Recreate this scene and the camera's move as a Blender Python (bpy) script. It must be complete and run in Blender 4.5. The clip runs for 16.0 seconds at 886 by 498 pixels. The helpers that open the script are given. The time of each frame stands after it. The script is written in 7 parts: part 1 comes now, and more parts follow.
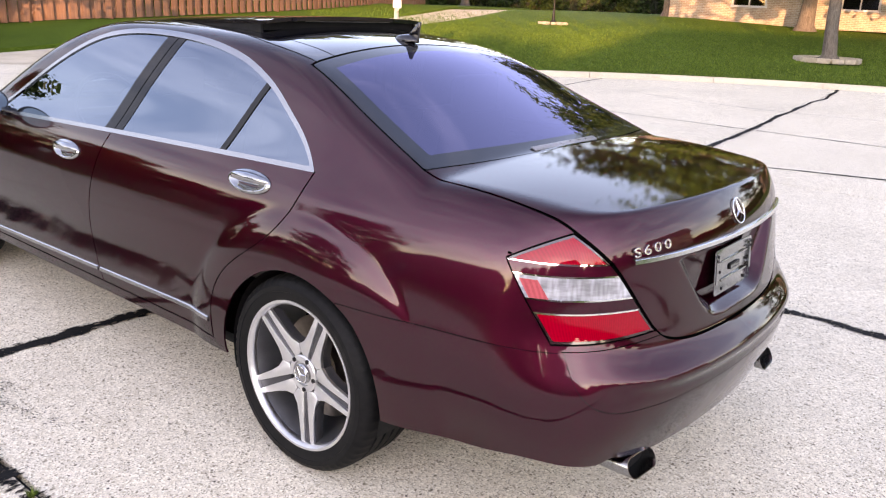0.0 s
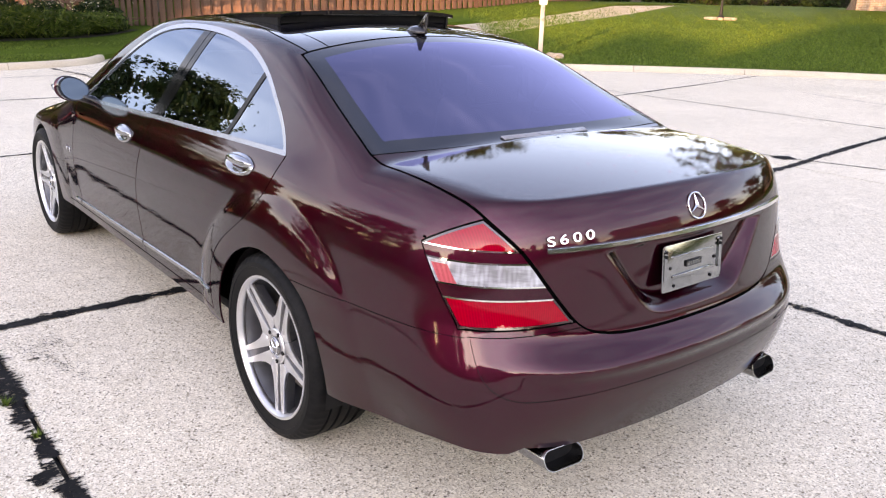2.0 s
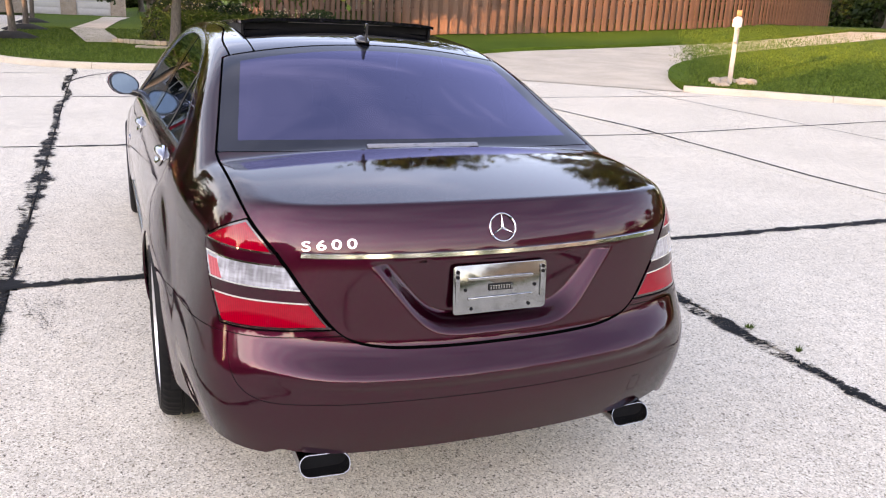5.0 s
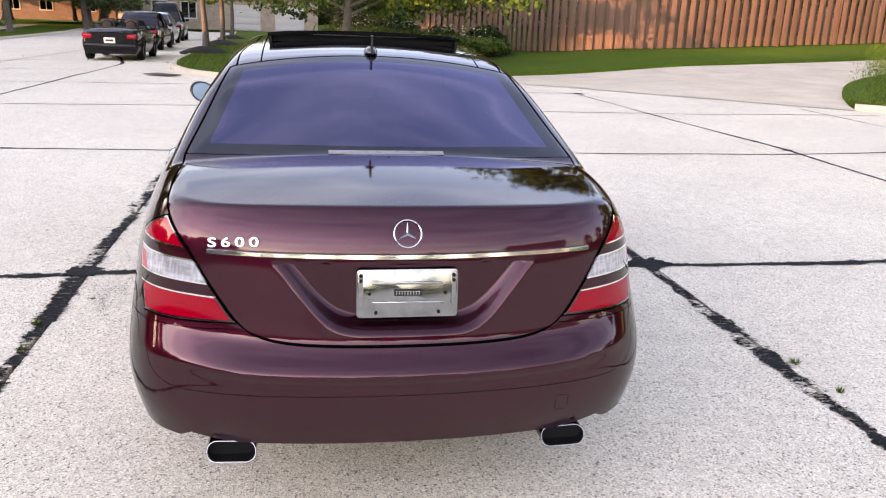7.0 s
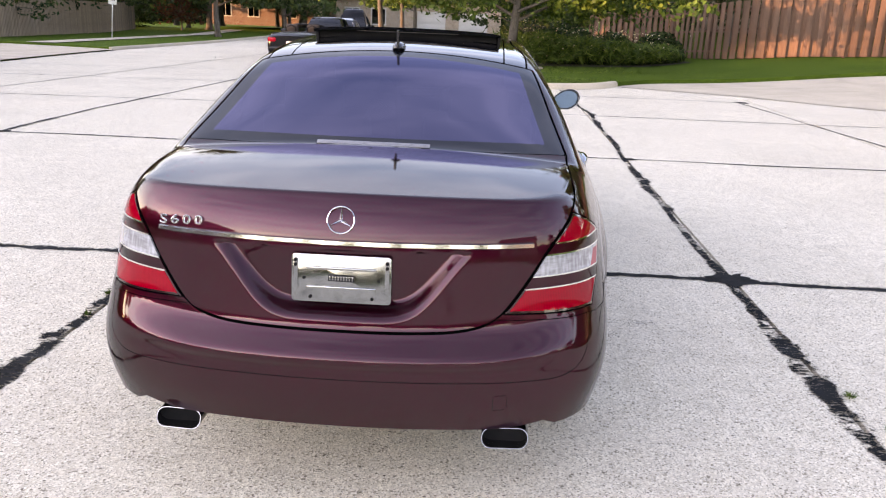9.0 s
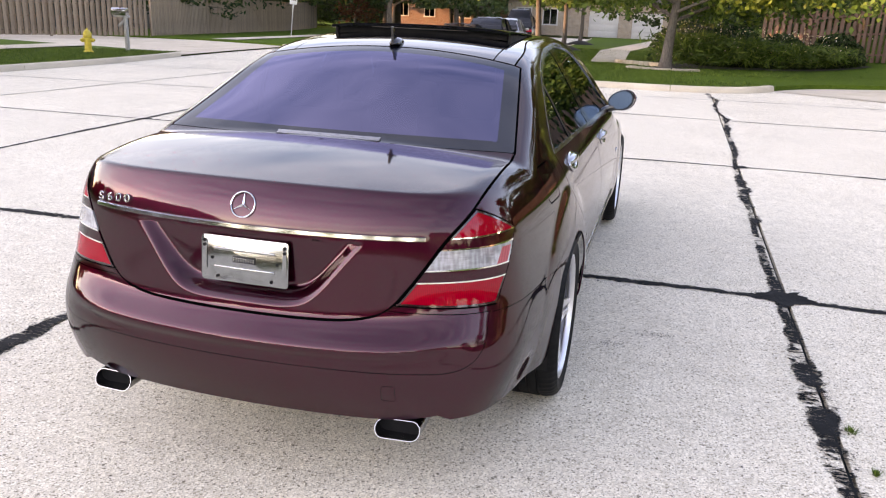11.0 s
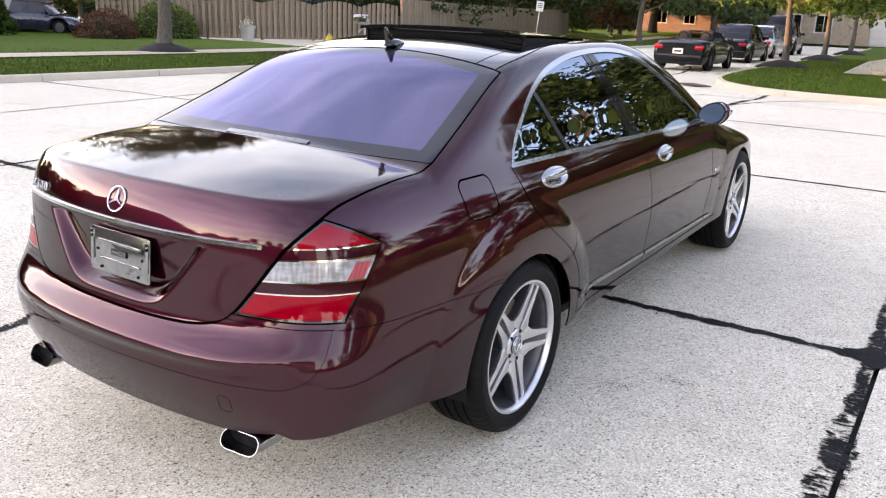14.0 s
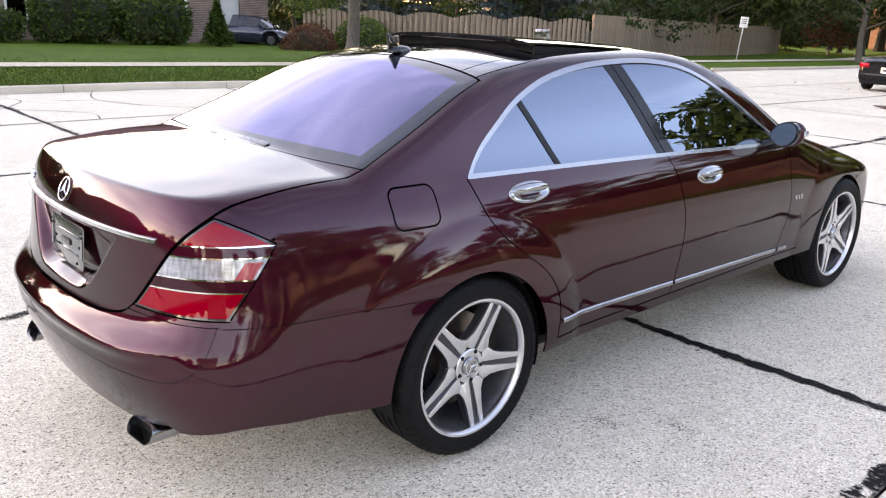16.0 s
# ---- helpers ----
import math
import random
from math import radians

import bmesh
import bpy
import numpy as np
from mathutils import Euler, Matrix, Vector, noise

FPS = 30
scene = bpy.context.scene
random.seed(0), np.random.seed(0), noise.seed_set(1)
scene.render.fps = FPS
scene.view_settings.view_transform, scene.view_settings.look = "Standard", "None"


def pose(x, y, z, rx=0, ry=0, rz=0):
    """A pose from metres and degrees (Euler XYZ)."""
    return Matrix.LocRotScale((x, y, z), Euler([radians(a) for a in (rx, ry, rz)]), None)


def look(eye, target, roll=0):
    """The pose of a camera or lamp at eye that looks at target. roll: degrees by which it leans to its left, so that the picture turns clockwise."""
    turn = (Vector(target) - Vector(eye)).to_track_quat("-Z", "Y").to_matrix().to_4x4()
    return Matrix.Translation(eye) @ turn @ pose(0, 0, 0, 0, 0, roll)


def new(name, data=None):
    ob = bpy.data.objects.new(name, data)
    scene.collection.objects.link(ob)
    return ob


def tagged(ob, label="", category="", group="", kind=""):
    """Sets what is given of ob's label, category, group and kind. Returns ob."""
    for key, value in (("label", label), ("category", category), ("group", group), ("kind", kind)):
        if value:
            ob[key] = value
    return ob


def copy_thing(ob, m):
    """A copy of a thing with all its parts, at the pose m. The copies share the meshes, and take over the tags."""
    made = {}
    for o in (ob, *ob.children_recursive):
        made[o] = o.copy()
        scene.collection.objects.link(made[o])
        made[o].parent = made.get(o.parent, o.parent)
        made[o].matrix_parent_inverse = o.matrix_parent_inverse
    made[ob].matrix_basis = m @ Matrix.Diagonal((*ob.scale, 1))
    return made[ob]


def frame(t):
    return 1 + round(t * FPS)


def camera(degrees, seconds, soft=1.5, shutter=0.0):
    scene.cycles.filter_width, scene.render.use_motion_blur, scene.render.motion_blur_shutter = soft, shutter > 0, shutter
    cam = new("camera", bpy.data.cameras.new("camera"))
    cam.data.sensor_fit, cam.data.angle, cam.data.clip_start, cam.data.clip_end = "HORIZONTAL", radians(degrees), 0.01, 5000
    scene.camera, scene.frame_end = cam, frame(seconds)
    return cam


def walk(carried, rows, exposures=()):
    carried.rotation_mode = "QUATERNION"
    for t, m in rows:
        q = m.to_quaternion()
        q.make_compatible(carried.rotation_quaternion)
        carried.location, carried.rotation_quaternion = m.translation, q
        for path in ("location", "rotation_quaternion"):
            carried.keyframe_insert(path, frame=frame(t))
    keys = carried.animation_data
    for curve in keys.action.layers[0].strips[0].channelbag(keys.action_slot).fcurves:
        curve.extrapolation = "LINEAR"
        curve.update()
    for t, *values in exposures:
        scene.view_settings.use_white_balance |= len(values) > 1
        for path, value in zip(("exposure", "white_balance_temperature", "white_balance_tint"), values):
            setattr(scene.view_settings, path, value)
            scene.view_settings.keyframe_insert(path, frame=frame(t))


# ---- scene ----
cam = camera(57.1, 16.0, 1.15)
PATH = [
    (0, (-2.56, -1.966, 1.591), (-1.079, -0.754, 1.009), 2.6),
    (0.5, (-2.446, -2.162, 1.596), (-1.051, -0.854, 1.009), 2.1),
    (1, (-2.356, -2.333, 1.595), (-1.041, -0.946, 1.008), 1.8),
    (1.5, (-2.269, -2.412, 1.584), (-1.023, -0.961, 0.996), 1.6),
    (2, (-2.111, -2.494, 1.59), (-0.921, -1.002, 0.99), 1.6),
    (2.5, (-1.967, -2.574, 1.603), (-0.83, -1.046, 0.993), 1.6),
    (3, (-1.793, -2.698, 1.601), (-0.727, -1.119, 0.992), 1.5),
    (3.5, (-1.606, -2.863, 1.615), (-0.612, -1.236, 1.01), 1.6),
    (4, (-1.426, -2.952, 1.6), (-0.513, -1.275, 1.005), 1.9),
    (4.2, (-1.34, -2.975, 1.601), (-0.456, -1.281, 1.009), 2.2),
    (6.3, (-0.578, -3.342, 1.619), (-0.108, -1.482, 1.053), 2.7),
    (6.5, (-0.49, -3.35, 1.612), (-0.06, -1.48, 1.047), 2.6),
    (7, (-0.297, -3.364, 1.627), (0.037, -1.475, 1.062), 2.3),
    (7.5, (-0.122, -3.392, 1.623), (0.101, -1.486, 1.057), 2.1),
    (8, (0.067, -3.437, 1.627), (0.182, -1.523, 1.06), 2.1),
    (8.5, (0.222, -3.454, 1.614), (0.231, -1.535, 1.048), 2.2),
    (9, (0.422, -3.402, 1.605), (0.326, -1.486, 1.039), 2.2),
    (9.5, (0.618, -3.352, 1.608), (0.42, -1.444, 1.039), 2.2),
    (10, (0.844, -3.371, 1.609), (0.539, -1.479, 1.037), 2.1),
    (10.2, (0.944, -3.382, 1.62), (0.599, -1.497, 1.045), 2.2),
    (12.3, (1.708, -3.066, 1.615), (0.968, -1.301, 1.036), 1.8),
    (12.5, (1.811, -3.053, 1.624), (1.032, -1.304, 1.044), 1.8),
    (13, (1.977, -2.966, 1.62), (1.109, -1.261, 1.037), 1.8),
    (13.5, (2.129, -2.785, 1.626), (1.175, -1.127, 1.04), 1.9),
    (14, (2.231, -2.616, 1.627), (1.19, -1.012, 1.042), 1.9),
    (14.5, (2.382, -2.47, 1.616), (1.246, -0.93, 1.033), 1.9),
    (15, (2.585, -2.334, 1.629), (1.356, -0.866, 1.05), 1.9),
    (15.5, (2.712, -2.187, 1.602), (1.392, -0.796, 1.032), 1.8),
    (16, (2.84, -1.97, 1.614), (1.435, -0.664, 1.049), 1.9),
]
walk(cam, [(t, look(eye, target, roll)) for t, eye, target, roll in PATH], [(0.0, 3.12, 13000, 46), (8.0, 3.1, 13000, 45), (12.5, 3.22, 13300, 44), (16.0, 3.3, 13300, 42)])

# ---- sky, sun ----
SUN_AZ, SUN_EL = 240.0, 7.2  # degrees; azimuth clockwise from +y
world = bpy.data.worlds.new("evening_sky")
scene.world = world
world.use_nodes = True
wn, wl = world.node_tree.nodes, world.node_tree.links
sky = wn.new("ShaderNodeTexSky")
sky.sky_type, sky.sun_disc = "NISHITA", False
sky.sun_elevation, sky.sun_rotation = radians(SUN_EL), radians(SUN_AZ)
sky.air_density, sky.dust_density, sky.ozone_density = 0.9, 0.05, 3.2
way = wn.new("ShaderNodeTexCoord")
flat = wn.new("ShaderNodeMapping")
flat.inputs["Scale"].default_value = (1.3, 2.2, 6.5)
flat.inputs["Rotation"].default_value = (0.2, 0.35, 0.6)
wisp = wn.new("ShaderNodeTexNoise")
wisp.inputs["Scale"].default_value, wisp.inputs["Detail"].default_value = 2.0, 7
wisp.inputs["Roughness"].default_value, wisp.inputs["Distortion"].default_value = 0.58, 0.1
ramp = wn.new("ShaderNodeValToRGB")
ramp.color_ramp.elements[0].position, ramp.color_ramp.elements[1].position = 0.36, 0.94
ramp.color_ramp.elements[1].color = (0.85, 0.85, 0.85, 1)
cloud = wn.new("ShaderNodeMix")
cloud.data_type = "RGBA"
lift = wn.new("ShaderNodeMix")
lift.data_type, lift.blend_type = "RGBA", "MULTIPLY"
lift.inputs[0].default_value = 1.0
lift.inputs[7].default_value = (3.7, 2.75, 2.15, 1)
wl.new(way.outputs["Generated"], flat.inputs["Vector"])
wl.new(flat.outputs[0], wisp.inputs["Vector"])
# the cloud thickens towards the south-west
west = wn.new("ShaderNodeVectorMath")
west.operation = "DOT_PRODUCT"
west.inputs[1].default_value = (-0.27, -0.15, 0.07)
pile = wn.new("ShaderNodeMath")
pile.operation = "ADD"
wl.new(way.outputs["Generated"], west.inputs[0])
wl.new(west.outputs["Value"], pile.inputs[0])
wl.new(wisp.outputs["Fac"], pile.inputs[1])
wl.new(pile.outputs[0], ramp.inputs[0])
wl.new(sky.outputs[0], lift.inputs[6])
wl.new(ramp.outputs[0], cloud.inputs[0])
wl.new(sky.outputs[0], cloud.inputs[6])
wl.new(lift.outputs[2], cloud.inputs[7])
wl.new(cloud.outputs[2], wn["Background"].inputs["Color"])
wn["Background"].inputs["Strength"].default_value = 0.15
sun = new("sun", bpy.data.lights.new("sun", "SUN"))
sun.data.energy, sun.data.angle, sun.data.color = 1.2, radians(0.6), (1.0, 0.80, 0.55)
a, e = radians(SUN_AZ), radians(SUN_EL)
sun_from = Vector((math.sin(a) * math.cos(e), math.cos(a) * math.cos(e), math.sin(e)))
sun.matrix_world = look(sun_from * 60, (0, 0, 0))

# ---- materials ----
class Nodes:
    """A small writer of node materials."""

    def __init__(self, name):
        self.mat = bpy.data.materials.new(name)
        self.mat.use_nodes = True
        self.t = self.mat.node_tree
        self.b = self.t.nodes["Principled BSDF"]
        self.coord = None

    def set(self, **kw):
        for k, v in kw.items():
            self.b.inputs[k.replace("_", " ")].default_value = v
        return self

    def add(self, kind, **kw):
        n = self.t.nodes.new(kind)
        for k, v in kw.items():
            n.inputs[k.replace("_", " ")].default_value = v
        return n

    def link(self, a, b):
        self.t.links.new(a, b)

    def where(self, scale=(1, 1, 1)):
        if self.coord is None:
            self.coord = self.add("ShaderNodeTexCoord")
        m = self.add("ShaderNodeMapping", Scale=scale)
        self.link(self.coord.outputs["Object"], m.inputs["Vector"])
        return m.outputs[0]

    def world(self, scale=(1, 1, 1)):
        g = self.add("ShaderNodeNewGeometry")
        m = self.add("ShaderNodeMapping", Scale=scale)
        self.link(g.outputs["Position"], m.inputs["Vector"])
        return m.outputs[0]

    def noise(self, vec, scale, detail=4, rough=0.55, warp=0.0):
        n = self.add("ShaderNodeTexNoise", Scale=scale, Detail=detail, Roughness=rough, Distortion=warp)
        self.link(vec, n.inputs["Vector"])
        return n.outputs["Fac"]

    def ramp(self, fac, *stops):
        n = self.add("ShaderNodeValToRGB")
        e = n.color_ramp.elements
        while len(e) < len(stops):
            e.new(0.5)
        for el, (p, c) in zip(e, stops):
            el.position, el.color = p, (*c, 1) if len(c) == 3 else c
        self.link(fac, n.inputs[0])
        return n.outputs[0]

    def mix(self, fac, a, b, mode="MIX"):
        n = self.add("ShaderNodeMix")
        n.data_type, n.blend_type = "RGBA", mode
        for sock, v in ((n.inputs[0], fac), (n.inputs[6], a), (n.inputs[7], b)):
            if isinstance(v, (int, float)):
                sock.default_value = v
            elif isinstance(v, tuple):
                sock.default_value = (*v, 1)
            else:
                self.link(v, sock)
        return n.outputs[2]

    def bump(self, height, strength, dist):
        n = self.add("ShaderNodeBump", Strength=strength, Distance=dist)
        self.link(height, n.inputs["Height"])
        self.link(n.outputs[0], self.b.inputs["Normal"])
        return n

    def color(self, sock):
        self.link(sock, self.b.inputs["Base Color"])
        return self

    def rough(self, sock):
        self.link(sock, self.b.inputs["Roughness"])
        return self


def grey(*v):
    return [(p, (c, c, c)) for p, c in v]


def plain(name, color, rough=0.5, metal=0.0, spot=0.12, scale=30.0, **kw):
    """A surface of one colour with a little uneven tone and gloss."""
    m = Nodes(name).set(Metallic=metal, **kw)
    n = m.noise(m.where(), scale, 5)
    lo, hi = [tuple(min(1, c * f) for c in color) for f in (1 - spot, 1 + spot)]
    m.color(m.ramp(n, (0.3, lo), (0.7, hi)))
    m.rough(m.ramp(n, *grey((0.3, max(0.02, rough * 0.85)), (0.7, min(1, rough * 1.15)))))
    return m.mat


def make_paint():
    """Dark garnet metallic lacquer under clear coat, with a film of road dust low down on the skirts."""
    m = Nodes("garnet_metallic_paint")
    flake = m.add("ShaderNodeTexVoronoi", Scale=2600.0)
    m.link(m.where(), flake.inputs["Vector"])
    spark = m.ramp(flake.outputs["Color"], (0.2, (0.033, 0.0022, 0.0077)), (0.9, (0.080, 0.0056, 0.0175)))
    m.color(spark)
    m.set(Metallic=0.9, Roughness=0.32, Coat_Weight=1.0, Coat_Roughness=0.008, Coat_IOR=1.48, Specular_IOR_Level=0.0, Specular_Tint=(0.25, 0.02, 0.06, 1))
    dust = m.noise(m.where(), 6, 6, 0.65)
    m.link(m.ramp(dust, *grey((0.35, 0.004), (0.75, 0.016))), m.b.inputs["Coat Roughness"])
    wave = m.noise(m.where(), 900, 2)
    n = m.add("ShaderNodeBump", Strength=0.012, Distance=0.001)
    m.link(wave, n.inputs["Height"])
    m.link(n.outputs[0], m.b.inputs["Coat Normal"])
    return m.mat


def make_glass(name, tint, gloss=1.5, sheen=(0.96, 0.97, 1.0)):
    """Tinted pane: mirror-like gloss over a coloured see-through sheet."""
    m = Nodes(name)
    fres = m.add("ShaderNodeFresnel", IOR=gloss)
    gl = m.add("ShaderNodeBsdfGlossy", Roughness=0.006)
    gl.inputs["Color"].default_value = (*sheen, 1)
    tr = m.add("ShaderNodeBsdfTransparent")
    tr.inputs["Color"].default_value = (*tint, 1)
    mx = m.add("ShaderNodeMixShader")
    m.link(fres.outputs[0], mx.inputs[0])
    m.link(tr.outputs[0], mx.inputs[1])
    m.link(gl.outputs[0], mx.inputs[2])
    m.link(mx.outputs[0], m.t.nodes["Material Output"].inputs["Surface"])
    return m.mat


def make_lens(name, color, rib=0.0, emit=0.0):
    """Moulded lamp plastic: clear gloss over a ribbed reflector."""
    m = Nodes(name).set(Roughness=0.4, Coat_Weight=0.75, Coat_Roughness=0.008, Specular_IOR_Level=0.0)
    v = m.where()
    wv = m.add("ShaderNodeTexWave", Scale=rib or 30.0, Distortion=0.4)
    wv.bands_direction = "X"
    m.link(v, wv.inputs["Vector"])
    ch = m.add("ShaderNodeTexVoronoi", Scale=120.0)
    m.link(v, ch.inputs["Vector"])
    dark = tuple(c * 0.72 for c in color)
    m.color(m.mix(0.35, m.ramp(wv.outputs["Fac"], (0.2, dark), (0.8, color)), m.ramp(ch.outputs["Distance"], (0.1, dark), (0.5, color))))
    m.bump(wv.outputs["Fac"], 0.1, 0.001)
    return m.mat


def make_reflector(name):
    """Faceted bright reflector behind clear lamp plastic."""
    m = Nodes(name).set(Roughness=0.14, Coat_Weight=1.0, Coat_Roughness=0.006, Metallic=0.35)
    v = m.where((1.0, 1.0, 0.12))
    ch = m.add("ShaderNodeTexVoronoi", Scale=95.0)
    m.link(v, ch.inputs["Vector"])
    n = m.noise(m.where((0.5, 0.5, 3)), 16, 3, 0.6)
    c = m.mix(0.45, m.ramp(ch.outputs["Distance"], (0.15, (0.62, 0.64, 0.68)), (0.7, (0.34, 0.34, 0.36))), m.ramp(n, (0.38, (0.20, 0.19, 0.20)), (0.6, (0.62, 0.64, 0.68))))
    m.color(c)
    m.bump(m.mix(0.5, ch.outputs["Distance"], n), 0.25, 0.004)
    return m.mat


def make_concrete():
    """Pale exposed-aggregate concrete with pebbles, pits and tyre-worn stains."""
    m = Nodes("exposed_aggregate_concrete")
    v = m.world()
    peb = m.add("ShaderNodeTexVoronoi", Scale=105.0, Randomness=1.0)
    m.link(v, peb.inputs["Vector"])
    stone = m.ramp(peb.outputs["Color"], (0.0, (0.06, 0.049, 0.038)), (0.1, (0.24, 0.197, 0.148)), (0.26, (0.62, 0.528, 0.407)), (1.0, (0.95, 0.875, 0.745)))
    paste = m.ramp(m.noise(v, 160, 4), (0.36, (0.20, 0.165, 0.122)), (0.57, (0.88, 0.785, 0.64)))
    edge = m.ramp(peb.outputs["Distance"], *grey((0.42, 0.0), (0.75, 1.0)))
    c = m.mix(edge, stone, paste)
    patch = m.ramp(m.noise(v, 0.55, 6, 0.6, 0.3), *grey((0.3, 0.92), (0.72, 1.06)))
    c = m.mix(1.0, c, patch, "MULTIPLY")
    fine = m.ramp(m.noise(v, 6.5, 7, 0.72), *grey((0.28, 0.9), (0.6, 1.04)))
    c = m.mix(1.0, c, fine, "MULTIPLY")
    oil = m.ramp(m.noise(v, 3.3, 4, 0.5, 0.6), *grey((0.72, 1.0), (0.82, 0.66)))
    m.color(m.mix(0.8, c, oil, "MULTIPLY"))
    m.set(Roughness=1.0, Specular_IOR_Level=0.0)
    m.bump(m.mix(0.5, peb.outputs["Distance"], m.noise(v, 240, 3)), 0.5, 0.006)
    return m.mat


def make_plain_concrete():
    """Kerb and driveway concrete, smoother and warmer than the road."""
    m = Nodes("brushed_concrete")
    v = m.world()
    c = m.ramp(m.noise(v, 45, 8, 0.7), (0.3, (0.48, 0.395, 0.305)), (0.7, (0.68, 0.58, 0.46)))
    st = m.ramp(m.noise(v, 0.9, 6, 0.62, 0.5), *grey((0.3, 0.82), (0.65, 1.05)))
    m.color(m.mix(1.0, c, st, "MULTIPLY")).set(Roughness=1.0, Specular_IOR_Level=0.0)
    m.bump(m.noise(v, 160, 4), 0.3, 0.003)
    return m.mat


def make_tar():
    """Brushed-on joint tar, torn along its edges and worn through in streaks."""
    m = Nodes("joint_tar").set(Specular_IOR_Level=0.2)
    v = m.world()
    m.color(m.ramp(m.noise(v, 14, 8, 0.7), (0.35, (0.0028, 0.0028, 0.003)), (0.8, (0.013, 0.0128, 0.0125))))
    m.rough(m.ramp(m.noise(v, 5, 4), *grey((0.3, 0.62), (0.7, 0.95))))
    m.bump(m.noise(v, 70, 4), 0.5, 0.006)
    uv = m.add("ShaderNodeUVMap")
    sep = m.add("ShaderNodeSeparateXYZ")
    m.link(uv.outputs[0], sep.inputs[0])

    def calc(op, *vals):
        n = m.add("ShaderNodeMath")
        n.operation = op
        for sock, q in zip(n.inputs, vals):
            if isinstance(q, (int, float)):
                sock.default_value = q
            else:
                m.link(q, sock)
        return n.outputs[0]

    # brush strokes lie across the joint, so the tears are drawn out sideways
    brushed = m.world((0.35, 1.0, 1.0))
    torn = m.mix(0.45, m.noise(brushed, 60, 6, 0.75), m.noise(v, 6, 4, 0.6))
    edge = m.ramp(torn, *grey((0.38, 0.0), (0.62, 1.0)))
    limit = calc("MULTIPLY_ADD", edge, 1.2, 0.22)
    inside = calc("LESS_THAN", calc("ABSOLUTE", sep.outputs["X"]), limit)
    # worn streaks, only on the widest runs
    patch = m.ramp(m.noise(v, 3.2, 3, 0.5), *grey((0.5, 0.0), (0.58, 0.12)))
    worn = calc("MULTIPLY", calc("ADD", m.noise(brushed, 48, 6, 0.8), patch), sep.outputs["Y"])
    whole = calc("LESS_THAN", worn, 0.585)
    m.link(calc("MULTIPLY", inside, whole), m.b.inputs["Alpha"])
    return m.mat


def make_grass():
    m = Nodes("mown_turf")
    v = m.world()
    c = m.ramp(m.noise(v, 24, 8, 0.75), (0.28, (0.018, 0.048, 0.008)), (0.5, (0.058, 0.118, 0.018)), (0.74, (0.14, 0.20, 0.042)))
    p = m.ramp(m.noise(v, 0.45, 5, 0.6), (0.3, (0.78, 0.86, 0.75)), (0.7, (1.15, 1.1, 1.0)))
    m.color(m.mix(1.0, c, p, "MULTIPLY")).set(Roughness=0.75, Specular_IOR_Level=0.04)
    m.bump(m.noise(v, 60, 6, 0.8), 0.9, 0.03)
    return m.mat


def make_blade():
    m = Nodes("grass_blades")
    g = m.add("ShaderNodeNewGeometry")
    m.color(m.ramp(g.outputs["Random Per Island"], (0.0, (0.022, 0.056, 0.009)), (0.6, (0.06, 0.12, 0.018)), (1.0, (0.125, 0.18, 0.036)))).set(Roughness=0.6, Specular_IOR_Level=0.1)
    return m.mat


def make_leaf(name, a, b, c):
    m = Nodes(name)
    g = m.add("ShaderNodeNewGeometry")
    tone = m.ramp(g.outputs["Random Per Island"], (0.0, a), (0.55, b), (1.0, c))
    m.color(tone).set(Roughness=0.5, Specular_IOR_Level=0.18)
    tr = m.add("ShaderNodeBsdfTranslucent")
    m.link(tone, tr.inputs["Color"])
    mx = m.add("ShaderNodeMixShader", Fac=0.3)
    m.link(m.b.outputs[0], mx.inputs[1])
    m.link(tr.outputs[0], mx.inputs[2])
    m.link(mx.outputs[0], m.t.nodes["Material Output"].inputs["Surface"])
    return m.mat


def make_bark():
    m = Nodes("tree_bark")
    v = m.where((1, 1, 0.22))
    n = m.noise(v, 26, 8, 0.7, 0.6)
    m.color(m.ramp(n, (0.3, (0.05, 0.038, 0.03)), (0.7, (0.165, 0.138, 0.115)))).set(Roughness=0.9)
    m.bump(n, 0.8, 0.02)
    return m.mat


def make_wood(name, a, b, scale=1.0):
    """Fence boards, each of its own tone, with grain along the board."""
    m = Nodes(name)
    v = m.where((14, 14, 0.9))
    n = m.noise(v, 5.0 * scale, 8, 0.65, 0.4)
    info = m.add("ShaderNodeObjectInfo")
    isl = m.add("ShaderNodeNewGeometry")
    c = m.ramp(n, (0.3, a), (0.72, b))
    k = m.ramp(isl.outputs["Random Per Island"], *grey((0.0, 0.78), (1.0, 1.15)))
    k2 = m.ramp(info.outputs["Random"], *grey((0.0, 0.86), (1.0, 1.1)))
    m.color(m.mix(1.0, m.mix(1.0, c, k, "MULTIPLY"), k2, "MULTIPLY")).set(Roughness=0.8)
    m.bump(n, 0.4, 0.004)
    return m.mat


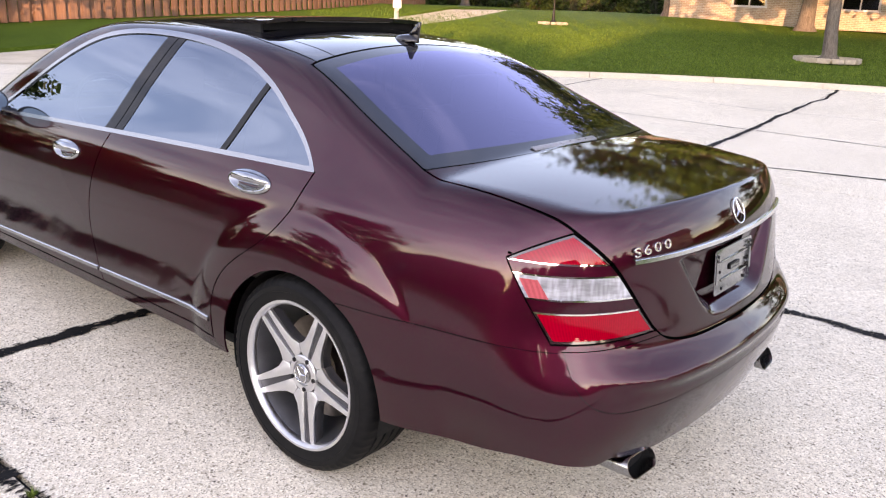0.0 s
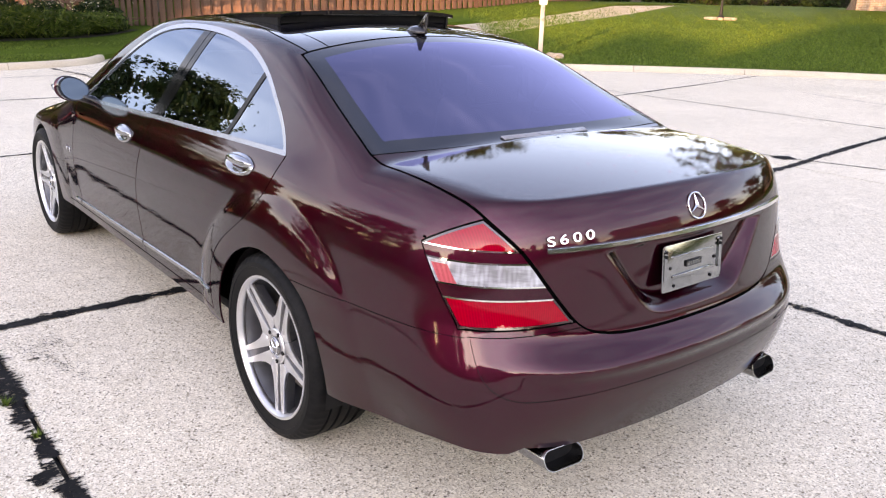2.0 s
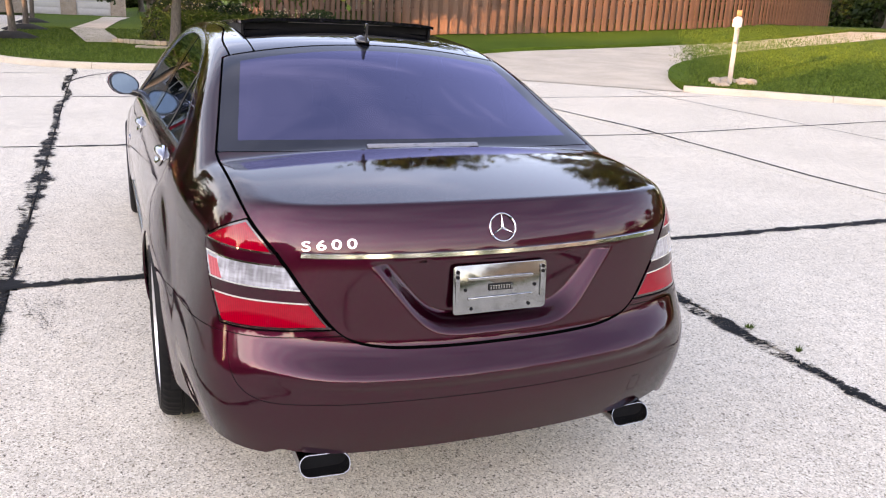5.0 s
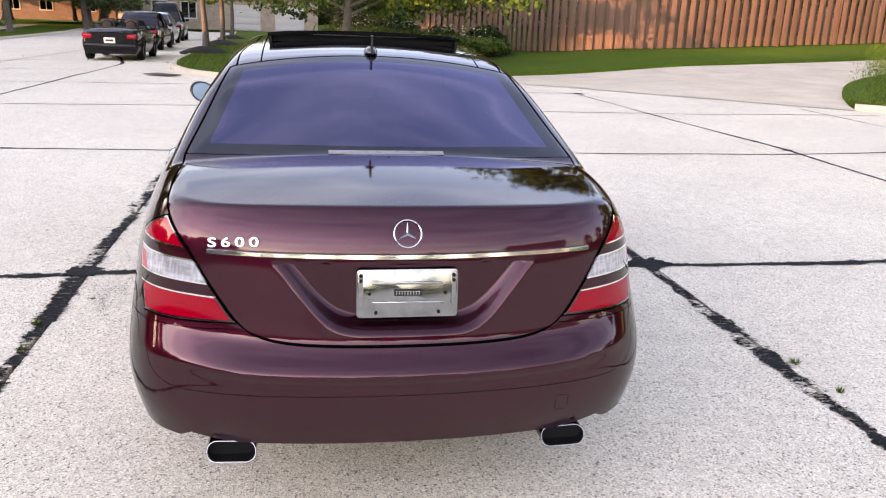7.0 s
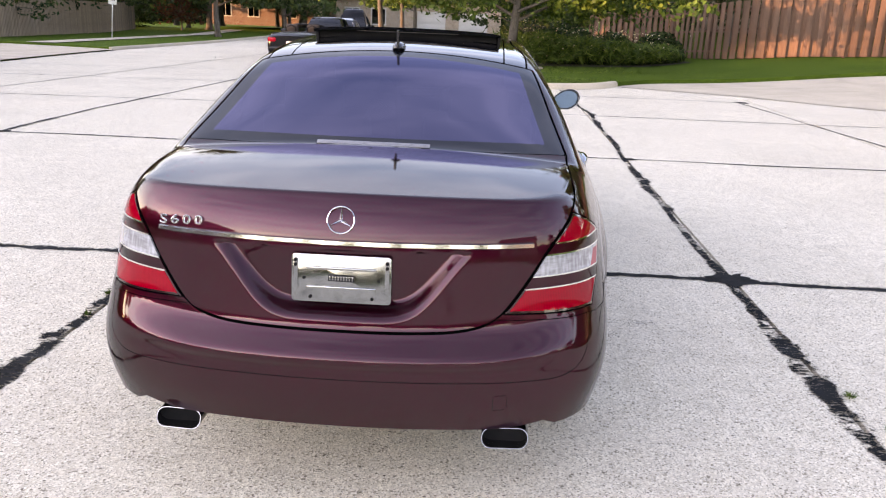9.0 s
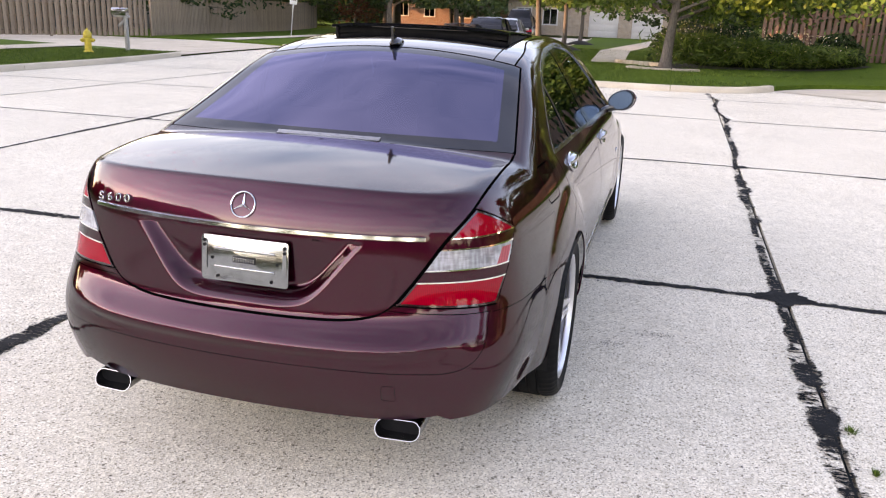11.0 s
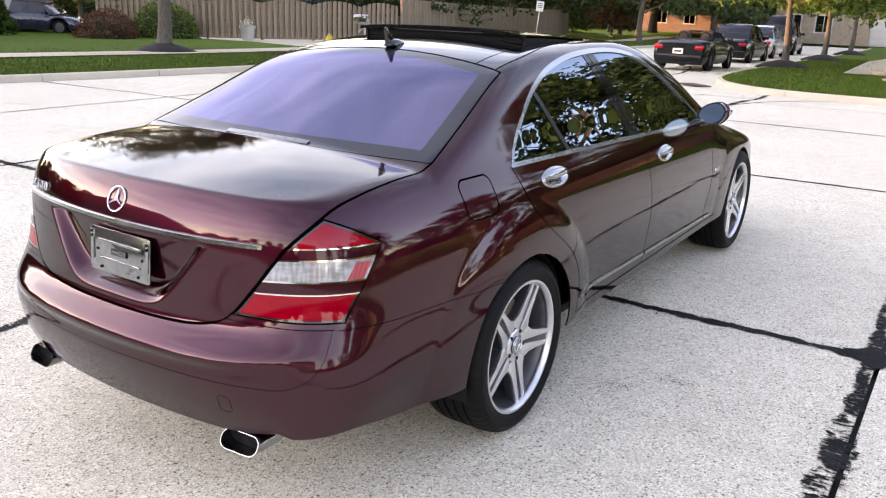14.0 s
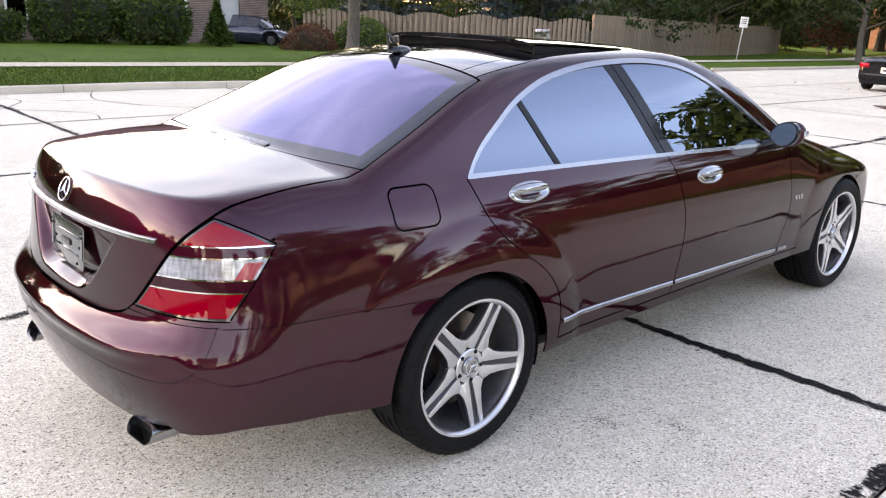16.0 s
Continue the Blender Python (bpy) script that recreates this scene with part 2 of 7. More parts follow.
def make_brick(name, a, b, mortar, sx=1.0):
    m = Nodes(name)
    v = m.where()
    t = m.add("ShaderNodeTexBrick", Scale=1.0, Mortar_Size=0.012, Brick_Width=0.24, Row_Height=0.08)
    t.inputs["Color1"].default_value, t.inputs["Color2"].default_value, t.inputs["Mortar"].default_value = (*a, 1), (*b, 1), (*mortar, 1)
    sep = m.add("ShaderNodeSeparateXYZ")
    m.link(v, sep.inputs[0])
    along = m.add("ShaderNodeMath")
    m.link(sep.outputs["X"], along.inputs[0])
    m.link(sep.outputs["Y"], along.inputs[1])
    flat_v = m.add("ShaderNodeCombineXYZ")
    m.link(along.outputs[0], flat_v.inputs["X"])
    m.link(sep.outputs["Z"], flat_v.inputs["Y"])
    m.link(flat_v.outputs[0], t.inputs["Vector"])
    m.color(m.mix(1.0, t.outputs["Color"], m.ramp(m.noise(v, 3, 6), *grey((0.3, 0.75), (0.7, 1.1))), "MULTIPLY")).set(Roughness=0.85)
    return m.mat


def make_tyre():
    m = Nodes("tyre_rubber")
    v = m.where()
    n = m.noise(v, 40, 6, 0.7)
    m.color(m.ramp(n, (0.3, (0.005, 0.005, 0.0055)), (0.75, (0.012, 0.0118, 0.0115)))).set(Roughness=0.55, Specular_IOR_Level=0.1)
    m.bump(n, 0.15, 0.002)
    return m.mat


paint = make_paint()
glass_side = make_glass("tinted_side_glass", (0.08, 0.092, 0.09), 3.0, (0.64, 0.82, 1.0))
glass_rear = make_glass("heat_reflecting_rear_glass", (0.045, 0.045, 0.065), 2.4, (0.68, 0.66, 1.0))
glass_far = make_glass("window_glass", (0.25, 0.27, 0.27), 1.6)
frit = plain("black_glass_border", (0.008, 0.010, 0.014), 0.04, 0.0, Specular_IOR_Level=0.4)
roof_glass = plain("black_roof_glass", (0.006, 0.006, 0.008), 0.03, 0.0, Coat_Weight=0.6, Coat_Roughness=0.01, Coat_IOR=1.45, Specular_IOR_Level=0.3)
gloss_black = plain("gloss_black_trim", (0.008, 0.008, 0.010), 0.10, Coat_Weight=0.5, Coat_IOR=1.45, Coat_Roughness=0.02)
# rubber blackened without gloss, so its colour carries the shade of the gaps
gap_black = plain("gap_shadow_rubber", (0.0015, 0.0015, 0.0015), 0.95, Specular_IOR_Level=0.0)
pillar_black = plain("dark_pillar_gloss", (0.005, 0.005, 0.006), 0.06, Specular_IOR_Level=0.18)
rubber = plain("black_rubber", (0.006, 0.006, 0.0065), 0.7, Specular_IOR_Level=0.15)
chrome = plain("polished_chrome", (0.86, 0.87, 0.88), 0.05, 1.0, 0.03)
mirror_silver = plain("tinted_mirror_glass", (0.30, 0.38, 0.39), 0.02, 1.0, 0.02)
satin_black = plain("satin_black_trim", (0.006, 0.006, 0.0065), 0.35, Specular_IOR_Level=0.25)
handle_chrome = plain("handle_chrome", (0.42, 0.43, 0.44), 0.06, 1.0, 0.03)
lamp_bar = plain("frosted_lamp_bar", (0.20, 0.20, 0.21), 0.3, 0.0, 0.1, 60)
bright_trim = plain("bright_trim", (0.74, 0.75, 0.77), 0.11, 1.0, 0.04)
satin = plain("satin_aluminium_trim", (0.36, 0.365, 0.375), 0.2, 1.0, 0.04)
steel = plain("polished_steel", (0.33, 0.345, 0.35), 0.13, 1.0, 0.18, 45)
alloy_face = plain("machined_alloy", (0.74, 0.74, 0.75), 0.34, 1.0, 0.03, 40)
alloy_grey = plain("grey_alloy_paint", (0.055, 0.055, 0.06), 0.36, 0.4, 0.1)
alloy_barrel = plain("silver_rim_barrel", (0.13, 0.133, 0.14), 0.38, 0.7, 0.1)
rotor_metal = plain("brake_rotor", (0.30, 0.24, 0.20), 0.4, 1.0, 0.3, 20)
pipe_metal = plain("stainless_tail_pipe", (0.30, 0.30, 0.30), 0.18, 1.0, 0.1, 40)
tyre = make_tyre()
dark_plastic = plain("dark_plastic", (0.008, 0.008, 0.0085), 0.6, Specular_IOR_Level=0.2)
leather = plain("grey_leather", (0.16, 0.145, 0.13), 0.45)
cabin_dark = plain("cabin_trim", (0.03, 0.028, 0.027), 0.6)
lens_red = make_lens("red_lamp_lens", (0.40, 0.0012, 0.012), 60)
lamp_edge = plain("dark_lens_border", (0.022, 0.002, 0.005), 0.15, Coat_Weight=1.0, Coat_Roughness=0.01)
lens_clear = make_reflector("clear_lamp_lens")
lens_pink = make_lens("red_side_lens", (0.55, 0.09, 0.10), 55)
concrete = make_concrete()
kerb_concrete = make_plain_concrete()
tar = make_tar()
scrap_mat = plain("dry_leaf_scraps", (0.035, 0.032, 0.028), 0.85, 0.0, 0.5, 60)
turf = make_grass()
blades = make_blade()
bark = make_bark()
leaf_light = make_leaf("maple_leaves", (0.035, 0.075, 0.014), (0.075, 0.14, 0.028), (0.15, 0.22, 0.05))
leaf_dark = make_leaf("dark_leaves", (0.012, 0.03, 0.010), (0.03, 0.062, 0.018), (0.065, 0.10, 0.03))
leaf_hedge = make_leaf("hedge_leaves", (0.016, 0.045, 0.010), (0.035, 0.085, 0.016), (0.08, 0.14, 0.03))
leaf_rust = make_leaf("rust_leaves", (0.08, 0.022, 0.016), (0.15, 0.05, 0.03), (0.2, 0.1, 0.04))
leaf_spruce = make_leaf("blue_spruce_needles", (0.03, 0.055, 0.055), (0.06, 0.10, 0.10), (0.10, 0.15, 0.15))
cedar = make_wood("cedar_fence", (0.09, 0.044, 0.029), (0.19, 0.098, 0.064))
grey_wood = make_wood("weathered_fence", (0.16, 0.108, 0.076), (0.35, 0.25, 0.178))
white_wood = plain("white_painted_wood", (0.32, 0.31, 0.29), 0.6, 0.0, 0.1, 12)
mulch = plain("dark_mulch", (0.014, 0.0105, 0.008), 0.95, 0.0, 0.6, 50)
edging = plain("tan_edging_stone", (0.36, 0.30, 0.23), 0.85, 0.0, 0.25, 9)
brick_red = make_brick("red_brick", (0.16, 0.072, 0.052), (0.22, 0.10, 0.072), (0.28, 0.25, 0.22))
brick_tan = make_brick("tan_brick", (0.30, 0.20, 0.14), (0.38, 0.27, 0.19), (0.42, 0.37, 0.32))
siding = plain("cream_siding", (0.26, 0.235, 0.20), 0.7, 0.0, 0.08, 4)
shingle = plain("grey_brown_shingles", (0.10, 0.085, 0.075), 0.9, 0.0, 0.35, 14)
white_paint = plain("white_paint", (0.5, 0.49, 0.47), 0.5, 0.0, 0.05, 6)
black_paint = plain("black_car_paint", (0.006, 0.007, 0.009), 0.2, 0.0, 0.1, 10, Specular_IOR_Level=0.1, Coat_Weight=0.3, Coat_Roughness=0.02)
silver_paint = plain("silver_car_paint", (0.48, 0.49, 0.5), 0.3, 0.7, 0.05, 10, Coat_Weight=1.0, Coat_Roughness=0.02)
navy_paint = plain("navy_car_paint", (0.02, 0.03, 0.055), 0.25, 0.2, 0.1, 10, Coat_Weight=1.0, Coat_Roughness=0.02)
soft_top = plain("black_cloth", (0.02, 0.02, 0.022), 0.9)
yellow_paint = plain("yellow_hydrant_paint", (0.62, 0.42, 0.05), 0.5, 0.0, 0.15, 12)
sign_back = plain("galvanised_sign", (0.55, 0.56, 0.56), 0.4, 0.8, 0.1, 8)
sign_face = plain("white_sign_face", (0.72, 0.70, 0.66), 0.5, 0.0, 0.06, 8)
orange_paint = plain("orange_door_paint", (0.34, 0.14, 0.05), 0.6, 0.0, 0.08, 4)
iron = plain("black_iron", (0.012, 0.012, 0.012), 0.55, 0.4)
rust_iron = plain("rusty_cast_iron", (0.10, 0.05, 0.035), 0.8, 0.3, 0.3)
flower = make_leaf("pale_flowers", (0.6, 0.5, 0.45), (0.7, 0.6, 0.3), (0.75, 0.72, 0.7))

# ---- builders ----
def thing(name, label, category, m=None, group="", kind=""):
    ob = new(name)
    ob.empty_display_size = 0.1
    if m is not None:
        ob.matrix_world = m
    return tagged(ob, label, category, group, kind)


def part(name, bm, mat, parent=None, label="", smooth=True):
    """Links a bmesh as one mesh object under a thing or a part."""
    me = bpy.data.meshes.new(name)
    bm.to_mesh(me)
    bm.free()
    me.materials.append(mat)
    if smooth:
        me.polygons.foreach_set("use_smooth", np.ones(len(me.polygons), bool))
        me.set_sharp_from_angle(angle=radians(38))
    ob = new(name, me)
    ob.parent = parent
    if label:
        tagged(ob, label)
    return ob


def box(bm, c, s, m=None, bevel=0.0):
    r = bmesh.ops.create_cube(bm, size=1)
    vs = r["verts"]
    bmesh.ops.scale(bm, vec=s, verts=vs)
    if bevel:
        es = list({e for v in vs for e in v.link_edges})
        r = bmesh.ops.bevel(bm, geom=es, offset=bevel, segments=2, affect="EDGES", profile=0.5)
        vs = list({v for f in r["faces"] for v in f.verts} | {v for v in vs if v.is_valid})
    t = Matrix.Translation(c)
    bmesh.ops.transform(bm, matrix=t if m is None else t @ m, verts=vs)
    return vs


def bbox(c, s, bevel=0.0, m=None):
    bm = bmesh.new()
    box(bm, c, s, m, bevel)
    return bm


def lathe(profile, n=48, axis="z", close=False):
    """Turns (radius, height) pairs round an axis."""
    bm = bmesh.new()
    rings = []
    for r, h in profile:
        ring = []
        for k in range(n):
            a = 2 * math.pi * k / n
            c, s = r * math.cos(a), r * math.sin(a)
            ring.append(bm.verts.new({"z": (c, s, h), "x": (h, c, s), "y": (c, h, s)}[axis]))
        rings.append(ring)
    pairs = list(zip(rings, rings[1:])) + ([(rings[-1], rings[0])] if close else [])
    for a, b in pairs:
        for k in range(n):
            bm.faces.new((a[k], a[(k + 1) % n], b[(k + 1) % n], b[k]))
    if not close:
        for ring in (rings[0], rings[-1]):
            if (ring[0].co - ring[1].co).length > 1e-5:
                bm.faces.new(ring)
    bmesh.ops.remove_doubles(bm, verts=bm.verts, dist=1e-6)
    bmesh.ops.recalc_face_normals(bm, faces=bm.faces)
    return bm


def tube(points, radius, n=10, taper=None):
    """A round bar along points."""
    bm = bmesh.new()
    rings = []
    pts = [Vector(p) for p in points]
    for i, p in enumerate(pts):
        d = (pts[min(i + 1, len(pts) - 1)] - pts[max(i - 1, 0)]).normalized()
        u = d.orthogonal().normalized() if i == 0 else (u - d * u.dot(d)).normalized()
        w = d.cross(u)
        r = float(radius if taper is None else radius * taper[i])
        rings.append([bm.verts.new(p + r * (math.cos(2 * math.pi * k / n) * u + math.sin(2 * math.pi * k / n) * w)) for k in range(n)])
    for a, b in zip(rings, rings[1:]):
        for k in range(n):
            bm.faces.new((a[k], a[(k + 1) % n], b[(k + 1) % n], b[k]))
    bm.faces.new(rings[0][::-1])
    bm.faces.new(rings[-1])
    bmesh.ops.recalc_face_normals(bm, faces=bm.faces)
    return bm


def prism(outline, depth, m=None, bevel=0.0):
    """A flat outline (x, z) given thickness along y."""
    bm = bmesh.new()
    f = bm.faces.new([bm.verts.new((x, 0, z)) for x, z in outline])
    r = bmesh.ops.extrude_face_region(bm, geom=[f])
    bmesh.ops.translate(bm, vec=(0, depth, 0), verts=[v for v in r["geom"] if isinstance(v, bmesh.types.BMVert)])
    bmesh.ops.recalc_face_normals(bm, faces=bm.faces)
    if bevel:
        bmesh.ops.bevel(bm, geom=list(bm.edges), offset=bevel, segments=2, affect="EDGES", profile=0.5)
    if m is not None:
        bm.transform(m)
    return bm


def mesh_ob(name, verts, faces, mat, parent=None, label="", smooth=False):
    me = bpy.data.meshes.new(name)
    me.from_pydata(verts, [], faces)
    me.update()
    me.materials.append(mat)
    if smooth:
        me.polygons.foreach_set("use_smooth", np.ones(len(me.polygons), bool))
    ob = new(name, me)
    ob.parent = parent
    if label:
        tagged(ob, label)
    return ob


def lettering(name, words, size, depth, mat, parent, m, stretch=1.0):
    """Raised letters in the built-in font, as a mesh."""
    cu = bpy.data.curves.new(name, "FONT")
    cu.body, cu.size, cu.extrude, cu.bevel_depth, cu.offset, cu.space_character, cu.align_x = words, size, depth, size * 0.018, size * -0.001, 1.42, "CENTER"
    tmp = bpy.data.objects.new(name, cu)
    scene.collection.objects.link(tmp)
    me = bpy.data.meshes.new_from_object(tmp.evaluated_get(bpy.context.evaluated_depsgraph_get()))
    bpy.data.objects.remove(tmp)
    me.transform(m @ Matrix.Diagonal((stretch, 1, 1, 1)))
    me.materials.clear()
    me.materials.append(mat)
    ob = new(name, me)
    ob.parent = parent
    return ob


class Spl:
    """Natural cubic spline through a few design points, straight beyond its ends."""

    def __init__(self, *pts):
        self.x, self.y = np.array(pts, float).T
        n = len(self.x)
        h = np.diff(self.x)
        a, r = np.eye(n), np.zeros(n)
        for i in range(1, n - 1):
            a[i, i - 1:i + 2] = h[i - 1], 2 * (h[i - 1] + h[i]), h[i]
            r[i] = 6 * ((self.y[i + 1] - self.y[i]) / h[i] - (self.y[i] - self.y[i - 1]) / h[i - 1])
        self.m = np.linalg.solve(a, r)

    def __call__(self, q):
        q = np.asarray(q, float)
        c = np.clip(q, self.x[0], self.x[-1])
        i = np.clip(np.searchsorted(self.x, c) - 1, 0, len(self.x) - 2)
        h = self.x[i + 1] - self.x[i]
        a, b = (self.x[i + 1] - c) / h, (c - self.x[i]) / h
        v = a * self.y[i] + b * self.y[i + 1] + ((a**3 - a) * self.m[i] + (b**3 - b) * self.m[i + 1]) * h * h / 6
        s0 = (self.y[1] - self.y[0]) / (self.x[1] - self.x[0]) - (self.x[1] - self.x[0]) * (2 * self.m[0] + self.m[1]) / 6
        s1 = (self.y[-1] - self.y[-2]) / (self.x[-1] - self.x[-2]) + (self.x[-1] - self.x[-2]) * (self.m[-2] + 2 * self.m[-1]) / 6
        return v + np.minimum(q - self.x[0], 0) * s0 + np.maximum(q - self.x[-1], 0) * s1



# ---- the lie of the land ----
from mathutils.geometry import tessellate_polygon


def slope(x, y):
    """The street falls gently away ahead and to the left."""
    return -0.02 * np.clip(-0.5 * x + 0.866 * y - 10.0, 0, 50)


def land(x, y):
    """The lawns on the right rise from the kerb."""
    q = 0.644 * x + 0.763 * y - 15.2
    u = np.clip((x - 5.0) / 6.0, 0, 1)
    return slope(x, y) + 0.055 * np.clip(q - 0.3, 0, 22) * u * u * (3 - 2 * u)


STREET_R = [(-6.0, 70), (-4.9, 48), (-4.5, 34), (-4.2, 25), (-3.9, 20.5), (-3.4, 18.2), (-2.6, 16.7), (-1.4, 15.7), (0.2, 15.3), (1.8, 15.3), (2.9, 15.9), (3.5, 16.9)]
BULB_R = [(10.5, 11.4), (12.4, 10.0), (14.0, 8.75), (15.6, 7.3), (17.0, 5.6), (18.2, 3.6), (19.2, 1.0), (19.6, -2.0), (19.0, -5.5), (17.2, -9.0), (14.0, -12.2), (9.5, -14.6), (4.0, -16.0), (-3.0, -16.6), (-12.9, -16.8)]
STREET_L = [(-12.9, -16.8), (-12.8, -8.0), (-12.5, 0.0), (-12.1, 6.0), (-12.2, 12.0), (-12.6, 16.0), (-13.2, 19.0)]
STREET_L2 = [(-14.4, 28.5), (-14.6, 34.0), (-15.0, 42.0), (-16.4, 56.0), (-17.5, 70.0)]
DRIVE_L_EDGE = [(3.5, 16.9), (4.6, 18.3), (6.2, 19.0), (9.0, 19.2), (12.2, 19.3), (17.7, 20.2), (24.0, 22.2), (34.0, 26.5), (52.0, 35.0)]
DRIVE_R_EDGE = [(10.5, 11.4), (11.1, 12.6), (12.6, 14.6), (15.0, 16.2), (19.0, 17.8), (25.0, 19.8), (35.0, 24.0), (53.0, 32.0)]


def smooth_line(pts, step=0.5):
    p = np.array(pts, float)
    s = np.concatenate([[0], np.cumsum(np.hypot(*np.diff(p, axis=0).T))])
    n = max(2, int(s[-1] / step))
    q = np.linspace(0, s[-1], n + 1)
    fx, fy = Spl(*zip(s, p[:, 0])), Spl(*zip(s, p[:, 1]))
    return np.stack([fx(q), fy(q)], -1)


kerb_lines = {k: smooth_line(v) for k, v in (("front", STREET_R), ("bulb", BULB_R), ("left", STREET_L), ("far", STREET_L2))}
drive_a, drive_b = smooth_line(DRIVE_L_EDGE), smooth_line(DRIVE_R_EDGE)


def slab_mesh(outline, cuts=(), height=slope, lift=0.0, thick=0.0, grid=0.0):
    """A sheet with that outline that follows the land, cut along lines (point, normal)."""
    bm = bmesh.new()
    vs = [bm.verts.new((x, y, 0)) for x, y in outline]
    for tri in tessellate_polygon([[Vector((x, y, 0)) for x, y in outline]]):
        bm.faces.new([vs[i] for i in tri])
    lines = list(cuts)
    if grid:
        xs, ys = zip(*outline)
        lines += [((x, 0, 0), (1, 0, 0)) for x in np.arange(max(min(xs), -60), min(max(xs), 60), grid)]
        lines += [((0, y, 0), (0, 1, 0)) for y in np.arange(max(min(ys), -30), min(max(ys), 72), grid)]
    lines += [((0, 10 / 0.866, 0), (-0.5, 0.866, 0)), ((0, 60 / 0.866, 0), (-0.5, 0.866, 0))]
    for p, n in lines:
        bmesh.ops.bisect_plane(bm, geom=bm.verts[:] + bm.edges[:] + bm.faces[:], plane_co=p, plane_no=n, dist=1e-5)
    co = np.array([v.co[:] for v in bm.verts])
    z = height(co[:, 0], co[:, 1]) + lift
    for v, h in zip(bm.verts, z):
        v.co.z = h
    bmesh.ops.recalc_face_normals(bm, faces=bm.faces)
    if sum(f.normal.z for f in bm.faces) < 0:
        bmesh.ops.reverse_faces(bm, faces=bm.faces)
    return bm


def offset_line(line, d):
    t = np.gradient(line, axis=0)
    t = t / np.linalg.norm(t, axis=1, keepdims=True)
    return line + d * np.stack([t[:, 1], -t[:, 0]], -1)


# one sheet of turf out to the horizon, below the paving
R = [0.0] + [3 * 1.18**k for k in range(40)]
bm = bmesh.new()
rings = []
for r in R[1:]:
    rings.append([bm.verts.new((r * math.cos(a), r * math.sin(a), 0)) for a in [2 * math.pi * k / 64 for k in range(64)]])
mid = bm.verts.new((0, 0, 0))
for k in range(64):
    bm.faces.new((mid, rings[0][k], rings[0][(k + 1) % 64]))
    for a, b in zip(rings, rings[1:]):
        bm.faces.new((a[k], b[k], b[(k + 1) % 64], a[(k + 1) % 64]))
for v in bm.verts:
    v.co.z = float(land(v.co.x, v.co.y)) - 0.35
tagged(part("ground", bm, turf), "rough turf reaching to the horizon", "ground", kind="structure")

# the road: tar bed with concrete slabs on it
road_outline = [tuple(p) for p in np.concatenate([kerb_lines["front"][:-1], [(3.5, 16.9), (7.0, 14.2)], kerb_lines["bulb"][:-1], kerb_lines["left"], [(-13.9, 23.5)], kerb_lines["far"]])]
road = tagged(part("road", slab_mesh(road_outline, lift=-0.03), tar, smooth=False), "pale exposed-aggregate concrete street with tarred joints", "road", kind="structure")
LONG_X = [-8.65, -5.38, -1.6, 2.04, 5.75, 9.4, 13.0]
CROSS_Y = [-15.2, -11.0, -6.8, -2.55, 1.66, 6.1, 10.25, 14.4, 18.8, 23.2, 27.6, 32.0, 36.5, 41.0, 46.0, 51.0, 57.0, 63.0]


def cross_y(y, x):
    """Cross joints bend forward on the right."""
    k = {1.66: 0.115, 6.1: 0.16}.get(y, 0.06 if y < 12 else 0.02)
    return y + 0.012 * (x - 2) + (k * (x - 5.75) if x > 5.75 else 0)


def make_slabs():
    bm = slab_mesh(road_outline, [((x, 0, 0), (1, 0, 0)) for x in LONG_X])
    for y in CROSS_Y:
        for right in (False, True):
            fs = [f for f in bm.faces if (f.calc_center_median().x > 5.75) == right]
            geom = list({v for f in fs for v in f.verts} | {e for f in fs for e in f.edges}) + fs
            x0, x1 = (5.75, 9.75) if right else (-8.0, 5.75)
            n = (-(cross_y(y, x1 - 1e-6) - cross_y(y, x0 + 1e-6)), x1 - x0, 0)
            bmesh.ops.bisect_plane(bm, geom=geom, plane_co=(x0, cross_y(y, x0 + 1e-6), 0), plane_no=Vector(n).normalized(), dist=1e-5)
    cells = {}
    for f in bm.faces:
        c = f.calc_center_median()
        i = sum(c.x > x for x in LONG_X)
        j = sum(c.y > cross_y(y, c.x) for y in CROSS_Y)
        cells.setdefault((i, j), []).append([tuple(v.co) for v in f.verts])
    bm.free()
    for key in sorted(cells):
        b = bmesh.new()
        for vs in cells[key]:
            b.faces.new([b.verts.new(v) for v in vs])
        bmesh.ops.remove_doubles(b, verts=b.verts, dist=1e-4)
        area = sum(f.calc_area() for f in b.faces)
        if area < 0.05:
            b.free()
            continue
        # draw the slab in from its joints
        edge = [v for v in b.verts if v.is_boundary]
        move = {}
        for v in edge:
            d = Vector((0, 0, 0))
            for e in v.link_edges:
                if e.is_boundary:
                    f = e.link_faces[0]
                    m = (e.verts[1].co - e.verts[0].co).cross(f.normal).normalized()
                    if m.dot(f.calc_center_median() - (e.verts[0].co + e.verts[1].co) / 2) < 0:
                        m = -m
                    d += m
            move[v] = d * 0.006
        for v, d in move.items():
            v.co += d
        r = bmesh.ops.extrude_face_region(b, geom=b.faces[:])
        low = [f for f in b.faces if f not in set(q for q in r["geom"] if isinstance(q, bmesh.types.BMFace))]
        top = [q for q in r["geom"] if isinstance(q, bmesh.types.BMVert)]
        for v in top:
            v.co.z += 0.0
        for v in b.verts:
            if v not in set(top):
                v.co.z -= 0.028
        bmesh.ops.recalc_face_normals(b, faces=b.faces)
        part("slab", b, concrete, road, smooth=False)


make_slabs()


